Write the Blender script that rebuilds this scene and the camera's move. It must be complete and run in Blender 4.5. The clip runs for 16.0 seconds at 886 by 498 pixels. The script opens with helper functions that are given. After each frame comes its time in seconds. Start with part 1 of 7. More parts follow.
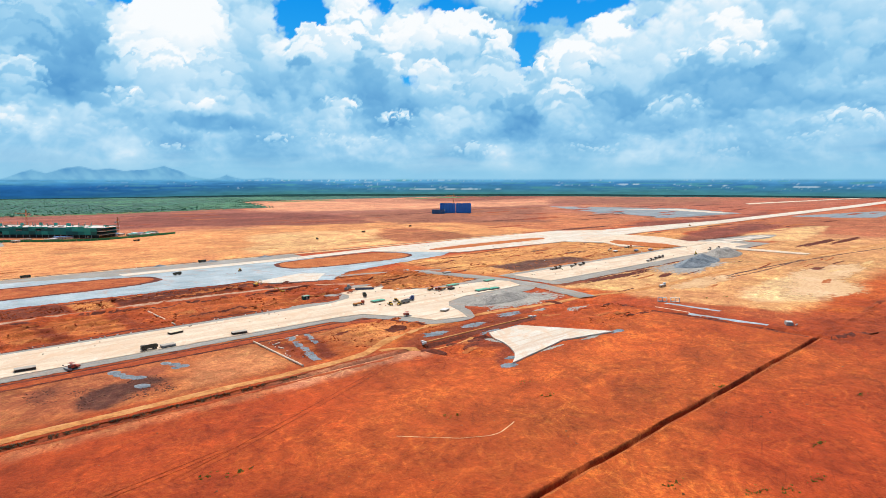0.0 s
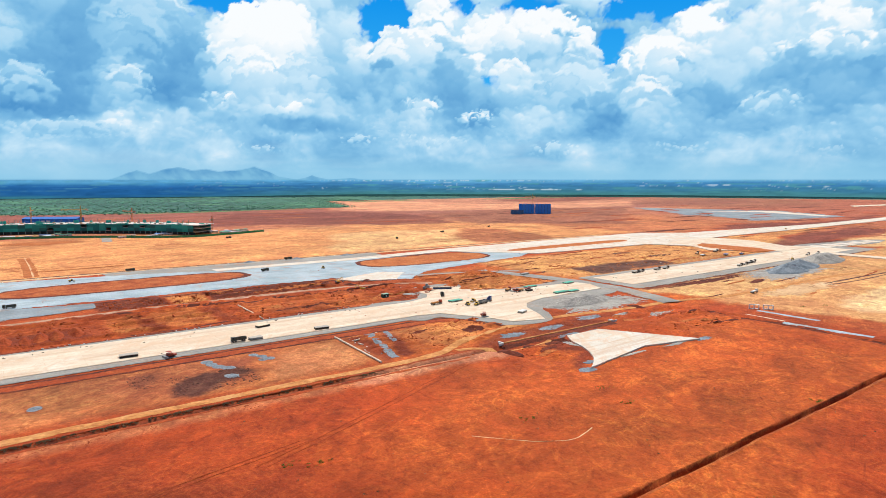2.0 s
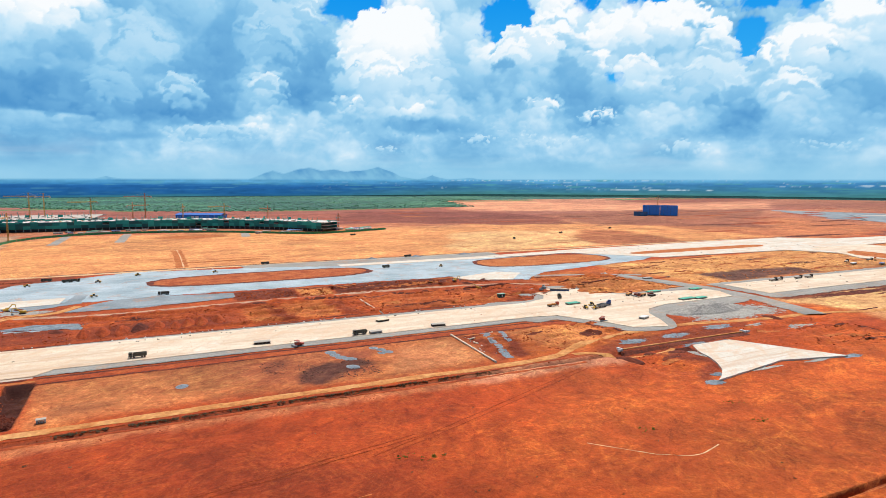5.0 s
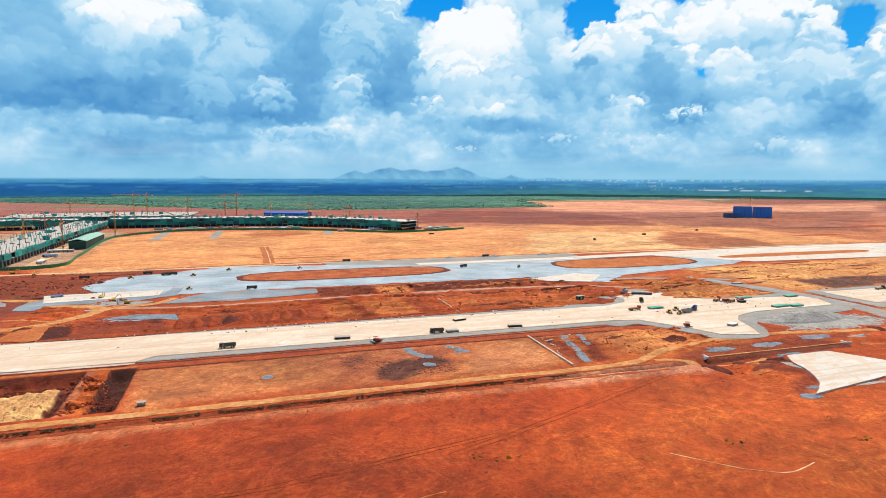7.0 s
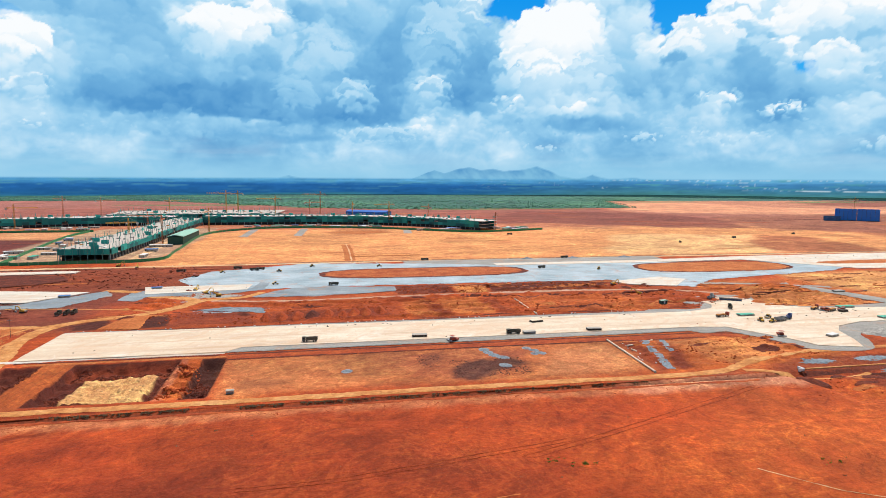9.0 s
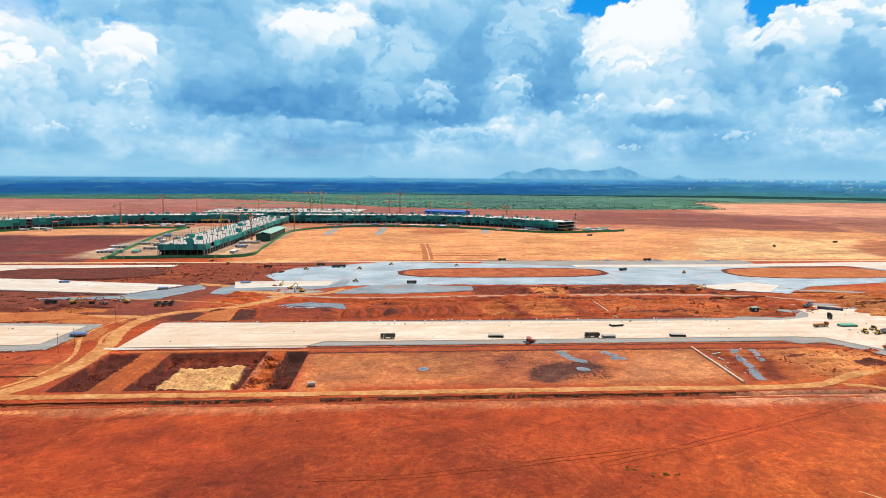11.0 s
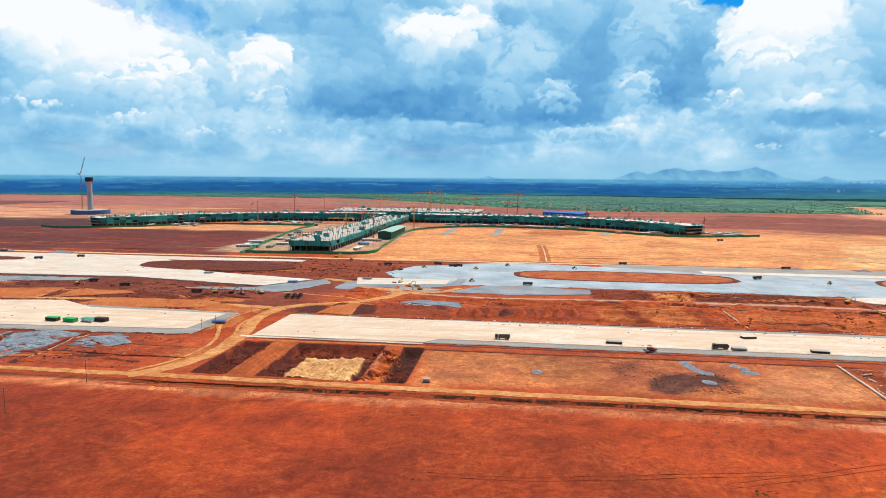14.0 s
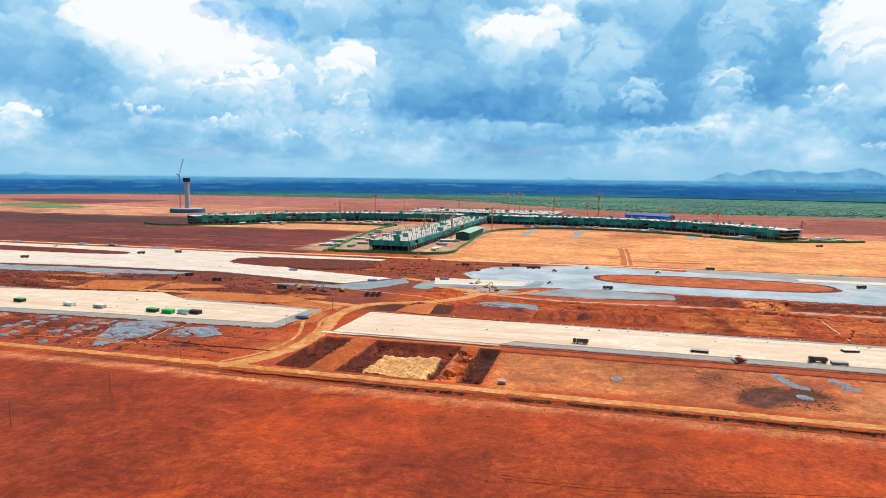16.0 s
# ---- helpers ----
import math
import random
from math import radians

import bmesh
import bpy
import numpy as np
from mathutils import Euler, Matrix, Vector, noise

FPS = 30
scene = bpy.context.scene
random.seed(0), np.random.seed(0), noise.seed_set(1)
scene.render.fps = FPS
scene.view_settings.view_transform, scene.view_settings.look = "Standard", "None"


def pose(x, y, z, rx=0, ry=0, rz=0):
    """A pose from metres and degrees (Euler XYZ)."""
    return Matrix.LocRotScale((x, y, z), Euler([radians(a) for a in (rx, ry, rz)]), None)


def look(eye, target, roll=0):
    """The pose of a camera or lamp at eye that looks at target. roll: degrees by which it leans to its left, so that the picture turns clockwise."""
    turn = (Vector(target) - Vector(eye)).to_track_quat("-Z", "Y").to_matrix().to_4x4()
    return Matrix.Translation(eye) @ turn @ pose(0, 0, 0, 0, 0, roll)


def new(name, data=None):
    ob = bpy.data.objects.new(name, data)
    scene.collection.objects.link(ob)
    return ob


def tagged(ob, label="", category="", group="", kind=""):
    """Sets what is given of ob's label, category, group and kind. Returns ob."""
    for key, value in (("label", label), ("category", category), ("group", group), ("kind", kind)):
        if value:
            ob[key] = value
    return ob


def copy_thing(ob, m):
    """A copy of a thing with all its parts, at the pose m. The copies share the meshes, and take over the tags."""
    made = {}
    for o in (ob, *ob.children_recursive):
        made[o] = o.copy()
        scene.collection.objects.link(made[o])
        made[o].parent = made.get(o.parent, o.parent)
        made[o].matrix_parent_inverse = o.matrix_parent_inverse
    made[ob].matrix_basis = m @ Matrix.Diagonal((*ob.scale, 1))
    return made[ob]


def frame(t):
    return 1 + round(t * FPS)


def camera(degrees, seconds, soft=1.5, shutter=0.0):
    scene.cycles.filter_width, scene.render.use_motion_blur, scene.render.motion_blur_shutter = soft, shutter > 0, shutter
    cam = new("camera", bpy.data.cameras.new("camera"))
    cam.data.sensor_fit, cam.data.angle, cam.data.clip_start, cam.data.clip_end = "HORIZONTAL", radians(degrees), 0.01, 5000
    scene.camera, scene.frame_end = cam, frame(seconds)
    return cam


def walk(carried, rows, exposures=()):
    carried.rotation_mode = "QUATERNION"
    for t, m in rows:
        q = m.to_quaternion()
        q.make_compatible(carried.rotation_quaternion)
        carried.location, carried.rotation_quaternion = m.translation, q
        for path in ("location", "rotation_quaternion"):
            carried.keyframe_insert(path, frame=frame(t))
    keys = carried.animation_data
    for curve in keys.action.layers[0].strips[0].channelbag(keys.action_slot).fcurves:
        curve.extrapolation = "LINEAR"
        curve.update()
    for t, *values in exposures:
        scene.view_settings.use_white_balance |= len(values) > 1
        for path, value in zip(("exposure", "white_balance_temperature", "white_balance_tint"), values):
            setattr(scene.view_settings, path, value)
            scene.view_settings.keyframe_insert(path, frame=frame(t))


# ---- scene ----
EYE = Vector((0.0, 0.0, 100.0))
cam = camera(71.2, 16.0, soft=0.55)
# seconds, yaw to the left of +y, pitch, roll in degrees: the aircraft hovers and turns
TURN = [
    (0, -43.443, -6.415, -0.022), (1, -39.805, -6.393, -0.007), (2, -36.172, -6.381, 0.011),
    (3, -32.543, -6.380, 0.034), (4, -28.918, -6.386, 0.060), (5, -25.297, -6.398, 0.089),
    (6, -21.678, -6.415, 0.121), (7, -18.061, -6.435, 0.157), (8, -14.447, -6.456, 0.194),
    (9, -10.834, -6.477, 0.235), (10, -7.222, -6.496, 0.277), (11, -3.611, -6.512, 0.322),
    (12, 0.0, -6.523, 0.368), (13, 3.612, -6.526, 0.416), (14, 7.224, -6.522, 0.465),
    (15, 10.837, -6.508, 0.515), (16, 14.451, -6.482, 0.566),
]


def heading(yaw, pitch):
    y, p = radians(yaw), radians(pitch)
    return Vector((-math.sin(y) * math.cos(p), math.cos(y) * math.cos(p), math.sin(p)))


walk(cam, [(t, look(EYE, EYE + 100 * heading(yaw, pitch), roll)) for t, yaw, pitch, roll in TURN])

# ---- light: high tropical sun ahead of the camera, broken cumulus ----
SUN_AZ, SUN_EL = 30.0, 58.5   # degrees from +y towards +x, and above the horizon
scene.view_settings.exposure = 0.0
world = bpy.data.worlds.new("sky")
scene.world = world
world.use_nodes = True
wt = world.node_tree
sky = wt.nodes.new("ShaderNodeTexSky")
sky.sky_type, sky.sun_disc = "NISHITA", False
sky.sun_elevation, sky.sun_rotation = radians(SUN_EL), radians(SUN_AZ)
wt.nodes["Background"].inputs["Strength"].default_value = 0.08
wt.links.new(sky.outputs["Color"], wt.nodes["Background"].inputs["Color"])
lamp = bpy.data.lights.new("sun", "SUN")
lamp.energy, lamp.angle, lamp.color = 4.4, radians(0.5), (1.0, 0.95, 0.865)
sun = new("sun", lamp)
sun_way = Vector((math.sin(radians(SUN_AZ)) * math.cos(radians(SUN_EL)), math.cos(radians(SUN_AZ)) * math.cos(radians(SUN_EL)), math.sin(radians(SUN_EL))))
sun.matrix_world = look(sun_way * 900, (0, 0, 0))

# ---- noise on arrays ----
LATTICE = np.random.RandomState(7).rand(64, 256, 256)


def vnoise(x, y, layer):
    """Smooth value noise, 0 to 1."""
    x, y = np.asarray(x, float) + 1000.0, np.asarray(y, float) + 1000.0
    i, j = np.floor(x).astype(int), np.floor(y).astype(int)
    u, v = x - i, y - j
    u, v = u * u * u * (u * (6 * u - 15) + 10), v * v * v * (v * (6 * v - 15) + 10)
    t = LATTICE[layer % 64]
    a, b = t[i % 256, j % 256], t[(i + 1) % 256, j % 256]
    c, d = t[i % 256, (j + 1) % 256], t[(i + 1) % 256, (j + 1) % 256]
    return (a * (1 - u) + b * u) * (1 - v) + (c * (1 - u) + d * u) * v


def fbm(x, y, octaves, layer, gain=0.5):
    total, weight, norm = 0.0, 1.0, 0.0
    for k in range(octaves):
        total = total + weight * vnoise(x * 2**k + 17.3 * k, y * 2**k - 9.1 * k, layer + k)
        norm, weight = norm + weight, weight * gain
    return total / norm


def smooth(lo, hi, v):
    s = np.clip((v - lo) / (hi - lo), 0, 1)
    return s * s * (3 - 2 * s)


# ---- materials ----
class Nodes:
    """Short hand for one material's node tree."""

    def __init__(self, name, rough=0.85, metal=0.0):
        self.material = bpy.data.materials.new(name)
        self.material.use_nodes = True
        self.tree = self.material.node_tree
        self.bsdf = self.tree.nodes["Principled BSDF"]
        self.bsdf.inputs["Roughness"].default_value = rough
        self.bsdf.inputs["Metallic"].default_value = metal
        self.bsdf.inputs["Specular IOR Level"].default_value = 0.25

    def put(self, socket, value):
        if isinstance(value, bpy.types.NodeSocket):
            self.tree.links.new(value, socket)
        elif value is not None:
            socket.default_value = (*value, 1) if isinstance(value, tuple) and len(value) == 3 and socket.type == "RGBA" else value

    def place(self, stretch=(1, 1, 1), turn=0.0):
        """Position, turned so that the first axis points turn degrees from +x, then stretched."""
        geo = self.tree.nodes.new("ShaderNodeNewGeometry")
        spun, m = self.tree.nodes.new("ShaderNodeMapping"), self.tree.nodes.new("ShaderNodeMapping")
        spun.inputs["Rotation"].default_value, m.inputs["Scale"].default_value = (0, 0, radians(-turn)), stretch
        self.tree.links.new(geo.outputs["Position"], spun.inputs["Vector"])
        self.tree.links.new(spun.outputs["Vector"], m.inputs["Vector"])
        return m.outputs["Vector"]

    def noise(self, metres, detail=4.0, rough=0.55, stretch=(1, 1, 1), turn=0.0, warp=0.0):
        n = self.tree.nodes.new("ShaderNodeTexNoise")
        n.inputs["Scale"].default_value, n.inputs["Detail"].default_value = 1.0 / metres, detail
        n.inputs["Roughness"].default_value, n.inputs["Distortion"].default_value = rough, warp
        self.tree.links.new(self.place(stretch, turn), n.inputs["Vector"])
        return n.outputs["Fac"]

    def ramp(self, value, *stops):
        r = self.tree.nodes.new("ShaderNodeValToRGB")
        e = r.color_ramp.elements
        while len(e) < len(stops):
            e.new(0.5)
        for el, (at, c) in zip(e, stops):
            el.position, el.color = at, (*c, 1) if isinstance(c, tuple) else (c, c, c, 1)
        self.put(r.inputs["Fac"], value)
        return r.outputs["Color"]

    def mix(self, fac, a, b, kind="MIX"):
        m = self.tree.nodes.new("ShaderNodeMix")
        m.data_type, m.blend_type = "RGBA", kind
        self.put(m.inputs[0], fac), self.put(m.inputs[6], a), self.put(m.inputs[7], b)
        return m.outputs[2]

    def math(self, kind, a, b=0.0):
        m = self.tree.nodes.new("ShaderNodeMath")
        m.operation = kind
        self.put(m.inputs[0], a), self.put(m.inputs[1], b)
        return m.outputs[0]

    def bump(self, height, strength, distance):
        b = self.tree.nodes.new("ShaderNodeBump")
        b.inputs["Strength"].default_value, b.inputs["Distance"].default_value = strength, distance
        self.put(b.inputs["Height"], height)
        self.put(self.bsdf.inputs["Normal"], b.outputs["Normal"])

    def fray(self, metres):
        """Eats holes into the thin rim of a spread, where its attribute 'fray' rises to 1."""
        at = self.tree.nodes.new("ShaderNodeAttribute")
        at.attribute_name = "fray"
        n = self.math("ADD", self.math("MULTIPLY", self.noise(metres, 6, 0.7), 1.7), -0.85)
        edge = self.math("ADD", at.outputs["Fac"], self.math("MULTIPLY", n, self.math("MINIMUM", self.math("MULTIPLY", at.outputs["Fac"], 6.0), 1.0)))
        self.put(self.bsdf.inputs["Alpha"], self.ramp(edge, (0.5, 1.0), (0.56, 0.0)))

    def done(self, colour):
        self.put(self.bsdf.inputs["Base Color"], colour)
        return self.material


def loose(name, dark, mid, light, broad=25.0, fine=2.5, relief=0.6):
    """Earth, sand or gravel: broad stains, grain and relief."""
    n = Nodes(name, 0.95)
    big, small = n.noise(broad, 5, 0.6, warp=0.6), n.noise(fine, 4, 0.65)
    c = n.ramp(big, (0.3, dark), (0.5, mid), (0.72, light))
    c = n.mix(0.6, c, n.ramp(small, (0.35, 0.3), (0.65, 0.72)), "OVERLAY")
    crumbs = n.noise(fine * 2.2, 6, 0.75, warp=0.5)
    c = n.mix(n.ramp(crumbs, (0.60, 0.0), (0.635, 0.6)), c, dark)
    c = n.mix(n.ramp(crumbs, (0.36, 0.5), (0.39, 0.0)), c, light)
    n.bump(n.math("ADD", small, crumbs), 0.8, relief)
    n.fray(max(3.0, fine * 2.5))
    return n.done(c)


def plain(name, colour, rough=0.6, metal=0.0, wear=0.25, metres=3.0):
    """Paint, cloth or metal with faded and dirty places."""
    n = Nodes(name, rough, metal)
    dirt = n.noise(metres, 5, 0.65)
    info = n.tree.nodes.new("ShaderNodeObjectInfo")
    c = n.mix(n.math("MULTIPLY", dirt, wear), colour, (0.28, 0.16, 0.10))
    c = n.mix(0.3, c, n.ramp(info.outputs["Random"], (0, 0.35), (1, 0.65)), "OVERLAY")
    return n.done(c)


def concrete(name, a, b, lane=5.0):
    """Cast slabs: lanes of slightly different tone, joints, tyre dust."""
    n = Nodes(name, 0.8)
    big, small = n.noise(40, 5, 0.6, (1, 2.5, 1)), n.noise(3, 4, 0.6)
    brick = n.tree.nodes.new("ShaderNodeTexBrick")
    brick.offset, brick.inputs["Scale"].default_value = 0.5, 1.0
    brick.inputs["Brick Width"].default_value, brick.inputs["Row Height"].default_value = 37.0, lane
    brick.inputs["Mortar Size"].default_value = 0.12
    for key, v in (("Color1", 0.42), ("Color2", 0.56), ("Mortar", 0.30)):
        brick.inputs[key].default_value = (v, v, v, 1)
    n.tree.links.new(n.place(), brick.inputs["Vector"])
    c = n.mix(n.ramp(big, (0.35, 0.0), (0.7, 1.0)), a, b)
    c = n.mix(0.75, c, brick.outputs["Color"], "OVERLAY")
    c = n.mix(0.35, c, n.ramp(small, (0.3, 0.38), (0.7, 0.6)), "OVERLAY")
    c = n.mix(n.ramp(n.noise(14, 6, 0.7, (0.35, 1, 1), warp=1.0), (0.52, 0.0), (0.68, 0.6)), c, (0.62, 0.40, 0.25))
    c = n.mix(n.ramp(n.noise(9, 6, 0.75, (0.08, 1, 1), 2, 0.4), (0.60, 0.0), (0.66, 0.45)), c, (0.50, 0.40, 0.32))
    c = n.mix(n.ramp(n.noise(22, 6, 0.7, warp=0.8), (0.36, 0.4), (0.42, 0.0)), c, (0.80, 0.76, 0.70))
    # dried slurry and swept dust in slanting bands, earth carried on by wheels
    c = n.mix(n.ramp(n.noise(9, 6, 0.72, (0.35, 1, 1), 52, 0.7), (0.52, 0.0), (0.60, 0.6)), c, (0.68, 0.46, 0.30))
    c = n.mix(n.ramp(n.noise(5, 4, 0.6, (0.03, 1, 1), 1.0, 0.3), (0.56, 0.0), (0.62, 0.55)), c, (0.58, 0.38, 0.25))
    c = n.mix(n.ramp(n.noise(30, 6, 0.7, (0.6, 1, 1), 10, 1.2), (0.55, 0.0), (0.64, 0.6)), c, (0.70, 0.48, 0.32))
    c = n.mix(n.ramp(n.noise(1.1, 4, 0.7), (0.58, 0.0), (0.66, 0.35)), c, (0.40, 0.30, 0.24))
    return n.done(c)


def asphalt(name, a, b):
    n = Nodes(name, 0.85)
    big, streak = n.noise(35, 5, 0.6), n.noise(6, 5, 0.65, (0.12, 1, 1))
    c = n.mix(n.ramp(big, (0.35, 0.0), (0.7, 1.0)), a, b)
    c = n.mix(0.5, c, n.ramp(streak, (0.3, 0.36), (0.7, 0.64)), "OVERLAY")
    c = n.mix(n.ramp(n.noise(18, 6, 0.7, warp=1.0), (0.55, 0.0), (0.68, 0.6)), c, (0.5, 0.24, 0.12))
    c = n.mix(0.5, c, n.ramp(n.noise(1.6, 5, 0.7), (0.36, 0.34), (0.64, 0.66)), "OVERLAY")
    n.fray(5.0)
    return n.done(c)


M = {
    "concrete": concrete("cast_concrete", (0.70, 0.55, 0.41), (0.77, 0.66, 0.52)),
    "concrete_new": concrete("fresh_concrete", (0.66, 0.59, 0.50), (0.74, 0.69, 0.615)),
    "asphalt": asphalt("grey_base_course", (0.27, 0.25, 0.225), (0.36, 0.34, 0.31)),
    "wet_base": asphalt("blue_grey_base_course", (0.29, 0.365, 0.41), (0.47, 0.54, 0.585)),
    "base_dark": asphalt("dark_base_course", (0.19, 0.225, 0.25), (0.31, 0.35, 0.38)),
    "gravel": loose("crushed_stone", (0.12, 0.15, 0.18), (0.21, 0.245, 0.28), (0.32, 0.35, 0.38), 8, 1.2),
    "gravel_grey": loose("grey_crusher_run", (0.26, 0.25, 0.23), (0.36, 0.33, 0.30), (0.45, 0.42, 0.37), 12, 1.5),
    "dirt_road": loose("packed_tan_dirt", (0.44, 0.145, 0.040), (0.58, 0.245, 0.075), (0.68, 0.35, 0.14), 14, 3),
    "island": loose("graded_island_earth", (0.26, 0.045, 0.012), (0.42, 0.095, 0.024), (0.52, 0.16, 0.05), 14, 2.5),
    "grey_track": loose("trodden_grey_earth", (0.36, 0.17, 0.10), (0.47, 0.26, 0.17), (0.56, 0.36, 0.26), 14, 3),
    "orange": loose("orange_earth", (0.36, 0.085, 0.020), (0.48, 0.135, 0.034), (0.56, 0.20, 0.060), 16, 2),
    "red": loose("red_earth", (0.22, 0.035, 0.010), (0.35, 0.055, 0.012), (0.48, 0.11, 0.025), 16, 2),
    "dark_red": loose("dark_red_earth", (0.065, 0.016, 0.010), (0.13, 0.026, 0.013), (0.22, 0.045, 0.016), 9, 2),
    "rut": loose("packed_red_earth", (0.20, 0.032, 0.008), (0.28, 0.042, 0.008), (0.36, 0.055, 0.010), 6, 1.2),
    "brown": loose("brown_rubble", (0.075, 0.032, 0.024), (0.12, 0.05, 0.036), (0.19, 0.08, 0.05), 7, 1.2),
    "sand": loose("yellow_sand", (0.55, 0.33, 0.12), (0.72, 0.46, 0.20), (0.80, 0.58, 0.30), 12, 2),
    "sand_soft": plain("tipped_sand", (0.62, 0.33, 0.135), 0.95, 0, 0.3, 2),
    "pale_sand": loose("pale_sand", (0.56, 0.31, 0.15), (0.68, 0.42, 0.225), (0.74, 0.50, 0.30), 40, 3),
    "grass": loose("fresh_grass", (0.06, 0.09, 0.015), (0.12, 0.2, 0.03), (0.2, 0.3, 0.05), 2, 0.5),
    "meadow": loose("green_scrubland", (0.05, 0.12, 0.045), (0.10, 0.21, 0.07), (0.22, 0.27, 0.09), 30, 6),
    "scrub": loose("dry_scrub", (0.13, 0.09, 0.05), (0.20, 0.15, 0.08), (0.34, 0.20, 0.11), 4, 0.8),
    "net": plain("green_safety_net", (0.008, 0.235, 0.215), 0.8, 0, 0.12, 6),
    "net_deep": plain("dark_green_safety_net", (0.005, 0.125, 0.125), 0.8, 0, 0.15, 6),
    "net_light": plain("pale_green_net", (0.02, 0.38, 0.32), 0.8, 0, 0.15, 6),
    "fence_green": plain("green_painted_sheet", (0.015, 0.27, 0.10), 0.5, 0, 0.2, 6),
    "slab": plain("raw_concrete", (0.50, 0.46, 0.41), 0.85, 0, 0.3, 5),
    "slab_white": plain("pale_roof_slab", (0.74, 0.72, 0.68), 0.8, 0, 0.3, 9),
    "scaffold": plain("teal_scaffold_steel", (0.10, 0.34, 0.30), 0.7, 0.1, 0.25, 4),
    "column": plain("grey_column", (0.36, 0.36, 0.34), 0.85, 0, 0.25, 4),
    # shade inside openings put in as colour; doors and formwork use it too
    "dark": plain("dark_shade_and_formwork", (0.03, 0.035, 0.04), 0.9, 0, 0.2, 3),
    "steel": plain("grey_steel", (0.30, 0.32, 0.33), 0.5, 0.4, 0.3, 2),
    "blue_net": plain("blue_safety_net", (0.05, 0.27, 0.80), 0.75, 0, 0.1, 8),
    "podium_net": plain("dull_blue_netting", (0.03, 0.15, 0.34), 0.8, 0, 0.2, 8),
    "blue_roof": plain("blue_sheet_metal", (0.02, 0.17, 0.62), 0.45, 0, 0.1, 8),
    "shed_roof": plain("pale_green_roof", (0.30, 0.55, 0.42), 0.5, 0, 0.2, 8),
    "shed_wall": plain("dark_green_cladding", (0.01, 0.085, 0.065), 0.55, 0, 0.15, 6),
    "crane": plain("crane_yellow", (0.62, 0.30, 0.03), 0.5, 0, 0.25, 3),
    "crane_red": plain("crane_orange", (0.58, 0.17, 0.05), 0.5, 0, 0.25, 3),
    "tower": plain("tower_concrete", (0.42, 0.44, 0.48), 0.85, 0, 0.2, 6),
    "tyre": plain("black_rubber", (0.02, 0.02, 0.02), 0.9, 0, 0.4, 1),
    "rim": plain("dusty_rim", (0.25, 0.2, 0.17), 0.6, 0.3, 0.5, 1),
    "glass": plain("dark_cab_glass", (0.02, 0.03, 0.04), 0.12, 0, 0.05, 1),
    "body_dark": plain("dark_green_truck_paint", (0.03, 0.05, 0.04), 0.5, 0, 0.5, 1.5),
    "body_red": plain("red_machine_paint", (0.42, 0.06, 0.03), 0.5, 0, 0.35, 1.5),
    "body_yellow": plain("yellow_machine_paint", (0.72, 0.42, 0.03), 0.5, 0, 0.35, 1.5),
    "body_blue": plain("blue_truck_paint", (0.03, 0.10, 0.28), 0.5, 0, 0.35, 1.5),
    "body_white": plain("white_truck_paint", (0.7, 0.69, 0.66), 0.5, 0, 0.3, 1.5),
    "tarp_green": plain("bright_green_tarpaulin", (0.01, 0.42, 0.10), 0.6, 0, 0.1, 2),
    "tarp_teal": plain("teal_sheet", (0.05, 0.40, 0.28), 0.6, 0, 0.15, 2),
    "tarp_white": plain("white_sheet", (0.78, 0.78, 0.76), 0.6, 0, 0.2, 2),
    "tarp_blue": plain("blue_sheet", (0.06, 0.20, 0.50), 0.6, 0, 0.15, 2),
    "black": plain("black_sheet_and_shade", (0.025, 0.022, 0.022), 0.7, 0, 0.25, 2),
    "pipe": plain("cream_pipe", (0.88, 0.74, 0.56), 0.6, 0, 0.3, 3),
    "wood": plain("weathered_pole_wood", (0.16, 0.12, 0.09), 0.9, 0, 0.3, 1),
}

# ---- mesh helpers ----
def mesh_from(name, verts, faces, material=None, flat=True):
    me = bpy.data.meshes.new(name)
    me.from_pydata([tuple(v) for v in verts], [], faces)
    if material:
        me.materials.append(material)
    if not flat:
        me.shade_smooth()
    return me


def part(name, bm, material, parent, label="", smooth_shade=False):
    """One bmesh as one mesh object under a thing or a part."""
    me = bpy.data.meshes.new(name)
    bm.to_mesh(me)
    bm.free()
    me.materials.append(material)
    if smooth_shade:
        me.shade_smooth()
    ob = new(name, me)
    ob.parent = parent
    return tagged(ob, label) if label else ob


def piece(name, me, parent, m):
    """One more object on a shared mesh."""
    ob = new(name, me)
    ob.parent, ob.matrix_basis = parent, m
    return ob


def thing(name, label, category, m=None, group="", kind=""):
    ob = new(name)
    if m is not None:
        ob.matrix_basis = m
    return tagged(ob, label, category, group, kind)


def box(bm, x0, x1, y0, y1, z0, z1, bevel=0.0, m=None):
    made = bmesh.ops.create_cube(bm, size=1.0, matrix=Matrix.Translation(((x0 + x1) / 2, (y0 + y1) / 2, (z0 + z1) / 2)) @ Matrix.Diagonal((x1 - x0, y1 - y0, z1 - z0, 1)))
    vs = made["verts"]
    if bevel:
        es = list({e for v in vs for e in v.link_edges})
        out = bmesh.ops.bevel(bm, geom=es, offset=bevel, segments=1, affect="EDGES")
        vs = list({v for f in out["faces"] for v in f.verts} | {v for v in vs if v.is_valid})
    if m is not None:
        bmesh.ops.transform(bm, matrix=m, verts=vs)
    return bm


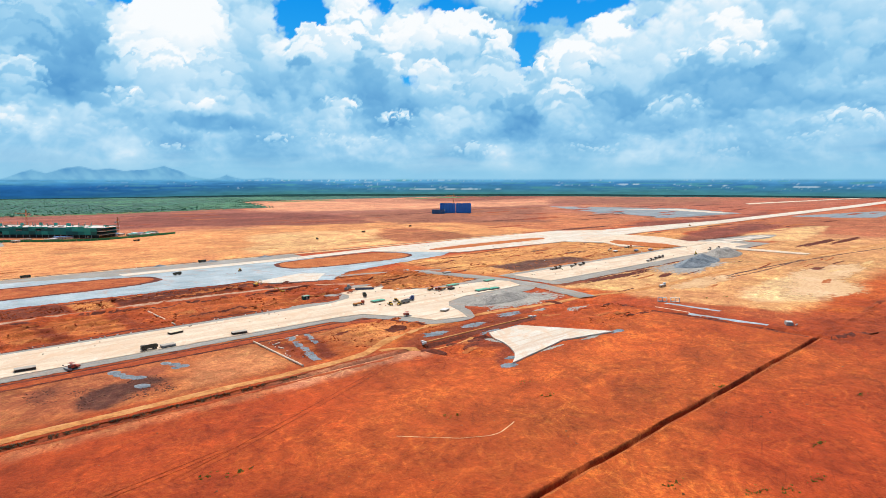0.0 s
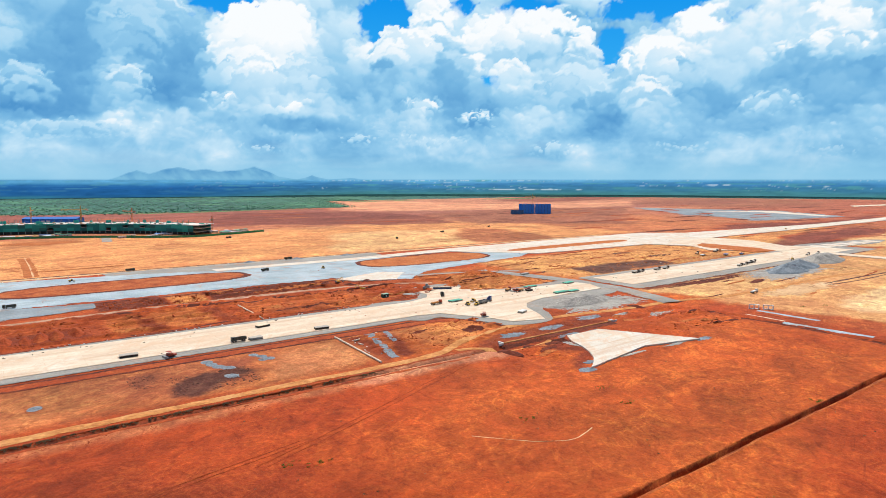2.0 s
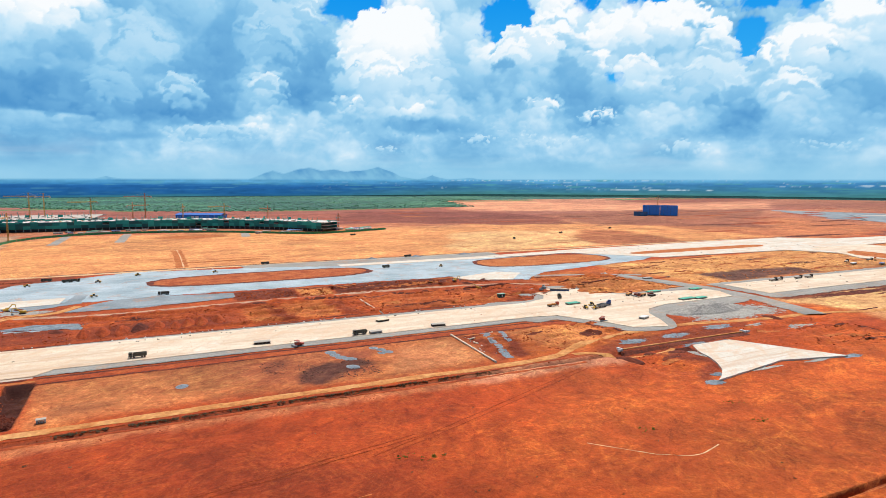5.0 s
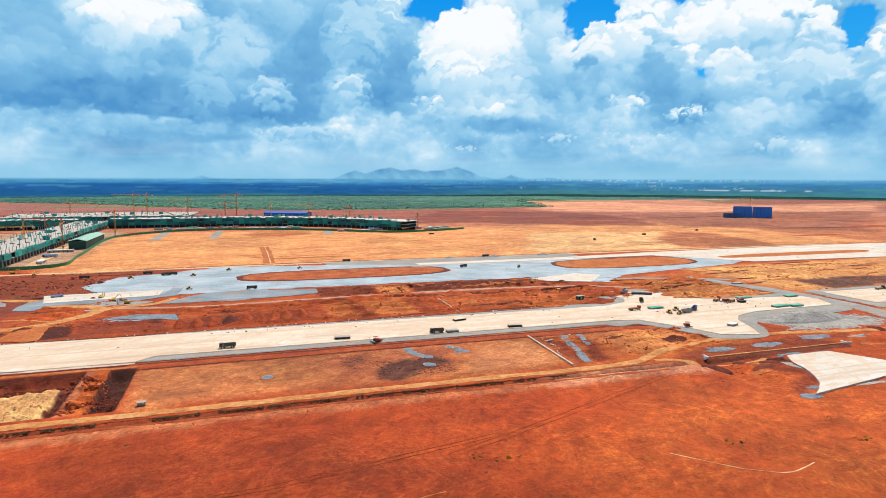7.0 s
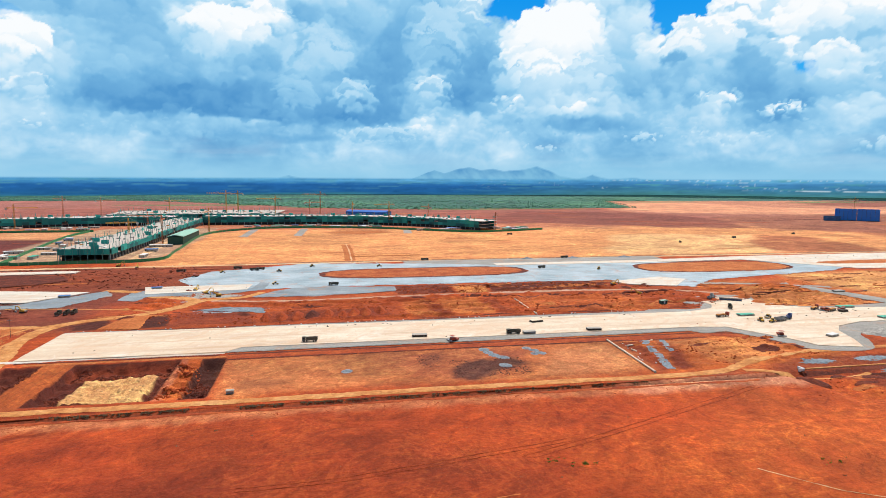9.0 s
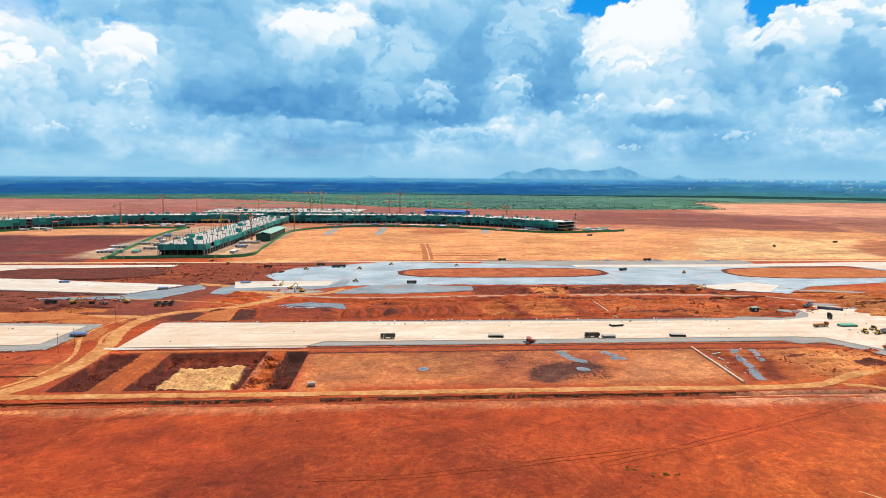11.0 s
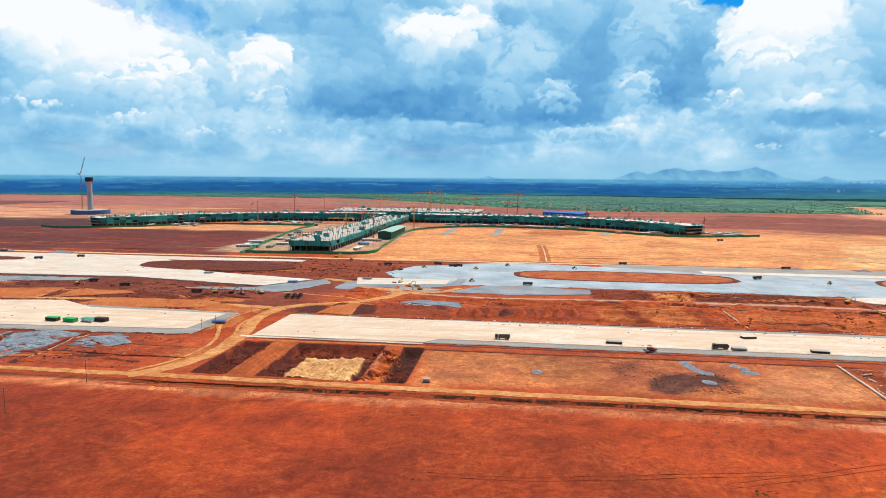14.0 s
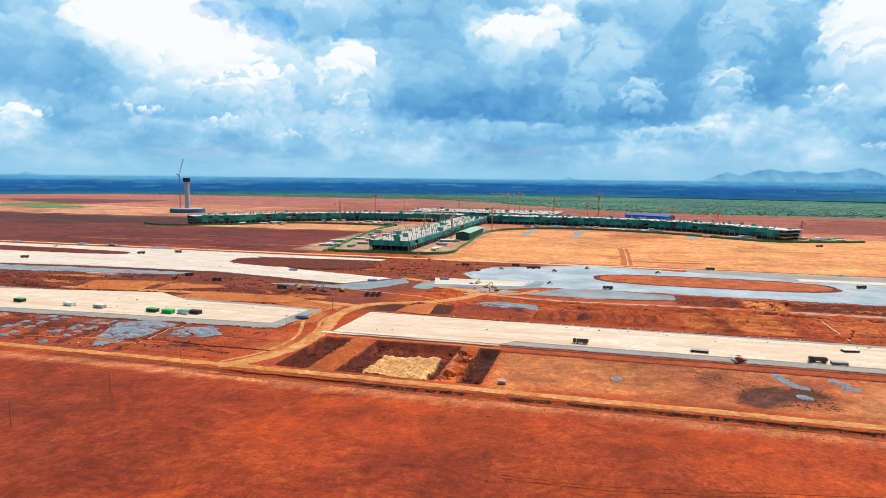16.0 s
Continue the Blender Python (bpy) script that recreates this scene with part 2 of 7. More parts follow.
def rod(bm, a, b, r0, r1=None, sides=8):
    a, b = Vector(a), Vector(b)
    turn = (b - a).to_track_quat("Z", "Y").to_matrix().to_4x4()
    bmesh.ops.create_cone(bm, cap_ends=True, segments=sides, radius1=r0, radius2=r0 if r1 is None else r1, depth=(b - a).length, matrix=Matrix.Translation((a + b) / 2) @ turn)
    return bm


def bm_box(*args, **kw):
    return box(bmesh.new(), *args, **kw)


# ---- terrain ----
def ridge(v, lo, hi, edge):
    return smooth(lo - edge, lo + edge, v) * (1 - smooth(hi - edge, hi + edge, v))


def off_line(x, y, points):
    """Distance from a line through the given points."""
    best = np.full(np.shape(x), 1e6)
    for (ax, ay), (bx, by) in zip(points, points[1:]):
        dx, dy = bx - ax, by - ay
        t = np.clip(((x - ax) * dx + (y - ay) * dy) / (dx * dx + dy * dy), 0, 1)
        best = np.minimum(best, np.hypot(x - ax - t * dx, y - ay - t * dy))
    return best


LIGHT_ROAD = [(-110, 530), (-26, 516), (58, 521), (160, 523), (234, 522), (300, 512), (345, 490)]
LINK_ROAD = [(-196, 283), (-187, 290), (-174, 322), (-176, 369), (-186, 414), (-182, 445), (-166, 464), (-137, 478), (-118, 496), (-106, 518), (-109, 534), (-125, 545), (-144, 553), (-164, 577), (-193, 588)]


def height(x, y):
    """Height of the earth at arrays of x and y: never above 0 but for heaps."""
    x, y = np.asarray(x, float), np.asarray(y, float)
    rough = fbm(x / 30, y / 30, 4, 3)
    h = -0.15 - 0.55 * rough
    # drain trench
    wob = (fbm(x / 40, y * 0, 2, 9) - 0.5) * 1.2
    h = h - 3.6 * ridge(y + wob, 114.8, 117.1, 0.35) * ridge(x, -320, 444, 2)
    h = h + 0.3 * ridge(y + wob, 111.8, 113.4, 0.6) * ridge(x, -320, 442, 2)
    # excavations beside the dirt road, with a ramp, a sand bed and a spur
    jag = (fbm(x / 9, y / 9, 3, 12) - 0.5) * 5
    length = smooth(290.5, 294, y + jag * 0.3) * (1 - smooth(346, 356, y + jag * 0.6))
    pit = (ridge(x + jag * 0.4, -167, -150.5, 0.45) + ridge(x + jag * 0.4, -132, -80, 0.45)) * length
    pit = np.maximum(pit, ridge(x + jag * 0.3, -67, -56, 0.4) * length)
    bed = ridge(x + jag * 0.3, -122, -85, 1.2) * ridge(y + jag * 0.3, 297, 335, 1.2)
    h = h - 4.6 * np.clip(pit, 0, 1) * (0.6 + 0.75 * fbm(x / 4.5, y / 4.5, 4, 16)) + bed * (1.5 + 1.3 * fbm(x / 2.0, y / 2.0, 3, 18))
    h = h + (-2.6 + 4.4 * np.abs(np.sin(y * 0.62 + 3 * fbm(x / 5, y / 9, 2, 14))) * fbm(x / 4, y / 5, 3, 15)) * ridge(x, -79, -67, 1.5) * length
    h = h - 0.8 * ridge(x, -149, -133.5, 0.6) * length * (0.5 + 0.5 * np.sin(x * 1.9 + 0.5 * np.sin(y * 0.2)))
    # tipped heaps in a row
    row = ridge(x, -48, 60, 4) * ridge(y, 444, 476, 6)
    h = h + row * (0.8 * np.abs(np.sin((x + (y - 440) * 0.12) * math.pi / 13.5)) ** 0.8 * (0.5 + fbm(x / 8, y / 8, 3, 20)))
    # furrowed plots ahead of the grey apron
    plots = ridge(x, 62, 112, 2) + ridge(x, 145, 255, 2)
    h = h + 1.0 * np.clip(plots, 0, 1) * ridge(y, 526, 566, 2) * np.abs(np.sin((x + 0.25 * y) * math.pi / 9.0)) * (0.4 + fbm(x / 7, y / 14, 3, 24))
    # churned ground: low ridges, ruts and spoil along the strips
    churn = ridge(y, 438, 560, 5) * ridge(x, -150, 330, 6) * (1 - row) * (1 - ridge(x, -100, 68, 6) * ridge(y, 524, 580, 5)) * (1 - ridge(x, 268, 370, 5) * ridge(y, 514, 590, 5)) + ridge(y, 440, 492, 8) * (1 - smooth(-240, -215, x)) * smooth(-1000, -900, x)
    churn = churn + 0.6 * ridge(y, 615, 690, 10) * ridge(x, -250, -160, 10) + 0.45 * ridge(x, 490, 790, 10) * ridge(y, 434, 560, 8) + ridge(x, 345, 440, 6) * ridge(y, 428, 520, 6)
    churn = churn + 0.7 * ridge(x, 178, 282, 5) * ridge(y, 294, 346, 4) + 0.5 * ridge(x, -430, -205, 8) * ridge(y, 294, 345, 5) + 0.6 * ridge(x, 446, 900, 10) * ridge(y, 60, 140, 12) + 0.8 * ridge(x, 360, 440, 8) * ridge(y, 225, 290, 8)
    spoil = 1 - np.abs(2 * fbm(x / 46 + y / 90, y / 15, 3, 53) - 1)
    spoil2 = 1 - np.abs(2 * fbm(x / 17, y / 9 + x / 60, 3, 57) - 1)
    churn = churn * (1 - ridge(x, -478, -325, 5) * ridge(y, 432, 502, 3)) * (1 - ridge(x, -350, -205, 5) * ridge(y, 432, 470, 3))
    churn = churn * (1 - ridge(x, -156, -44, 4) * ridge(y, 434, 498, 3))
    churn = churn * smooth(4, 9, off_line(x, y, LIGHT_ROAD)) * smooth(6, 13, off_line(x, y, LINK_ROAD))
    h = h + np.clip(churn, 0, 1) * (2.6 * spoil**4 + 1.5 * spoil2**5 - 0.9)
    # ditch beside the dirt road
    h = h - 1.3 * ridge(y, 272.6, 275.2, 0.9) * ridge(x, -190, 250, 6)
    # banks round the fresh slab
    h = h - 2.0 * ridge(y + jag * 0.6, 266, 275, 2) * ridge(x, 236, 282, 6)
    h = h - 1.8 * ridge(x + jag * 0.5, 240, 258, 4) * ridge(y, 232, 262, 6)
    # service cut to the east
    h = h - 1.6 * ridge(x + jag * 0.4, 441, 447, 1.6) * ridge(y, 105, 250, 6)
    return h


def lines(*spans):
    out = []
    for lo, hi, step in spans:
        out += list(np.arange(lo, hi, step))
    return np.array(sorted(set(np.round(out + [spans[-1][1]], 2))))


def lin(r, g, b):
    return tuple(((v / 255 + 0.055) / 1.055) ** 2.4 if v > 10 else v / 255 / 12.92 for v in (r, g, b))


RED, DEEP, ORANGE = (0.385, 0.051, 0.0078), (0.195, 0.024, 0.007), (0.48, 0.105, 0.020)
SAND = (0.64, 0.245, 0.090)
DARK, PINK = (0.12, 0.027, 0.023), (0.50, 0.20, 0.12)
# x from, to, y from, to, soft edge, strength, colour
ZONES_FIELD = [
    # the thin strip at y 114 to 118 paints shade into the drain trench
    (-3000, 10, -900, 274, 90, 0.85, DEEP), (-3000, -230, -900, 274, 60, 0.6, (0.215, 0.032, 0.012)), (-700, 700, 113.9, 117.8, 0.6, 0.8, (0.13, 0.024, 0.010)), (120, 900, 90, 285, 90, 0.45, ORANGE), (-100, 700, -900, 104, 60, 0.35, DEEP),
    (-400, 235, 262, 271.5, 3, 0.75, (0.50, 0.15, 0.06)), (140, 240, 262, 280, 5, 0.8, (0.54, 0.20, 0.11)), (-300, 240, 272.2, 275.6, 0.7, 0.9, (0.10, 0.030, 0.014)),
]
ZONES_PITS = [
    (-54, 172, 289, 362, 6, 0.9, (0.42, 0.115, 0.036)), (172, 300, 289, 362, 8, 0.8, ORANGE), (-600, -230, 288, 362, 8, 0.85, (0.24, 0.045, 0.022)), (-230, -165, 288, 362, 6, 0.8, (0.36, 0.06, 0.018)),
    (-168, -55, 291, 355, 0.4, 0.97, (0.078, 0.014, 0.008)), (-130, -80, 336, 352, 2, 0.8, (0.22, 0.034, 0.010)), (-121, -86, 298, 334, 0.6, 1.0, (0.60, 0.30, 0.115)), (-149.5, -133, 286, 358, 0.3, 0.97, (0.36, 0.075, 0.017)), (-79, -68, 290, 358, 0.6, 0.95, (0.44, 0.085, 0.018)), (-79, -75.5, 290, 358, 0.5, 0.9, (0.40, 0.105, 0.050)), (-68, -56, 290, 356, 0.3, 0.95, (0.045, 0.009, 0.005)),
]
ZONES_MIDDLE = [
    (-160, 350, 427, 570, 10, 0.75, (0.37, 0.060, 0.012)), (-2000, -160, 427, 600, 20, 0.9, (0.15, 0.032, 0.018)), (-330, -60, 585, 745, 14, 0.85, (0.20, 0.038, 0.014)),
    (62, 112, 527, 572, 1.5, 0.95, (0.125, 0.022, 0.010)), (145, 256, 527, 570, 2, 0.92, (0.125, 0.022, 0.010)), (116, 142, 528, 570, 1.5, 0.95, (0.50, 0.155, 0.045)), (342, 470, 430, 500, 8, 0.6, (0.52, 0.14, 0.03)),
    (436, 484, 85, 265, 6, 0.85, (0.20, 0.030, 0.007)), (335, 480, 420, 560, 12, 0.8, ORANGE), (470, 1100, 425, 590, 15, 0.85, (0.58, 0.25, 0.085)),
]
ZONES_EAST = [
    (478, 1300, 152, 362, 14, 0.85, (0.58, 0.28, 0.115)), (1200, 2600, -200, 620, 80, 0.7, (0.42, 0.14, 0.07)), (900, 1700, 700, 1300, 120, 0.6, (0.50, 0.19, 0.085)),
    (900, 3600, 1500, 2900, 120, 0.8, PINK), (1500, 4600, 650, 1700, 160, 0.7, (0.38, 0.12, 0.075)), (526, 668, 432, 478, 5, 0.95, (0.10, 0.035, 0.028)),
]
ZONES_FAR = [
    (-205, 1000, 745, 1240, 12, 0.95, SAND), (-1400, -390, 748, 1095, 16, 0.95, DARK), (-2600, 3000, 1240, 1420, 60, 0.7, (0.50, 0.19, 0.10)), (-800, -415, 1095, 1240, 14, 0.9, (0.60, 0.25, 0.11)), (-425, -203, 788, 1300, 8, 0.85, (0.42, 0.25, 0.16)),
    # the reddish far zones are paled, which puts some haze into their colour
    (-2600, 3000, 1420, 1760, 70, 0.85, (0.30, 0.092, 0.066)), (-900, 900, 1760, 2140, 60, 0.85, (0.27, 0.085, 0.066)),
    # first zone: a cloud's shadow on the land, painted in as near-black ground
    (-2600, -850, 1085, 1330, 30, 0.95, (0.060, 0.022, 0.024)), (-2700, -900, 1380, 1900, 80, 0.7, (0.46, 0.20, 0.12)),
    (-2700, -1300, 560, 1060, 80, 0.6, DARK), (-6000, -900, 1900, 6000, 90, 0.8, (0.33, 0.125, 0.105)), (-1000, 700, 2140, 3300, 60, 0.85, (0.31, 0.112, 0.092)),
]
TRACTS = []


def tract(corners, soft, strength, tone):
    """A graded tract of earth of its own colour."""
    TRACTS.append((corners, soft, strength, tone))


DULL, WINE, PALE = (0.27, 0.082, 0.048), (0.20, 0.045, 0.030), (0.66, 0.26, 0.14)
tract([(1000, 1936), (1278, 2528), (1580, 2486), (1648, 1998), (2002, 1855), (2432, 1847), (1994, 1514), (1436, 1572), (1058, 1703)], 26, 0.85, PALE)
tract([(1941, 2259), (3111, 3102), (3571, 2714), (2702, 2052), (2024, 2004)], 40, 0.8, WINE)
tract([(437, 1633), (630, 1874), (984, 1681), (965, 1289), (870, 1120), (700, 1240), (376, 1372)], 24, 0.85, WINE)
tract([(1022, 1497), (1495, 1625), (1871, 1421), (1186, 899), (901, 1092)], 26, 0.85, DULL)
tract([(603, 829), (785, 992), (837, 948), (808, 757), (709, 750), (629, 784)], 14, 0.85, (0.30, 0.075, 0.032))
tract([(519, 1054), (658, 1030), (772, 1003), (636, 850), (640, 775), (470, 759), (384, 781)], 14, 0.7, (0.72, 0.40, 0.18))
tract([(1190, 705), (1421, 735), (1633, 660), (2100, 720), (1900, 640), (1514, 606), (1291, 625)], 12, 0.9, WINE)
tract([(984, 475), (1169, 526), (1486, 541), (1488, 460), (1287, 457), (1188, 452), (1008, 433), (951, 440)], 9, 0.9, WINE)
tract([(1029, 416), (1172, 439), (1483, 427), (1522, 394), (1346, 348), (1124, 337)], 8, 0.85, (0.68, 0.38, 0.17))
tract([(3006, 2271), (3758, 2167), (3095, 1244), (2455, 1016), (2149, 1154), (2096, 1583)], 40, 0.7, DULL)
tract([(440, 268), (491, 255), (494, 229), (505, 192), (510, 162), (545, 123), (720, 50), (440, 50)], 7, 0.9, (0.33, 0.047, 0.010))
tract([(1016, 532), (1137, 583), (1446, 596), (1404, 570), (1157, 536), (1016, 500)], 6, 0.85, (0.56, 0.22, 0.075))
tract([(549, 214), (718, 219), (760, 194), (585, 147), (532, 186)], 6, 0.9, (0.64, 0.385, 0.20))
tract([(-1740, 1580), (-1721, 1762), (-1340, 1703), (-1093, 1437), (-1256, 1300), (-1424, 1330)], 26, 0.85, (0.56, 0.24, 0.14))
tract([(-2455, 2058), (-2264, 2177), (-1727, 2209), (-1743, 1848), (-1914, 1755)], 24, 0.85, (0.10, 0.036, 0.036))
tract([(10, 1160), (28, 1234), (108, 1214), (124, 1144), (59, 1104)], 8, 0.8, (0.42, 0.125, 0.045))
tract([(-590, 873), (-560, 1051), (-417, 1000), (-417, 781), (-645, 755)], 14, 0.6, (0.17, 0.026, 0.018))
tract([(484, 354), (560, 356), (640, 345), (640, 335), (540, 338), (486, 345)], 3, 0.9, (0.19, 0.030, 0.012))
# dark cut wedges beside the levelled plot, banks down to the pipes, the cut round the fresh slab, fields in the east
tract([(-166, 435), (-169, 449), (-159, 466), (-150, 462), (-148, 438)], 1.5, 0.95, (0.075, 0.014, 0.008))
tract([(-124, 436), (-128, 470), (-115, 479), (-108, 440)], 1.5, 0.95, (0.075, 0.014, 0.008))
tract([(-108, 440), (-112, 482), (-60, 486), (-52, 440)], 3, 0.8, (0.20, 0.030, 0.010))
tract([(-48, 440), (-48, 470), (46, 476), (46, 442)], 3, 0.8, (0.22, 0.032, 0.009))
tract([(60, 442), (62, 496), (82, 500), (84, 440)], 3, 0.7, (0.50, 0.125, 0.030))
tract([(95, 440), (90, 497), (124, 500), (128, 440)], 3, 0.7, (0.51, 0.14, 0.036))
tract([(76, 494), (86, 494), (94, 440), (82, 439)], 1.5, 0.8, (0.22, 0.034, 0.010))
tract([(125, 497), (134, 498), (143, 443), (130, 440)], 1.5, 0.8, (0.22, 0.034, 0.010))
tract([(160, 440), (158, 500), (262, 500), (262, 440)], 6, 0.5, (0.48, 0.115, 0.028))
tract([(205, 352), (213, 351), (192, 290), (183, 291)], 1.5, 0.9, (0.21, 0.030, 0.010))
tract([(223, 351), (229, 349), (215, 308), (206, 308)], 1.5, 0.85, (0.23, 0.033, 0.010))
tract([(175, 346), (188, 342), (180, 291), (171, 288)], 1.5, 0.85, (0.23, 0.033, 0.010))
tract([(258, 268), (282, 270), (287, 245), (272, 226), (247, 214), (254, 226), (275, 240)], 2, 0.8, (0.17, 0.024, 0.009))
tract([(232, 283), (250, 300), (340, 300), (352, 276), (300, 273), (246, 274)], 3, 0.8, (0.21, 0.032, 0.010))
tract([(499, 341), (594, 350), (636, 337), (638, 286), (590, 281), (508, 281), (487, 298), (487, 328)], 3, 0.9, (0.60, 0.30, 0.125))
tract([(352, 425), (446, 418), (440, 470), (380, 520), (360, 470)], 4, 0.7, (0.53, 0.18, 0.055))
tract([(49, 337), (54, 344), (60, 343), (63, 337), (58, 327), (53, 317), (50, 322)], 2.5, 0.95, (0.11, 0.030, 0.018))
tract([(86, 345), (96, 347), (112, 338), (104, 324), (90, 322)], 4, 0.7, (0.20, 0.050, 0.024))
tract([(-45, 311), (-30, 314), (-16, 309), (-20, 302), (-40, 301)], 2, 0.8, (0.16, 0.040, 0.020))
tract([(-14, 318), (0, 322), (10, 314), (-2, 309)], 2.5, 0.8, (0.33, 0.060, 0.018))
# brown rubble field and pale, scraped ground beside the near taxiway
tract([(-52, 291), (-52, 345), (30, 350), (48, 320), (20, 292)], 8, 0.55, (0.47, 0.15, 0.052))
tract([(30, 350), (64, 352), (110, 342), (112, 312), (66, 292), (40, 300)], 7, 0.6, (0.30, 0.068, 0.030))
tract([(116, 300), (170, 296), (170, 340), (128, 344)], 7, 0.7, (0.54, 0.19, 0.075))
tract([(206, 346), (262, 344), (268, 318), (224, 296), (206, 312)], 6, 0.8, (0.57, 0.18, 0.055))


tract([(64, 313), (74, 324), (84, 327), (92, 325), (104, 330), (110, 322), (101, 312), (86, 306), (72, 292), (62, 298)], 3, 0.97, (0.10, 0.028, 0.018))


def off_edge(x, y, corners):
    """Distance inside (above 0) or outside (below 0) of a closed outline."""
    within = np.zeros(x.shape, bool)
    for (ax, ay), (bx, by) in zip(corners, corners[1:] + corners[:1]):
        if ay != by:
            within ^= ((ay > y) != (by > y)) & (x < ax + (y - ay) / (by - ay) * (bx - ax))
    d = off_line(x, y, corners + corners[:1])
    return np.where(within, d, -d)


def build_ground():
    xs = lines((-6000, -2400, 200), (-2400, -560, 14), (-560, -174, 3), (-174, -50, 0.9), (-50, 720, 3), (720, 2600, 14), (2600, 6000, 120))
    ys = lines((-6000, -400, 400), (-400, 100, 20), (100, 109, 3), (109, 121, 0.6), (121, 290, 3), (290, 362, 1.5), (362, 432, 3), (432, 570, 1.6), (570, 764, 2.6), (764, 2100, 12), (2100, 2900, 30), (2900, 6000, 150))
    gx, gy = np.meshgrid(xs, ys)
    x, y = gx.ravel(), gy.ravel()
    z = height(x, y)
    colour = np.tile(np.array(RED), (len(x), 1))
    wx = (fbm(x / 60, y / 60, 5, 30) - 0.5) * 2
    wy = (fbm(x / 60, y / 60, 5, 40) - 0.5) * 2
    nx, ny = ((fbm(x / 5, y / 5, 4, layer) - 0.5) * 2.4 for layer in (36, 46))
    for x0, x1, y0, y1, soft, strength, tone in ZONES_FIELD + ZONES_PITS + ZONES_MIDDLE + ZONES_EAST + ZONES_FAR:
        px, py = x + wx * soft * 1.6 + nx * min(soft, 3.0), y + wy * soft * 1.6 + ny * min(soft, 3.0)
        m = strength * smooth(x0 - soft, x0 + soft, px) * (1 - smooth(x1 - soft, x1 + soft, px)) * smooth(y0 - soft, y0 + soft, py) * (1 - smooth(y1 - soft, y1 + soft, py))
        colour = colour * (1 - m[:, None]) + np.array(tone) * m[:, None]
    for corners, soft, strength, tone in TRACTS:
        us, vs = [c[0] for c in corners], [c[1] for c in corners]
        near = np.flatnonzero((x > min(us) - 3 * soft) & (x < max(us) + 3 * soft) & (y > min(vs) - 3 * soft) & (y < max(vs) + 3 * soft))
        m = strength * smooth(-soft, soft, off_edge(x[near] + wx[near] * soft * 2.2 + nx[near] * min(soft, 4.0), y[near] + wy[near] * soft * 2.2 + ny[near] * min(soft, 4.0), corners))[:, None]
        colour[near] = colour[near] * (1 - m) + np.array(tone) * m
    # drifts of paler and darker earth, drawn out along the graders' runs
    drift = fbm(x / 110, y / 70, 5, 50) - 0.5
    colour = colour * (1 + 0.55 * drift[:, None])
    cols, rows = len(xs), len(ys)
    i = (np.arange(rows - 1)[:, None] * cols + np.arange(cols - 1)[None, :]).ravel()
    quads = np.stack([i, i + 1, i + cols + 1, i + cols], 1).astype(np.int32)
    me = bpy.data.meshes.new("ground")
    me.vertices.add(len(x)), me.loops.add(quads.size), me.polygons.add(len(quads))
    me.vertices.foreach_set("co", np.stack([x, y, z], 1).astype(np.float32).ravel())
    me.loops.foreach_set("vertex_index", quads.ravel())
    me.polygons.foreach_set("loop_start", np.arange(0, quads.size, 4, dtype=np.int32))
    me.update(calc_edges=True)
    # carries the earth tones together with the painted cloud and trench shade
    tone = me.attributes.new("earth", "FLOAT_COLOR", "POINT")
    tone.data.foreach_set("color", np.concatenate([colour, np.ones((len(x), 1))], 1).astype(np.float32).ravel())
    me.shade_smooth()
    n = Nodes("laterite_earth", 0.95)
    at = n.tree.nodes.new("ShaderNodeAttribute")
    at.attribute_name = "earth"
    c = at.outputs["Color"]
    pale = (1.30, 1.58, 1.5)
    broad, mid = n.noise(55, 6, 0.62, (1, 1.3, 1), 12, 1.4), n.noise(11, 6, 0.66, (0.8, 1, 1), 20, 1.4)
    streak, fine = n.noise(3.4, 5, 0.7, (0.9, 1, 1), 25, 1.2), n.noise(1.3, 4, 0.75)
    c = n.mix(0.45, c, n.ramp(broad, (0.36, 0.26), (0.50, 0.5), (0.66, 0.72)), "OVERLAY")
    c = n.mix(0.42, c, n.ramp(mid, (0.36, 0.26), (0.64, 0.74)), "OVERLAY")
    c = n.mix(0.25, c, n.ramp(streak, (0.36, 0.28), (0.64, 0.72)), "OVERLAY")
    c = n.mix(0.25, c, n.ramp(fine, (0.36, 0.28), (0.64, 0.72)), "OVERLAY")
    # flaky crust: pale where it is scraped off, dark clods where it is turned
    crust = n.noise(19, 9, 0.70, (0.75, 1, 1), 15, 1.8)
    fields = n.noise(70, 4, 0.6, (1, 1, 1), 33)
    c = n.mix(n.math("MULTIPLY", n.ramp(crust, (0.56, 0.0), (0.62, 0.75)), n.ramp(fields, (0.46, 0.0), (0.60, 1.0))), c, n.mix(1.0, c, pale, "MULTIPLY"))
    c = n.mix(n.math("MULTIPLY", n.ramp(crust, (0.38, 0.6), (0.44, 0.0)), n.ramp(fields, (0.38, 1.0), (0.56, 0.15))), c, n.mix(1.0, c, (0.66, 0.55, 0.5), "MULTIPLY"))
    # crumbs and lumps, drawn out by the blades that pushed them
    for metres, turn in ((2.6, 4), (5.5, -6)):
        crumbs = n.noise(metres, 7, 0.76, (1, 0.42, 1), turn, 0.7)
        c = n.mix(n.ramp(crumbs, (0.57, 0.0), (0.62, 0.7)), c, n.mix(1.0, c, (0.72, 0.60, 0.55), "MULTIPLY"))
        c = n.mix(n.ramp(crumbs, (0.38, 0.5), (0.43, 0.0)), c, n.mix(1.0, c, (1.18, 1.35, 1.35), "MULTIPLY"))
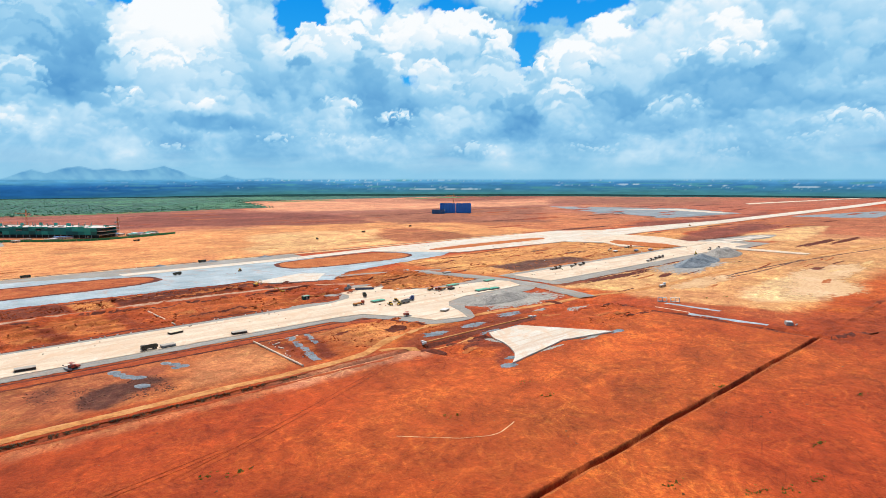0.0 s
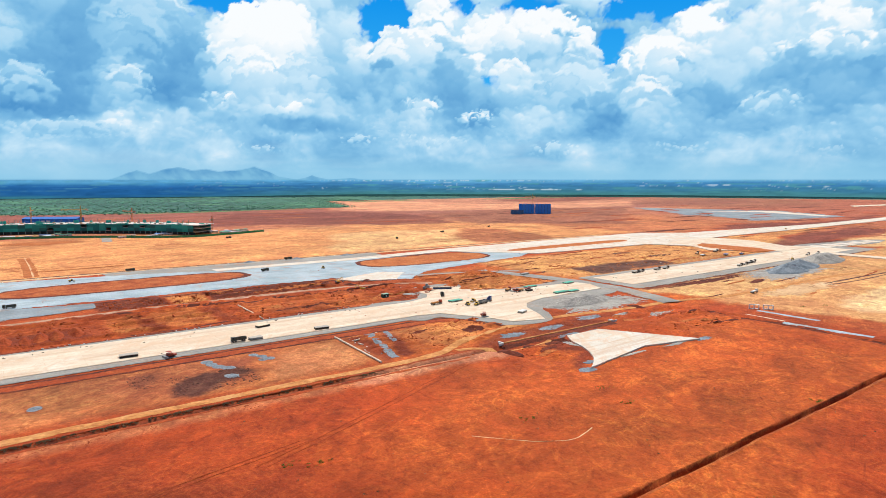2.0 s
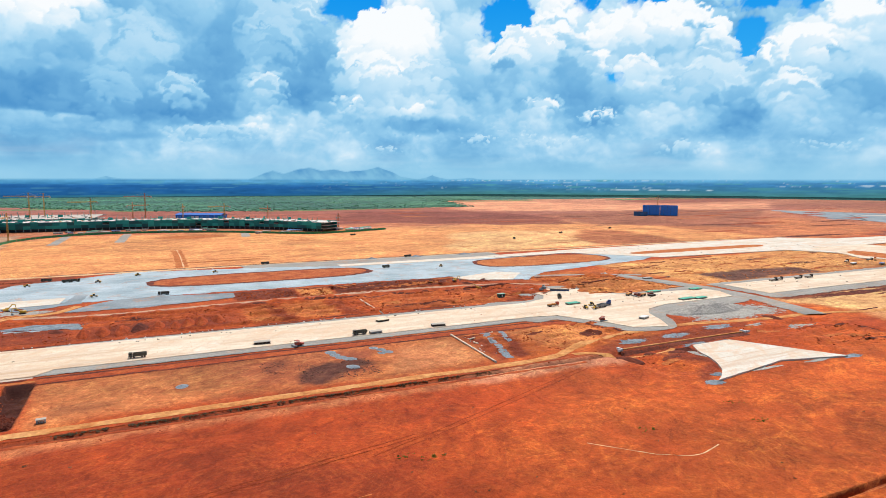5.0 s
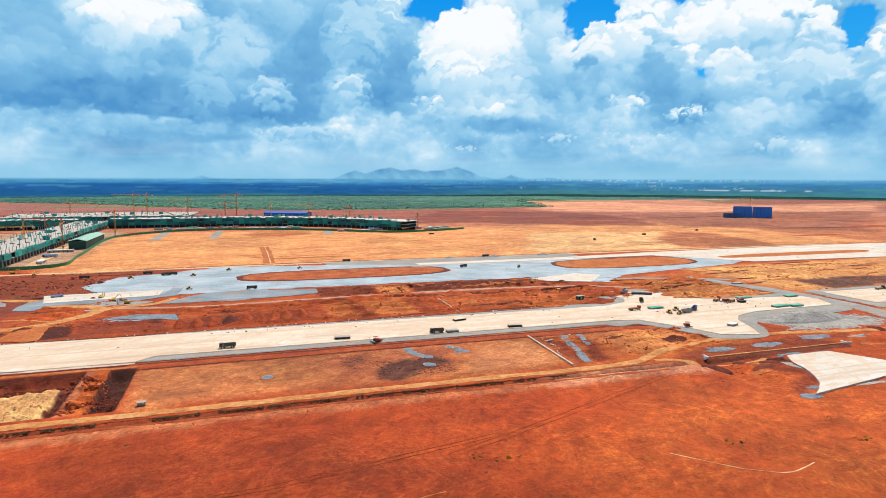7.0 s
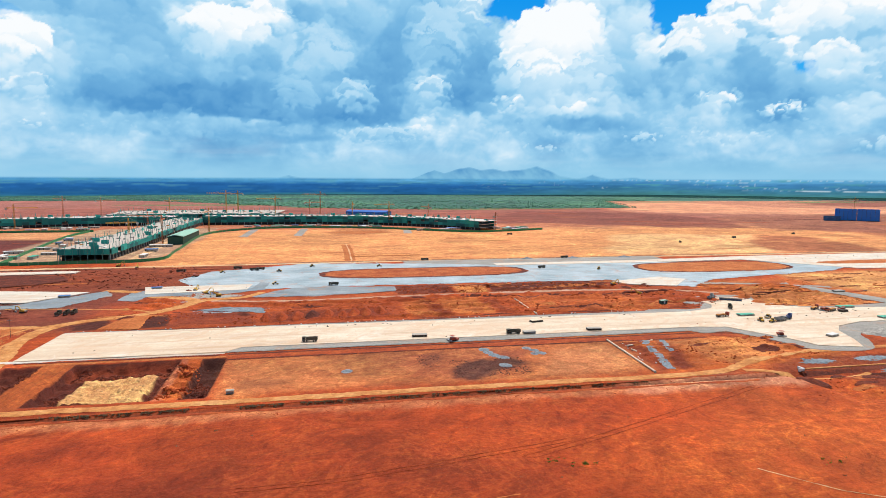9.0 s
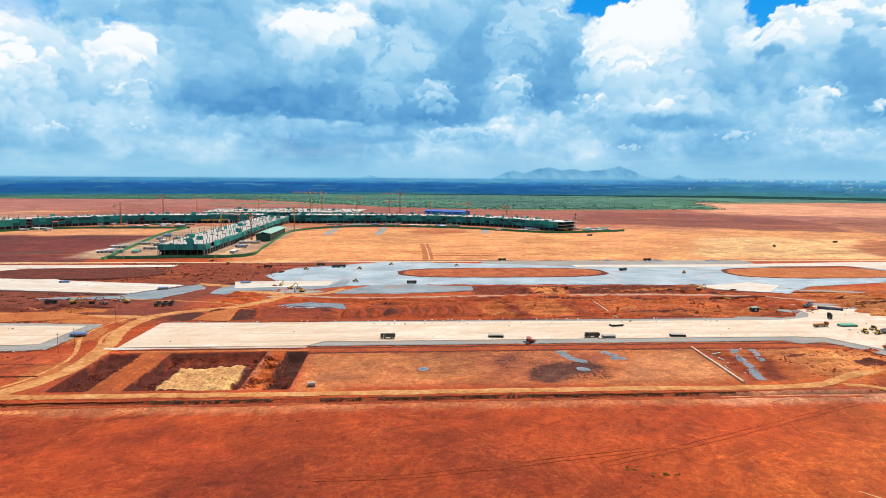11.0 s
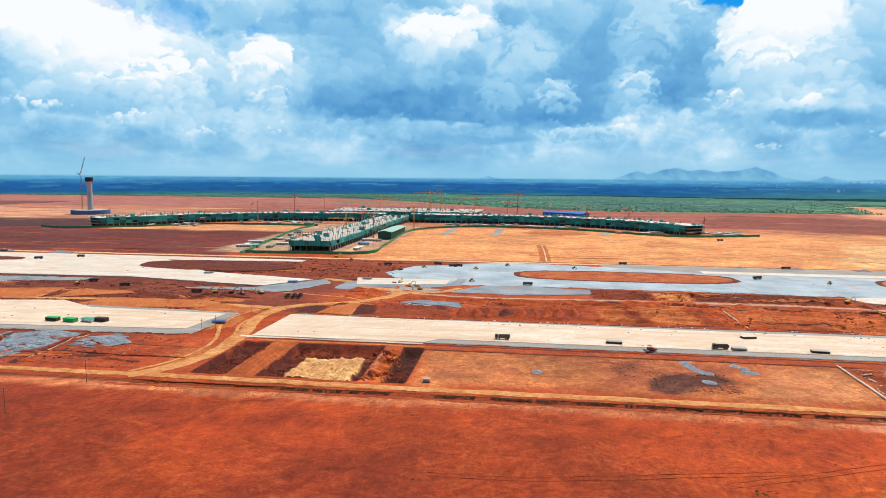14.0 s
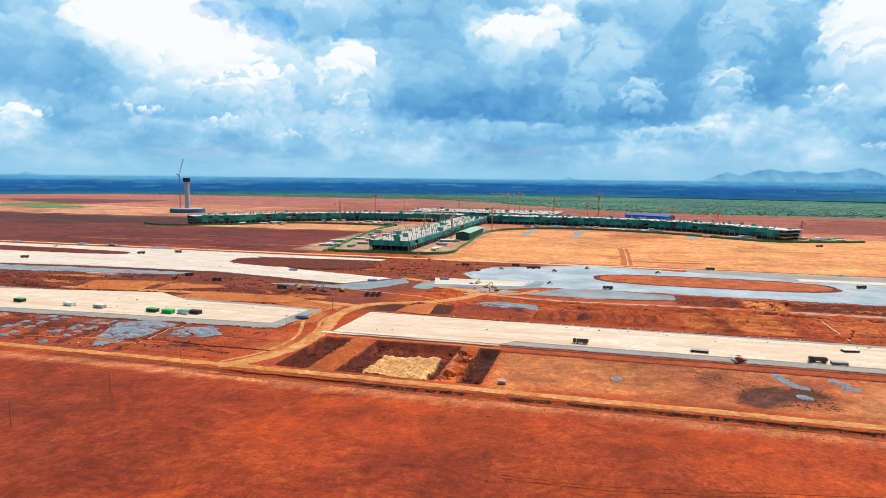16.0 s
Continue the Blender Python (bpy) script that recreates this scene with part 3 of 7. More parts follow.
    # swirls of pale dust in fields of their own
    for metres, turn, most in ((30, 25, 0.8), (14, -40, 0.75), (7, 60, 0.6)):
        vein = n.math("ABSOLUTE", n.math("SUBTRACT", n.noise(metres, 4, 0.58, (0.7, 1, 1), turn, 2.6), 0.5))
        vein = n.math("MULTIPLY", n.ramp(vein, (0.0, most), (0.05, 0.0)), n.ramp(n.noise(60, 4, 0.6, (1, 1, 1), turn), (0.44, 0.0), (0.56, 1.0)))
        c = n.mix(vein, c, n.mix(1.0, c, pale, "MULTIPLY"))
    # bundles of tyre tracks and blade marks in several directions, pale and dark
    for turn, metres, tone in ((24, 2.4, 0), (62, 2.6, 0), (20, 1.8, 1), (-14, 2.2, 0), (40, 2.4, 1), (105, 2.6, 0)):
        line = n.ramp(n.noise(metres, 3, 0.6, (0.07, 1, 1), turn, 0.9), (0.60, 0.0), (0.65, 0.55))
        line = n.math("MULTIPLY", line, n.ramp(n.noise(45, 3, 0.6, (0.6, 1, 1), turn), (0.50, 0.0), (0.60, 1.0)))
        c = n.mix(line, c, n.mix(0.5, c, (0.06, 0.010, 0.004)) if tone else n.mix(1.0, c, pale, "MULTIPLY"))
    n.bump(n.math("ADD", fine, n.math("MULTIPLY", n.math("ADD", mid, crust), 2.0)), 0.7, 0.5)
    me.materials.append(n.done(c))
    return tagged(new("ground", me), "bare red laterite earth graded flat, with drifts and wheel tracks", "ground", kind="structure")


ground = build_ground()


def soil_z(x, y):
    return float(height(np.array([x]), np.array([y]))[0])


# ---- flat sheets laid on the earth ----
def rounded(points, step=4.0, closed=True):
    """A smooth line through corner points, cut at even steps."""
    out, n = [], len(points)
    for k in range(n if closed else n - 1):
        p = [Vector((*points[(k + d) % n if closed else min(max(k + d, 0), n - 1)], 0)) for d in (-1, 0, 1, 2)]
        count = max(2, int((p[2] - p[1]).length / step))
        for s in range(count):
            t = s / count
            out.append(0.5 * (2 * p[1] + (p[2] - p[0]) * t + (2 * p[0] - 5 * p[1] + 4 * p[2] - p[3]) * t * t + (3 * p[1] - p[0] - 3 * p[2] + p[3]) * t**3))
    if not closed:
        out.append(Vector((*points[-1], 0)))
    return out


def straight(points, step=4.0):
    out, n = [], len(points)
    for k in range(n):
        a, b = Vector((*points[k], 0)), Vector((*points[(k + 1) % n], 0))
        count = max(1, int((b - a).length / step))
        out += [a.lerp(b, s / count) for s in range(count)]
    return out


SHEETS = []


def sheet(name, outline, z, material, label, category, ragged=0.0, thick=1.0, kind="structure", grain=7.0, fringe=0.0):
    """A slab with the given outline, whose edge wavers by ragged metres."""
    SHEETS.append(name)
    z = z + 0.003 * len(SHEETS)
    ox, oy = np.array([p.x for p in outline]), np.array([p.y for p in outline])
    dx, dy = (2 * ragged * (fbm(ox / grain, oy / grain, 3, layer) - 0.5) for layer in (33, 44))
    pts = [Vector((x, y, 0)) for x, y in zip(ox + dx, oy + dy)]
    n = len(pts)
    verts = [(p.x, p.y, z) for p in pts] + [(p.x, p.y, z - thick) for p in pts]
    if fringe:
        turn = sum(a.x * b.y - a.y * b.x for a, b in zip(pts, pts[1:] + pts[:1]))
        out, reach = [], fringe * (0.3 + 1.4 * fbm((ox + dx) / 18, (oy + dy) / 18, 3, 46))
        for k, p in enumerate(pts):
            d = (pts[(k + 1) % n] - pts[k - 1]).normalized()
            q = p + Vector((d.y, -d.x, 0)) * math.copysign(reach[k], turn)
            out.append(q)
        low = height(np.array([q.x for q in out]), np.array([q.y for q in out]))
        verts[n:] = [(q.x, q.y, max(float(h), -1.0) + 0.04) for q, h in zip(out, low)]
    faces = [list(range(n))] + [[k, k + n, (k + 1) % n + n, (k + 1) % n] for k in range(n)]
    ob = new(name, mesh_from(name, verts, faces, material))
    bm = bmesh.new()
    bm.from_mesh(ob.data)
    bmesh.ops.recalc_face_normals(bm, faces=bm.faces)
    bm.to_mesh(ob.data)
    bm.free()
    if fringe:
        rim = ob.data.attributes.new("fray", "FLOAT", "POINT")
        rim.data.foreach_set("value", np.repeat([0.0, 1.0], n).astype(np.float32))
    return tagged(ob, label, category, kind=kind)


def rect(x0, x1, y0, y1):
    return straight([(x0, y0), (x1, y0), (x1, y1), (x0, y1)])


def oval(x0, x1, y0, y1, power=3.0, count=90):
    out = []
    for k in range(count):
        a = 2 * math.pi * k / count
        c, s = math.cos(a), math.sin(a)
        out.append(Vector(((x0 + x1) / 2 + (x1 - x0) / 2 * math.copysign(abs(c) ** (2 / power), c), (y0 + y1) / 2 + (y1 - y0) / 2 * math.copysign(abs(s) ** (2 / power), s), 0)))
    return out


def lay(name, rows, closed, material, label, category, kind="structure"):
    """A skin from rows of (x, y, lift over the earth, fray), following the ground."""
    flat = np.array([p for row in rows for p in row], float)
    SKINS.append(name)
    z = np.maximum(height(flat[:, 0], flat[:, 1]), -6.5) + flat[:, 2] + 0.0016 * (len(SKINS) % 45)
    n, faces = len(rows[0]), []
    for r in range(len(rows) - 1):
        for k in range(n if closed else n - 1):
            a, b = r * n + k, r * n + (k + 1) % n
            faces.append((a, b, b + n, a + n))
    me = mesh_from(name, np.column_stack([flat[:, :2], z]), faces, material, flat=False)
    rim = me.attributes.new("fray", "FLOAT", "POINT")
    rim.data.foreach_set("value", flat[:, 3].astype(np.float32))
    return tagged(new(name, me), label, category, kind=kind)


SKINS = []


def ribbon(name, points, width, lift, material, label, category, ragged=0.3, level=False):
    """A road, rut or stripe of the given width along a smooth line, lying on the earth."""
    line = rounded(points, 2.5, closed=False)
    wx = np.array([p.x for p in line]) / 6
    wy = np.array([p.y for p in line]) / 6
    wave = [2 * ragged * (fbm(wx + s, wy - s, 3, 33) - 0.5) for s in (0, 31)]
    rows = []
    for k, p in enumerate(line):
        d = (line[min(k + 1, len(line) - 1)] - line[max(k - 1, 0)]).normalized()
        side = Vector((-d.y, d.x, 0))
        row = []
        for f, up in ((-1.35, 0.0), (-0.85, lift), (0, lift + 0.06), (0.85, lift), (1.35, 0.0)):
            q = p + side * (f * width / 2 + (wave[f > 0][k] if f else 0.0))
            row.append((q.x, q.y, up, 1.0 if abs(f) > 1 else 0.0))
        rows.append(row)
    return lay(name, rows, False, material, label, category)


def spread(name, x, y, rx, ry, key, label, seed, turn=0.0, lift=0.06):
    """A ragged spread of other earth or stone, thin at its rim."""
    a, spokes, rows = radians(turn), 84, []
    ang = np.arange(spokes) * 2 * math.pi / spokes
    ux, uy = np.cos(ang), np.sin(ang)
    edge = 0.45 + 1.1 * fbm(ux * 1.5 + seed * 3.7, uy * 1.5 + seed, 5, 6, 0.62)
    for f, up in ((0.02, lift + 0.05), (0.2, lift + 0.05), (0.4, lift + 0.05), (0.55, lift + 0.05), (0.7, lift), (0.9, lift), (1.15, 0.02)):
        px, py = ux * rx * f * edge, uy * ry * f * edge
        rows.append(list(zip(x + px * math.cos(a) - py * math.sin(a), y + px * math.sin(a) + py * math.cos(a), np.full(spokes, up), np.full(spokes, 1.0 if f > 1 else 0.7 if f > 0.8 else 0.46 if f > 0.6 else 0.34 if f > 0.5 else 0.25))))
    return lay(name, rows, True, M[key], label, "ground")


def heap(name, x, y, rx, ry, top, material, label, seed=0, z=0.0, group="", turn=0.0, flat=0.0):
    """A tipped heap of loose stuff with a ragged foot."""
    rings, spokes, faces = 9, 40, []
    ang = np.arange(spokes) * 2 * math.pi / spokes
    c, d = np.cos(ang), np.sin(ang)
    edge = 0.8 + 0.4 * fbm(c * 1.5 + seed, d * 1.5, 3, 5)
    f = (np.arange(1, rings + 1) / rings)[:, None]
    px, py = f * c * rx * edge, f * d * ry * edge
    lump = fbm(px / 5 + seed, py / 5, 3, 8) - 0.5
    g = np.maximum(0.0, (f - flat) / (1 - flat))
    pz = top * (1 - g) ** 1.15 * (1 + 0.9 * lump * f)
    pz[-1] = -0.6
    verts = [(0, 0, top)] + list(zip(px.ravel(), py.ravel(), pz.ravel()))
    for s in range(spokes):
        faces.append([0, 1 + s, 1 + (s + 1) % spokes])
    for r in range(rings - 1):
        for s in range(spokes):
            a, b = 1 + r * spokes + s, 1 + r * spokes + (s + 1) % spokes
            faces.append([a, a + spokes, b + spokes, b])
    ob = new(name, mesh_from(name, verts, faces, material))
    ob.matrix_basis = pose(x, y, z, 0, 0, turn)
    return tagged(ob, label, "heap", group)


# ---- backdrop: sky with cumulus, hazy far land, mountains ----
# clouds by bearing, height, half width, half depth (degrees), brightness of crown and of base
DECK_EAST = [
    (12.7, 8.8, 3.6, 4.2, 0.15, 0.12), (10.3, 11.8, 2.2, 1.5, 0.6, 0.4), (9.6, 7.9, 1.6, 1.7, 0.6, 0.4), (26.4, 12.4, 2.6, 4.2, 0.78, 0.5),
    (23.0, 4.8, 5.5, 1.0, 0.25, 0.2), (37.7, 7.1, 3.4, 1.3, 0.3, 0.22), (50.7, 7.0, 2.8, 1.1, 0.28, 0.2), (65.5, 12.5, 7.1, 3.1, 0.9, 0.7),
    (75.8, 10.9, 4.0, 3.3, 0.62, 0.5), (60.5, 9.7, 3.1, 3.2, 0.78, 0.6), (67.0, 8.1, 6.1, 1.1, 0.28, 0.22), (70.6, 6.3, 6.6, 0.8, 0.32, 0.26),
    (62.0, 4.5, 3.3, 0.6, 0.35, 0.3), (37.1, 8.8, 2.2, 2.5, 0.35, 0.2), (13.7, 8.9, 2.6, 2.9, 0.2, 0.15),
]
DECK_WEST = [
    (-35.0, 10.5, 11.0, 4.6, 0.8, 0.6), (-26.0, 4.5, 12.0, 1.6, 0.62, 0.5),
    (-11.8, 6.6, 9.4, 2.3, 0.08, 0.0), (-7.2, 6.4, 9.2, 2.1, 0.10, 0.02), (3.0, 6.0, 6.0, 1.6, 0.15, 0.05), (-14.8, 9.6, 4.7, 3.3, 0.36, 0.22), (2.5, 12.9, 3.4, 2.5, 0.45, 0.3),
    (-1.9, 13.8, 2.1, 1.2, 0.28, 0.2), (4.6, 8.5, 3.5, 3.6, 0.22, 0.12), (6.9, 11.8, 2.5, 3.1, 0.28, 0.2), (-4.8, 3.5, 6.2, 0.5, 0.38, 0.32),
    (-8.4, 4.8, 4.6, 0.4, 0.60, 0.5), (-46.4, 7.8, 6.0, 2.4, 0.22, 0.12), (-47.3, 10.6, 3.6, 2.0, 0.5, 0.3), (-39.8, 5.1, 7.2, 0.9, 0.34, 0.28),
]
GAPS = [
    (17.7, 14.7, 3.3, 1.4, 0, 0), (30.5, 13.7, 3.3, 2.2, 0, 0), (37.8, 14.9, 1.6, 0.8, 0, 0), (43.5, 15.0, 4.6, 0.9, 0, 0),
    (54.0, 14.4, 6.2, 1.9, 0, 0), (51.2, 11.6, 1.7, 1.9, 0, 0), (40.6, 8.8, 1.0, 0.8, 0, 0), (58.6, 14.8, 2.4, 0.7, 0, 0),
]
THIN = [
    (-29.3, 12.8, 2.7, 1.4, 0, 0), (-34.8, 13.6, 2.1, 0.7, 0, 0), (-23.7, 12.0, 1.1, 0.7, 0, 0), (-33.4, 11.9, 1.0, 0.6, 0, 0),
]
CUMULUS_EAST = [
    (20.7, 11.9, 4.4, 3.0, 1, 0.92), (19.7, 8.7, 3.5, 2.6, 0.9, 0.6), (23.2, 8.9, 2.7, 2.2, 0.78, 0.55), (17.4, 11.0, 1.8, 1.6, 0.96, 0.8),
    (17.3, 6.7, 2.3, 0.9, 0.98, 0.65), (22.7, 6.4, 1.5, 0.9, 1, 0.7), (32.4, 11.1, 4.0, 2.3, 1, 0.7), (35.2, 13.5, 2.2, 3.2, 0.95, 0.55),
    (41.0, 12.1, 5.0, 1.9, 1, 0.8), (38.7, 10.0, 1.5, 1.3, 0.98, 0.8), (42.5, 9.3, 2.4, 1.3, 0.88, 0.7),
    (34.5, 6.4, 1.7, 0.9, 0.9, 0.6),
]
CUMULUS_SOUTH = [
    (44.9, 12.7, 3.4, 2.2, 1, 0.85), (48.4, 11.2, 1.7, 2.4, 1, 0.8), (47.8, 8.0, 3.6, 1.8, 0.78, 0.5), (52.5, 9.9, 1.9, 1.3, 1, 0.85),
    (55.0, 9.8, 2.5, 2.2, 0.97, 0.7), (58.0, 12.4, 2.1, 2.2, 1, 0.95), (54.2, 7.0, 2.3, 1.7, 0.86, 0.5), (66.9, 10.1, 4.1, 1.1, 0.97, 0.6),
    (63.8, 6.1, 2.5, 0.8, 0.82, 0.5), (76.4, 4.5, 2.4, 0.9, 0.82, 0.5), (68.0, 11.6, 2.6, 1.4, 0.95, 0.8), (39.4, 5.4, 2.0, 0.7, 0.86, 0.6),
]
CUMULUS_WEST = [
    (-8.1, 12.0, 3.7, 2.1, 0.97, 0.85), (-4.9, 13.6, 2.1, 1.4, 0.97, 0.8), (-0.2, 10.4, 2.9, 2.2, 0.62, 0.34), (2.6, 7.3, 2.1, 1.4, 0.66, 0.36),
    (-2.4, 7.6, 1.7, 1.5, 0.52, 0.35), (9.7, 7.6, 1.8, 1.8, 0.78, 0.48), (10.1, 11.9, 2.6, 3.1, 0.62, 0.38), (13.2, 13.8, 1.8, 2.6, 0.85, 0.5),
    (-40.0, 12.1, 4.6, 2.9, 1, 0.95), (-35.9, 10.0, 5.2, 2.7, 0.97, 0.78), (-32.1, 7.9, 4.5, 1.7, 0.88, 0.6),
    (-22.9, 9.9, 2.4, 2.1, 0.97, 0.8), (-22.6, 6.9, 1.6, 0.9, 0.82, 0.65),
]
CUMULUS_LOW = [
    (68, 2.2, 2.185, 0.4, 0.68, 0.52), (46.1, 2.5, 2.07, 0.6, 0.72, 0.52), (8.8, 3.7, 1.61, 0.5, 0.7, 0.47), (28.5, 3.3, 1.955, 0.5, 0.72, 0.57),
    (35.3, 3.6, 2.99, 0.5, 0.77, 0.57), (73.3, 3, 2.3, 0.4, 0.68, 0.52), (56.9, 2.8, 2.3, 0.5, 0.68, 0.47), (19.9, 2.6, 2.07, 0.4, 0.68, 0.57),
    (5.9, 3.8, 4.255, 0.8, 0.72, 0.47), (-48.5, 4.6, 1.725, 0.9, 0.83, 0.57), (-39.8, 5.3, 2.07, 0.5, 0.77, 0.57), (-34, 4.8, 2.185, 0.5, 0.74, 0.52),
    (-28.4, 3.9, 1.38, 0.5, 0.79, 0.57), (-22.5, 4, 0.575, 0.4, 0.81, 0.66),
]


def tint(value, *stops):
    """Colour by brightness, from (at, colour) stops."""
    at = [s[0] for s in stops]
    return np.stack([np.interp(value, at, [s[1][k] for s in stops]) for k in range(3)], -1)


def build_backdrop():
    az = np.concatenate([np.arange(-180, -54, 2.0), np.arange(-54, 84, 0.09), np.arange(84, 181, 2.0)])
    el = np.concatenate([np.arange(-1.6, 17.2, 0.09), np.array([17.4])])
    ga, ge = np.meshgrid(az, el)

    def billow(a, e):
        """Round heads of cloud on top of one another."""
        wa, we = fbm(a / 2.2, e / 1.8, 4, 1) - 0.5, fbm(a / 2.2, e / 1.8, 4, 4) - 0.5
        total = 0.0
        for k, (size, w) in enumerate(((2.4, 0.44), (1.15, 0.30), (0.58, 0.18), (0.30, 0.08))):
            x, y = a / size + wa * 1.5 + 500, e / size * 1.1 + we * 1.5 + 500
            i, j = np.floor(x).astype(int), np.floor(y).astype(int)
            near = np.full(x.shape, 9.0)
            for di in (-1, 0, 1):
                for dj in (-1, 0, 1):
                    px = i + di + LATTICE[40 + k][(i + di) % 256, (j + dj) % 256]
                    py = j + dj + LATTICE[50 + k][(i + di) % 256, (j + dj) % 256]
                    near = np.minimum(near, (x - px) ** 2 + (y - py) ** 2)
            total = total + w * (1 - np.clip(near, 0, 1.2) / 1.2)
        return total * 1.0 - 0.17

    wisp = fbm(ga / 2.4 + 1.5 * (fbm(ga / 4, ge / 4, 3, 60) - 0.5), ge / 1.9 + 1.5 * (fbm(ga / 4, ge / 4, 3, 61) - 0.5), 6, 48, 0.58)
    heads = billow(ga, ge)
    puff = 0.62 * heads + 0.38 * (0.5 + 1.25 * (wisp - 0.5))
    sag = fbm(ga / 7.5, ge / 2.2, 4, 62)
    carve = heads - billow(ga + 0.08, ge + 0.20)
    soft = fbm(ga / 5.5, ge / 2.6, 5, 22)
    wa = (fbm(ga / 3.0, ge / 2.4, 4, 30) - 0.5) * 2.4
    we = (fbm(ga / 3.0, ge / 2.4, 4, 34) - 0.5) * 1.9
    lum = 0.50 + 0.8 * (soft - 0.5) + 0.45 * (sag - 0.5) + 0.25 * (wisp - 0.5)
    cover = np.ones_like(lum)

    def paint(rows):
        nonlocal lum
        for ca, ce, ra, re, crown, foot in rows:
            nx, ny = (ga - ca + wa * min(1.0, ra / 3)) / ra, (ge - ce + we * min(1.0, re / 2)) / re
            # decks are ragged above and end in a flat base
            field = 1.12 - np.hypot(nx, np.where(ny < 0, ny * 1.15, ny)) + 1.15 * (puff - 0.5)
            mask = smooth(0.0, 1.0, field / 0.75)
            tone = foot + (crown - foot) * smooth(-0.9, 0.7, ny + 1.1 * (puff - 0.55))
            lum = lum * (1 - mask) + tone * mask

    paint(DECK_EAST), paint(DECK_WEST)
    hole = np.zeros_like(lum)
    for rows, depth, ragged in ((GAPS, 1.0, 2.3), (THIN, 0.32, 1.8)):
        for ca, ce, ra, re, _, _ in rows:
            d = np.hypot((ga - ca + 0.6 * wa * min(1, ra / 3)) / ra, (ge - ce + 0.6 * we * min(1, re / 2)) / re)
            open_sky = smooth(0.0, 0.30, 1.15 - d - ragged * (puff - 0.5))
            cover = cover * (1 - depth * open_sky)
            hole = np.maximum(hole, depth * smooth(0.0, 0.5, 1.15 - d))
    # ragged veils and flat scraps between the heads, smaller towards the horizon
    near_horizon = 1 - smooth(2.0, 6.5, ge)
    small = fbm(ga / 1.5 + 0.8 * (wisp - 0.5), ge / 0.62, 5, 64, 0.6)
    veils = (1 - near_horizon) * 0.42 * smooth(0.45, 0.75, fbm(ga / 4.2, ge / 2.4, 4, 66)) + near_horizon * 0.30 * smooth(0.50, 0.72, small)
    dark_deck = smooth(0.42, 0.15, lum)
    lum = lum + (0.70 - lum) * veils * (1 - 0.8 * dark_deck) * (1 - hole)
    lum = lum + 0.30 * (wisp - 0.5) + 0.16 * carve * smooth(1.0, 5, ge) * (1 - 0.5 * dark_deck)
    # cumulus: every mass is a pile of round heads, lit from above, the lower ones in front
    r = np.random.RandomState(19)
    qa = ga + 0.42 * (fbm(ga / 0.8, ge / 0.8, 4, 70) - 0.5) + 1.1 * (fbm(ga / 3.2, ge / 3.2, 2, 74) - 0.5)
    qe = ge + 0.42 * (fbm(ga / 0.8, ge / 0.8, 4, 80) - 0.5) + 0.9 * (fbm(ga / 3.2, ge / 3.2, 2, 84) - 0.5)
    grain = fbm(ga / 0.45, ge / 0.4, 4, 26) - 0.5
    heads_list = []
    # loose heads of the tone of the deck that they belong to
    for k in range(3600):
        a0, e0 = r.uniform(-54, 84), 3.2 + 14 * r.rand()
        i, j = np.searchsorted(el, e0), np.searchsorted(az, a0)
        if i < len(el) and j < len(az) and cover[i, j] > 0.9 and hole[i, j] < 0.4:
            size = (0.25 + 1.0 * r.rand() ** 2) * (0.35 + 0.65 * float(smooth(3, 9, e0)))
            heads_list.append((e0, a0, size, lum[i, j] + 0.05 * r.randn(), 0.55, 0.30 + 0.35 * float(smooth(0.2, 0.6, lum[i, j])), 0.75))
    for ca, ce, ra, re, crown, foot in CUMULUS_LOW + CUMULUS_SOUTH + CUMULUS_EAST + CUMULUS_WEST:
        crown = min(crown, 0.96)
        for k in range(int(np.clip(36 * ra * re, 16, 240))):
            t, d = r.uniform(0, 2 * math.pi), 1.18 * r.rand() ** 0.6
            px, py = d * math.cos(t), d * math.sin(t)
            size = min(ra, re * 1.3) * (0.15 + 0.30 * max(0.0, 1 - d) + 0.10 * r.rand()) * (0.6 + 0.8 * r.rand() ** 2)
            tone = foot + (crown - foot) * float(smooth(-0.7, 0.35, py + 0.3 * r.randn()))
            e0, a0 = ce + py * re, ca + px * ra
            i, j = min(np.searchsorted(el, e0), len(el) - 1), min(np.searchsorted(az, a0), len(az) - 1)
            if hole[i, j] > 0.55:
                continue
            far_out = float(smooth(0.55, 1.15, d + 0.25 * max(0.0, -py))) * (0.35 if cover[i, j] < 0.5 else 1.0)
            tone = tone + (max(lum[i, j], 0.32) + 0.10 - tone) * far_out * 0.8
            heads_list.append((e0, a0, size, tone, 0.10 + 0.35 * max(0.0, -py) + 0.3 * far_out, crown, 1.0 - 0.3 * far_out))
    heads_list.sort(key=lambda h: -h[0] + 0.35 * h[2])
    for e0, a0, size, tone, rim, crown, most in heads_list:
        i0, i1 = np.searchsorted(el, (e0 - size * 1.25 - 0.8, e0 + size * 1.25 + 0.8))
        j0, j1 = np.searchsorted(az, (a0 - size * 1.45 - 0.9, a0 + size * 1.45 + 0.9))
        if i1 - i0 < 2 or j1 - j0 < 2:
            continue
        w = np.s_[i0:i1, j0:j1]
        u, v = (qa[w] - a0) / (size * 1.15), (qe[w] - e0) / size
        d2 = u * u + v * v + 1.1 * grain[w]
        up = np.sqrt(np.clip(1 - d2, 0, 1))
        mask = most * smooth(1.0, 0.9 - rim - 0.35 * np.clip(0.35 - v, 0, 1), d2) * (1 - 0.7 * smooth(0.25, -0.9, v))
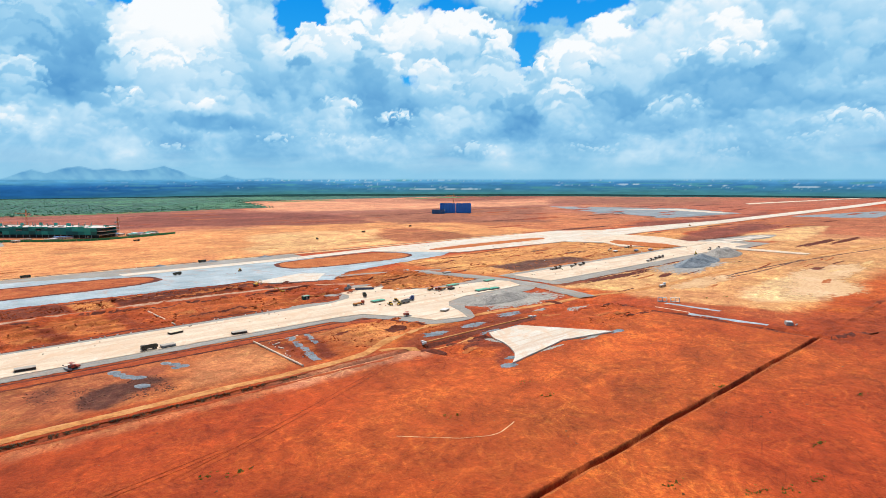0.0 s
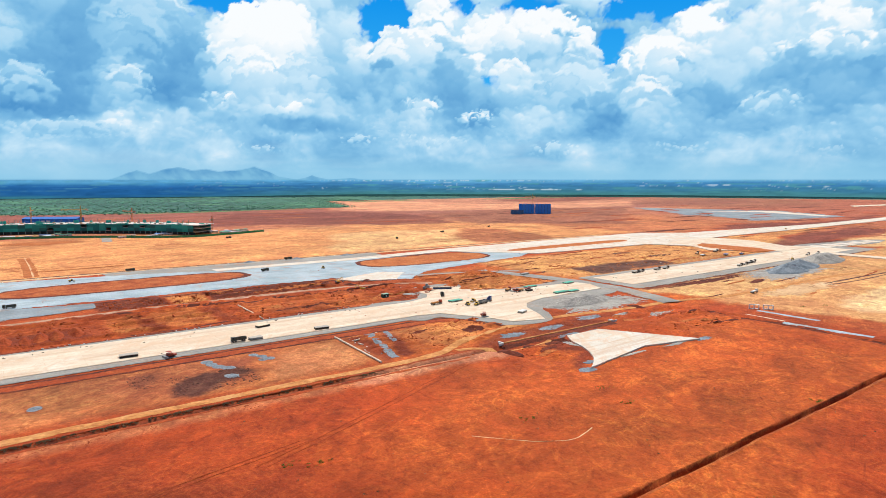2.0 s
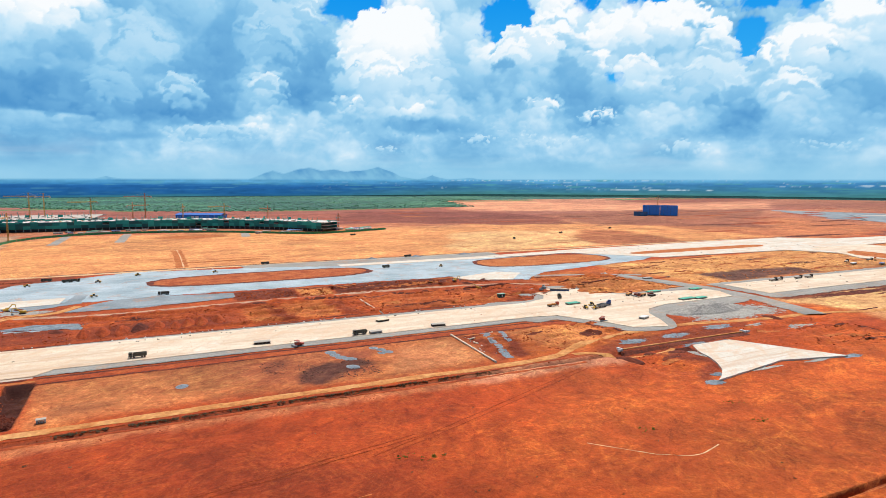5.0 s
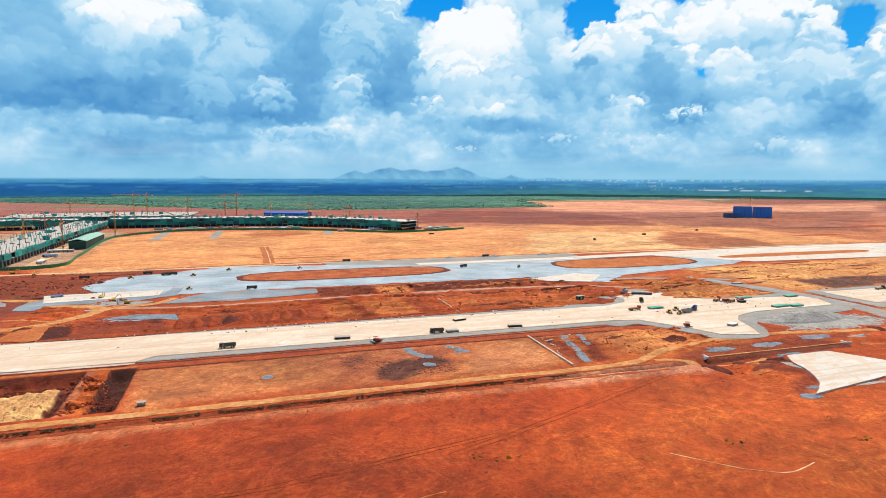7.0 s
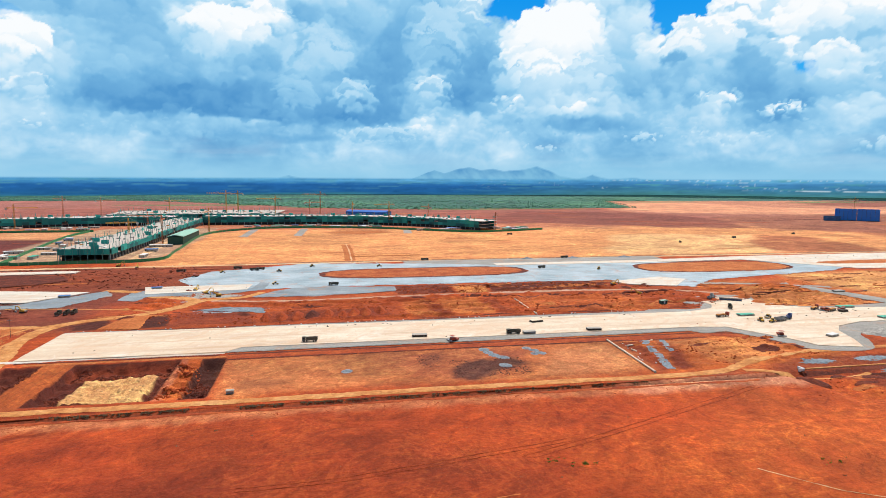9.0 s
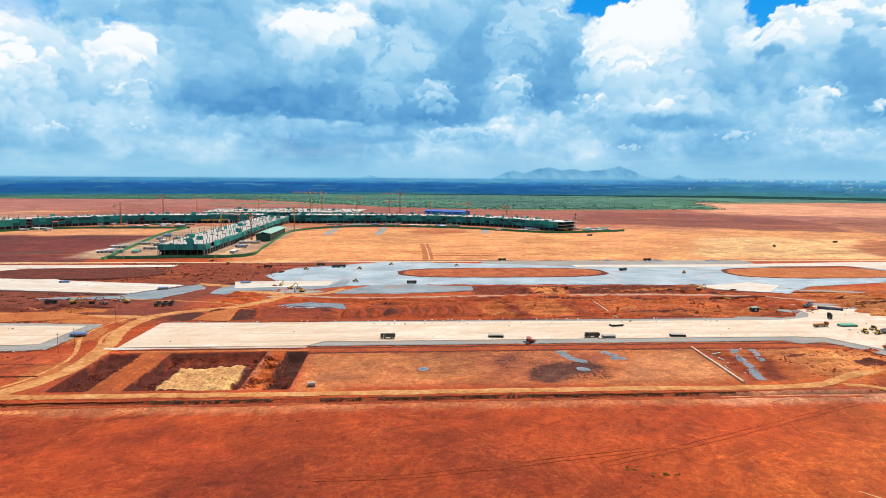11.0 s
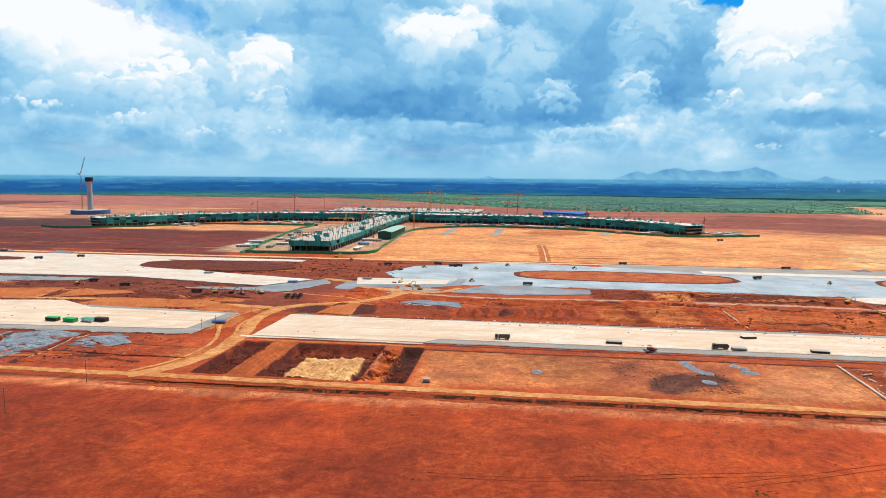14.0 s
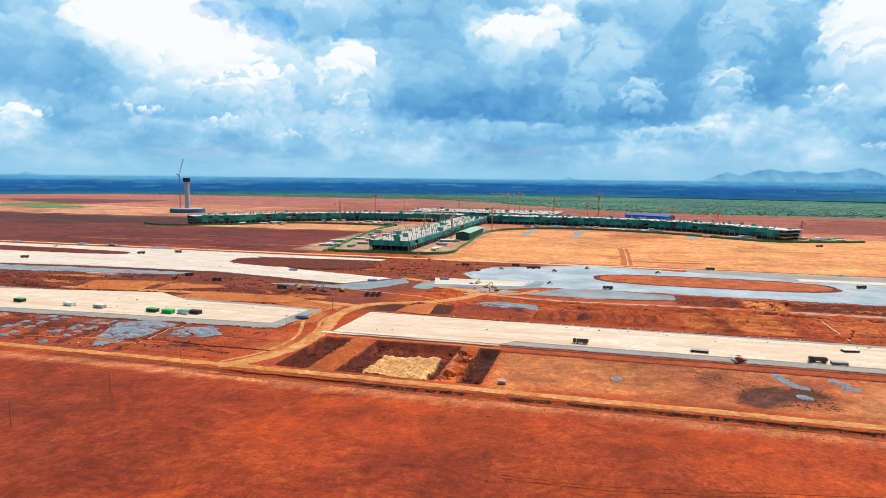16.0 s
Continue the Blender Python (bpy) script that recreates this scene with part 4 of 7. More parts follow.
        lit = tone + (0.16 * v + 0.04 * u + 0.06 * up - 0.05) * (0.30 + 0.70 * crown)
        lum[w] = lum[w] * (1 - mask) + lit * mask
        cover[w] = np.maximum(cover[w], mask)
    lum = lum + 0.07 * grain + 0.05 * (wisp - 0.5)
    lum = lum - 0.10 * smooth(6, 3, ge) * smooth(14, 4, ga) * smooth(-24, -14, ga)
    lum = np.clip(lum + 0.10 * smooth(-16, -30, ga), 0, 1)
    cloud = tint(lum, (0.0, lin(82, 151, 207)), (0.3, lin(117, 181, 225)), (0.55, lin(151, 205, 238)), (0.8, lin(198, 230, 249)), (1.0, (0.95, 0.98, 1.0)))
    blue = tint(ge, (3, lin(110, 190, 236)), (9, lin(52, 172, 244)), (16, lin(16, 148, 238)))
    colour = blue * (1 - cover[..., None]) + cloud * cover[..., None]
    # flat decks and veils low over the horizon
    veil = fbm(ga / 7, ge * 0.9, 4, 42)
    low = (0.45 * (1 - smooth(0.6, 4.0, ge + (soft - 0.5) * 4)))[..., None]
    colour = colour * (1 - low) + tint(veil, (0.3, lin(128, 188, 224)), (0.5, lin(150, 204, 233)), (0.7, lin(192, 224, 241))) * low
    haze = (0.85 * (1 - smooth(0.0, 2.4, ge)))[..., None]
    colour = colour * (1 - haze) + np.array(lin(148, 205, 235)) * haze
    # mountains, the blue haze of distance painted into their colour
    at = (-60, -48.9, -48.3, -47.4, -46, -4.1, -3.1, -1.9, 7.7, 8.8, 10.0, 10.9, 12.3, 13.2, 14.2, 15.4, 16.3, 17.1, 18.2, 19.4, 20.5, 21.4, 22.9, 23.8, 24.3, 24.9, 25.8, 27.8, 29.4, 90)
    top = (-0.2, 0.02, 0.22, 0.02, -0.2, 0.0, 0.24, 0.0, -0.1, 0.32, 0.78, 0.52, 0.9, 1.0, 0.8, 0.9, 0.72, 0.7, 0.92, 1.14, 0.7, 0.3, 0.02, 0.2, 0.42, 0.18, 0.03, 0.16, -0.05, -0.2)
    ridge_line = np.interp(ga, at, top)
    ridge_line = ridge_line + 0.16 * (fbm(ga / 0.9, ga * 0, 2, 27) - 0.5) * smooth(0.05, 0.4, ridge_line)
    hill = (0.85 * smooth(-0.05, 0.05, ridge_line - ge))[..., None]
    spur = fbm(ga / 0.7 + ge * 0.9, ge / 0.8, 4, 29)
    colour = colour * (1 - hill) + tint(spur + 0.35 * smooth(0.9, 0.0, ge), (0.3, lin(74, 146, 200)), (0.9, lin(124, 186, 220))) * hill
    # far plain: dark woods with painted-in haze, greener and full of villages in the south-east
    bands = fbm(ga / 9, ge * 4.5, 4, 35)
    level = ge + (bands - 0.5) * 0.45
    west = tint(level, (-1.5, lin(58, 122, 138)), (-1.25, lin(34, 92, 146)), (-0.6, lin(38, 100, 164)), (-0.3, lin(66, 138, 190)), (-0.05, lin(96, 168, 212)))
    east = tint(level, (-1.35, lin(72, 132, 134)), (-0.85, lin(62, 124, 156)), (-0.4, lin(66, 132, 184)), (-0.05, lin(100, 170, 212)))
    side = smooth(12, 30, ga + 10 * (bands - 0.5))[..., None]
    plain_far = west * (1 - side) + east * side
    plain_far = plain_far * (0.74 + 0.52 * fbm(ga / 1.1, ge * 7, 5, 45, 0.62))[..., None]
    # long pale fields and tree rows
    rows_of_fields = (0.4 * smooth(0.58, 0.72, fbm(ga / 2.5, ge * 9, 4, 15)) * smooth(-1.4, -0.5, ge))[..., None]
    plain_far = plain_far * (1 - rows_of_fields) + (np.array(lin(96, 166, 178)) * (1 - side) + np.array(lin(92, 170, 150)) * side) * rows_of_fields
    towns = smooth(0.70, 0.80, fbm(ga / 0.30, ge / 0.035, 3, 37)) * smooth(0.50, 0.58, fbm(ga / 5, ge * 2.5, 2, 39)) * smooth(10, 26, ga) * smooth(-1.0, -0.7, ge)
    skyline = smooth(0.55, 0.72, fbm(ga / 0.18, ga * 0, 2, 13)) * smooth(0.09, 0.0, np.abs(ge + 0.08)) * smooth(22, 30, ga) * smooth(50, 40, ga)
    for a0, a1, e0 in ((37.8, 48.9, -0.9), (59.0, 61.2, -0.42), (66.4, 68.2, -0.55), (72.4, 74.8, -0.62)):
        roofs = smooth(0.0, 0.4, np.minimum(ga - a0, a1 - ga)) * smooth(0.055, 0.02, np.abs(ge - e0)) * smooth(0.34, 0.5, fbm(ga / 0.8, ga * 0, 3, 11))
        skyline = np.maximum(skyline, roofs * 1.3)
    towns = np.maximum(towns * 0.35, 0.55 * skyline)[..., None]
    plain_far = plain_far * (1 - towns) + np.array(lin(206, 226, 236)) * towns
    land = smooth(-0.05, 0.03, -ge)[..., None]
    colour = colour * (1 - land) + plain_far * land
    # the land stands upright before the sky, nearer in the west; the sky is a dome behind it
    a, e = np.radians(ga), np.radians(ge)
    near_r = 3900.0 + 350.0 * smooth(16, 28, ga)
    r = np.where(ge < 0.06, near_r, 4890.0)
    flat = r * np.cos(np.maximum(e, 0))
    co = np.stack([flat * np.sin(a), flat * np.cos(a), EYE.z + np.where(e > 0, r * np.sin(e), r * np.tan(e))], -1).reshape(-1, 3)
    rows, cols = ga.shape
    i = (np.arange(rows - 1)[:, None] * cols + np.arange(cols - 1)[None, :]).ravel()
    quads = np.stack([i, i + cols, i + cols + 1, i + 1], 1).astype(np.int32)
    me = bpy.data.meshes.new("backdrop")
    me.vertices.add(len(co)), me.loops.add(quads.size), me.polygons.add(len(quads))
    me.vertices.foreach_set("co", co.astype(np.float32).ravel())
    me.loops.foreach_set("vertex_index", quads.ravel())
    me.polygons.foreach_set("loop_start", np.arange(0, quads.size, 4, dtype=np.int32))
    me.update(calc_edges=True)
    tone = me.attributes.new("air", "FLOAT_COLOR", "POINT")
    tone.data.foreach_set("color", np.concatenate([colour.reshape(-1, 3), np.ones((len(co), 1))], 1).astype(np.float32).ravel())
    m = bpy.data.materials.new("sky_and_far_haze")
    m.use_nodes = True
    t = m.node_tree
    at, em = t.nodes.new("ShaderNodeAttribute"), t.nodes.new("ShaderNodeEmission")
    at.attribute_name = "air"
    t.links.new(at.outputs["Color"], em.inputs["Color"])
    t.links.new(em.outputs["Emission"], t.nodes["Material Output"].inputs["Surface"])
    me.materials.append(m)
    return tagged(new("backdrop", me), "cumulus sky over a hazy blue plain with far mountains", "sky", kind="structure")


backdrop = build_backdrop()


# ---- runways, taxiways, aprons, roads ----
def base(name, outline, label, ragged=1.2, z=0.12, key="asphalt", fringe=5.0):
    return sheet(name, outline, z, M[key], label, "pavement", ragged, fringe=fringe)


def cast(name, outline, label, ragged=0.4, z=0.36, key="concrete"):
    return sheet(name, outline, z, M[key], label, "pavement", ragged)


# near taxiway, running east to west
base("pavement_shoulder", rect(-60, 262, 366.0, 428), "grey asphalt shoulder along the near taxiway", 0.4, fringe=1.2)
cast("taxiway_near", straight([(-168, 365), (-58, 365), (-50, 374), (250, 374), (250, 420), (-166, 427)]), "cream concrete taxiway slab with joints and dust")
ribbon("slab_edge", [(-175, 364), (-130, 366.5), (-90, 365), (-58, 366)], 3.4, 0.42, M["concrete_new"], "pale fresh edge strip of the taxiway slab", "pavement", 0.5)
ribbon("slab_edge", [(-166, 428.5), (-120, 427), (-60, 424)], 4.5, 0.30, M["asphalt"], "grey edge strip behind the taxiway slab", "pavement", 0.6)
# junction apron
base("pavement_junction", rounded([(240, 364), (262, 360), (278, 332), (286, 312), (318, 306), (334, 322), (345, 340), (372, 352), (440, 350), (466, 372), (470, 420), (408, 420), (372, 424), (356, 440), (352, 474), (318, 478), (286, 470), (294, 440), (280, 428), (240, 428)], 3), "grey base course round the junction apron", 0.6, fringe=1.5)
cast("apron_junction", straight([(248, 374), (268, 370), (286, 340), (294, 318), (318, 310), (327, 326), (336, 348), (348, 360), (372, 368), (452, 370), (462, 392), (458, 406), (404, 413), (376, 416), (360, 426), (346, 464), (312, 468), (304, 462), (304, 440), (296, 428), (272, 420), (248, 420)]), "cream concrete junction apron with fresh slabs", z=0.40)
# the taxiway goes on east of the haul road
base("pavement_shoulder_east", rect(484, 1040, 352, 424), "grey shoulder of the eastern taxiway")
cast("taxiway_east", rect(494, 1000, 366, 416), "pale concrete taxiway beyond the haul road")
ribbon("haul_road", [(440, 500), (452, 470), (462, 420), (466, 370), (456, 320), (448, 292)], 17, 0.9, M["asphalt"], "grey stony haul road across the taxiways", "road", 0.8)
# grey apron in the middle distance
base("apron_grey", straight([(-140, 640), (-118, 690), (-20, 738), (120, 716), (205, 690), (360, 692), (540, 668), (600, 620), (560, 596), (380, 560), (340, 524), (280, 574), (60, 580), (-55, 578), (-110, 584)]), "blue-grey base course apron", 3.0, 0.14, "wet_base")
base("apron_grey_far", rect(95, 420, 676, 742), "grey base course strip behind the apron", 2.5, 0.10)
cast("taxiway_far", straight([(196, 688), (380, 686), (516, 690), (600, 600), (826, 588), (858, 534), (880, 590), (1300, 588), (2700, 596), (4200, 640), (4200, 690), (2700, 650), (1500, 634), (1130, 668), (1060, 674), (990, 724), (788, 726), (548, 722), (378, 706), (196, 706)]), "white concrete far taxiway and apron", key="concrete_new")
cast("slab_mid", straight([(277, 561), (337, 580), (358, 562), (326, 526), (286, 543)]), "white concrete panel in the grey apron", key="concrete_new")
sheet("island_rim", oval(-6, 218, 617, 685), 0.26, M["dark_red"], "dark drain round the earth island", "ground", 2.5, fringe=2.0)
sheet("island_red", oval(0, 212, 622, 680), 0.30, M["island"], "orange-red earth island in the grey apron", "ground", 2.0, fringe=2.5)
sheet("island_rim", oval(347, 537, 602, 680), 0.26, M["dark_red"], "dark drain round the earth island", "ground", 2.5, fringe=2.0)
sheet("island_orange", oval(352, 532, 606, 676), 0.30, M["orange"], "orange earth island in the grey apron", "ground", 3.0, fringe=2.5)
sheet("island_far", oval(590, 850, 634, 662), 0.52, M["orange"], "orange earth strip between concrete lanes", "ground", 2.5, fringe=2.5)
sheet("island_link", straight([(876, 535), (905, 543), (908, 455), (894, 424), (852, 436), (856, 512)]), 0.55, M["orange"], "orange earth island between taxiway lanes", "ground", 2.5, fringe=2.5)
cast("slab_west", straight([(-162, 598), (-68, 601), (-70, 573), (-153, 562)]), "white fresh concrete panel", key="concrete_new")
base("base_west", straight([(-62, 536), (-44, 562), (-29, 574), (-3, 577), (62, 567), (61, 547), (24, 539), (-7, 535)]), "grey gravel base strip", 1.2, 0.14, "base_dark", 2.0)
base("base_course_slab", straight([(-166, 560), (-157, 584), (-66, 576), (-62, 612), (-52, 606), (-55, 572), (-91, 553), (-150, 552)]), "grey gravel edge of the fresh panel", 1.5, 0.13, "base_dark", 2.0)
base("base_course_patch", straight([(-168, 539), (-166, 571), (-149, 565), (-152, 533)]), "blue-grey gravel patch beside the dirt track", 1.5, 0.10, "base_dark", 2.0)
# western taxiways
cast("taxiway_west", straight([(-2400, 700), (-860, 716), (-560, 720), (-258, 716), (-258, 700), (-420, 690), (-330, 610), (-202, 580), (-236, 538), (-386, 566), (-560, 560), (-664, 548), (-1200, 560), (-2400, 560)]), "white concrete western taxiway", 1.0, key="concrete_new")
sheet("island_west", oval(-1100, -590, 645, 686), 0.58, M["dark_red"], "dark red earth island in the western taxiway", "ground", 3.0, fringe=2.5)
sheet("island_west_near", oval(-430, -250, 618, 692, 2.4), 0.58, M["dark_red"], "dark red earth beside the western taxiway", "ground", 4.0, fringe=2.5)
base("pavement_west", straight([(-1200, 354), (-432, 355), (-210, 366), (-206, 426), (-320, 432), (-600, 430), (-1200, 430)]), "grey shoulder of the western strip")
cast("taxiway_west_near", straight([(-1200, 362), (-437, 362), (-218, 374), (-213, 421), (-324, 426), (-364, 448), (-512, 424), (-1200, 424)]), "cream concrete western strip")
base("base_course_west", straight([(-1000, 500), (-640, 512), (-420, 540), (-420, 552), (-640, 540), (-1000, 545)]), "grey base course strips", 5.0, 0.12, "base_dark")
base("base_course_apron_west", straight([(-300, 520), (-205, 520), (-180, 560), (-190, 585), (-240, 530)]), "grey gravel edge of the western slab", 4.0, 0.12, "base_dark")
# links between the far and the eastern taxiways, far eastern apron
cast("taxiway_link", straight([(826, 486), (858, 534), (878, 588), (1010, 592), (1014, 518), (975, 450), (1000, 417), (900, 417)]), "pale concrete link between taxiways", 1.0, 0.33)
cast("taxiway_cross", straight([(912, 370), (938, 370), (934, 262), (914, 262)]), "cream concrete cross strip beside the sand field", 0.6, 0.32)
base("base_link_east", straight([(960, 420), (1130, 384), (1210, 398), (1180, 420), (1000, 446)]), "grey base course with pale slabs", 3.0)
for k in range(5):
    cast("slab_strip", rect(990 + k * 38, 1020 + k * 38, 396 - k * 2, 428 - k * 4), "white fresh concrete strip on grey base", 0.5, key="concrete_new")
base("apron_far_east", straight([(1880, 1400), (2060, 985), (1900, 735), (1560, 775), (1660, 1060)]), "grey far eastern apron base", 12.0, 0.2, "base_dark", 20)
cast("apron_far_east_slab", straight([(1800, 1100), (2030, 985), (1890, 750), (1840, 755), (1930, 980)]), "white far eastern apron slab", 4.0, 0.6, key="concrete_new")
base("apron_far_east_near", straight([(1850, 560), (1930, 545), (2300, 470), (2320, 440), (1950, 405), (1880, 470)]), "grey far apron with pale heaps", 12.0, 0.2, "base_dark", 20)
cast("runway_far", straight([(2600, 960), (3300, 900), (4300, 820), (4300, 850), (3300, 940), (2700, 1010)]), "pale far runway strip", 4.0, 0.5)
# south-eastern fresh slab
cast("slab_fresh", straight([(294, 267), (325, 267), (341, 240), (357, 213), (336, 218), (314, 223), (284, 218), (254, 213), (262, 218), (270, 225), (277, 234), (283, 245), (287, 257)]), "white fresh concrete fan-shaped slab", 0.3, key="concrete_new")
# dirt roads
ribbon("dirt_road", [(-1300, 283), (-700, 283), (-346, 283), (-190, 284), (-60, 283), (100, 283), (195, 283), (232, 297), (274, 308), (334, 311), (394, 301), (455, 296), (528, 281), (716, 276), (922, 250), (1180, 226), (1700, 190)], 5.4, 0.25, M["dirt_road"], "packed tan dirt road along the works", "road", 0.8)
ribbon("dirt_track_link", LINK_ROAD, 9, 0.3, M["dirt_road"], "orange dirt track winding between taxiways", "road", 1.2)
ribbon("dirt_track_branch", [(-106, 518), (-92, 531), (-69, 538), (-55, 558)], 7, 0.3, M["dirt_road"], "orange dirt track branching to the grey apron", "road", 1.0)
ribbon("dirt_track_branch", [(217, 283), (227, 281), (244, 270), (261, 267), (282, 270)], 4, 0.25, M["dirt_road"], "tan track branching along the culvert", "road", 0.8)
ribbon("dirt_track_branch", [(-182, 445), (-200, 451), (-240, 455), (-320, 462), (-470, 447)], 7, 0.25, M["dirt_road"], "orange track towards the western plots", "road", 1.2)
ribbon("fence_road", [(-1300, 742), (-600, 741), (-300, 742), (0, 745), (400, 744), (900, 738)], 9, 0.10, M["pale_sand"], "pale dirt road before the terminal works", "road", 0.8)
ribbon("light_road", LIGHT_ROAD, 6, 0.1, M["grey_track"], "pale track through red earth", "road", 0.8)


# ---- terminal under construction ----
def along(points, step):
    """Places and headings at even steps of a smooth line."""
    line, out, left = rounded(points, 2.0, closed=False), [], 0.0
    for a, b in zip(line, line[1:]):
        d = (b - a).length
        while left <= d:
            out.append((a.lerp(b, left / d), math.degrees(math.atan2((b - a).y, (b - a).x))))
            left += step
        left -= d
    return out


def strip_bm(points, half, z0, z1, step=8.0):
    """A slab swept along a line."""
    bm, last = bmesh.new(), None
    for p, deg in along(points, step):
        a = radians(deg)
        side = Vector((-math.sin(a), math.cos(a), 0)) * half
        ring = [bm.verts.new((*(p + s).to_2d(), z)) for s, z in ((side, z0), (side, z1), (-side, z1), (-side, z0))]
        if last:
            for k in range(4):
                bm.faces.new((last[k], last[(k + 1) % 4], ring[(k + 1) % 4], ring[k]))
        else:
            bm.faces.new(ring)
        last = ring
    bm.faces.new(last[::-1])
    bmesh.ops.recalc_face_normals(bm, faces=bm.faces)
    return bm


COLUMN = {}


def column_mesh(r, h, key="column"):
    if (r, h, key) not in COLUMN:
        bm = rod(bmesh.new(), (0, 0, 0), (0, 0, h), r, r, 6)
        me = bpy.data.meshes.new("column")
        bm.to_mesh(me)
        bm.free()
        me.materials.append(M[key])
        COLUMN[r, h, key] = me
    return COLUMN[r, h, key]


def block_mesh(name, sx, sy, sz, material, bevel=0.0):
    bm = bm_box(-sx / 2, sx / 2, -sy / 2, sy / 2, 0, sz, bevel)
    me = bpy.data.meshes.new(name)
    bm.to_mesh(me)
    bm.free()
    me.materials.append(material)
    return me


def wing(name, label, points, half, floors, net_sides, seed):
    """A long building frame: floor slabs, columns, netting in panels, starter columns on the roof."""
    rnd = random.Random(seed)
    ob = thing(name, label, "building")
    for k, z in enumerate(floors):
        part("floor_slab", strip_bm(points, half, z - 0.9, z), M["slab_white" if z == floors[-1] and half < 28 else "slab"], ob)
    low, roof = column_mesh(0.7, floors[0] - 0.9 + 0.6), floors[-1]
    nets = [block_mesh("net_panel", 12.2, 0.3, floors[1] - floors[0], M[key]) for key in ("net", "net", "net_deep", "net_light")]
    pale = block_mesh("top_net", 12.2, 0.3, 3.2, M["net_light"])
    # dark sheet behind the columns: painted shade of the open ground floor
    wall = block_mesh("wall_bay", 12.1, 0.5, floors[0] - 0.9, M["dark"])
    for p, deg in along(points, 12.0)[:-1]:
        a = radians(deg)
        side = Vector((-math.sin(a), math.cos(a), 0))
        for s in (-1, 1):
            q = p + side * s * (half - 1.2)
            piece("column", low, ob, pose(q.x, q.y, -0.6))
            if rnd.random() < 0.8:
                h = rnd.choice((5.0, 6.5, 8.0))
                piece("starter_column", column_mesh(0.38, h, rnd.choice(("column", "scaffold"))), ob, pose(q.x, q.y, roof))
            if rnd.random() < (0.35 if half < 28 else 0.8):
                q2 = p + side * s * half * 0.35
                piece("starter_column", column_mesh(0.38, 6.5, "scaffold"), ob, pose(q2.x, q2.y, roof))
        mid = p + Vector((math.cos(a), math.sin(a), 0)) * 6
        for s in net_sides:
            q = mid + side * s * (half + 0.6)
            for k in range(len(floors) - 1):
                if rnd.random() < 0.9:
                    piece("net_panel", rnd.choice(nets), ob, pose(q.x, q.y, floors[k] - 0.9, 0, 0, deg + rnd.uniform(-0.6, 0.6)))
            if rnd.random() < 0.6:
                piece("top_net", pale, ob, pose(q.x, q.y, roof - 2.4, 0, 0, deg + rnd.uniform(-0.6, 0.6)))
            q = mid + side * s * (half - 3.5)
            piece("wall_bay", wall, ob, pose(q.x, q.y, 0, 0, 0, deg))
    # formwork, bundles and sheets left on the roof
    kinds = [block_mesh("roof_crate", 5, 3, 1.2, M[k]) for k in ("wood", "steel", "tarp_white", "net_light", "column", "dirt_road")]
    for p, deg in along(points, 12.0 if half < 50 else 5.0):
        for k in range(1 if half > 28 else 2):
            a = radians(deg + 90)
            q = p + Vector((math.cos(a), math.sin(a), 0)) * rnd.uniform(-0.85, 0.85) * half
            piece("roof_crate", rnd.choice(kinds), ob, pose(q.x, q.y, roof, 0, 0, rnd.uniform(0, 90)))
    tall_net = block_mesh("roof_screen", 9, 0.3, 5.0, M["net_light"])
    for p, deg in along(points, 30.0):
        if rnd.random() < 0.7:
            a = radians(deg + 90)
            q = p + Vector((math.cos(a), math.sin(a), 0)) * rnd.uniform(-0.9, 0.9) * half
            piece("roof_screen", tall_net, ob, pose(q.x, q.y, roof, 0, 0, deg + rnd.choice((0, 90))))
    return ob


PIER_X = -284.0
wing("terminal_pier", "concrete terminal pier under construction wrapped in green netting", [(PIER_X, 806), (PIER_X, 1000), (PIER_X - 2, 1200), (PIER_X, 1400)], 29, (8.0, 14.5), (-1, 1), 1)
wing("terminal_wing", "curved terminal wing under construction behind green netting", [(PIER_X + 30, 1412), (-142, 1410), (16, 1400), (150, 1352), (240, 1282), (322, 1180)], 24, (6.0, 12.0, 18.0), (-1, 1), 2)
wing("terminal_wing", "far curved terminal wing with bare roof columns", [(PIER_X - 30, 1412), (-430, 1412), (-580, 1380), (-700, 1300), (-780, 1210), (-842, 1120)], 24, (6.0, 12.0, 18.0), (-1, 1), 3)
wing("terminal_hall", "central terminal hall frame with pale roof slabs", [(-470, 1530), (-284, 1545), (-100, 1530)], 85, (6.0, 13.0, 20.0), (-1,), 4)

# front netting across the pier's end
front = thing("pier_end_scaffold", "green scaffold netting across the pier end", "scaffold", pose(PIER_X, 804, 0))
for k in range(8):
    part("net_panel", bm_box(-29 + k * 7.25, -22 + k * 7.25, -0.8, -0.4, 7.6, 14.8), M["net_light" if k % 3 else "net"], front)
    part("scaffold_post", rod(bmesh.new(), (-29 + k * 8.2, -1, -0.5), (-29 + k * 8.2, -1, 17), 0.35), M["scaffold"], front)


def fence(name, label, points, tall):
    ob = thing(name, label, "fence")
    panel, post = block_mesh("fence_panel", 9.8, 0.15, tall, M["fence_green"]), column_mesh(0.16, tall + 0.9)
    for p, deg in along(points, 10.0):
        a = radians(deg)
        piece("fence_post", post, ob, pose(p.x, p.y, -0.6))
        q = p + Vector((math.cos(a), math.sin(a), 0)) * 5
        piece("fence_panel", panel, ob, pose(q.x, q.y, -0.4, 0, 0, deg))
    return ob


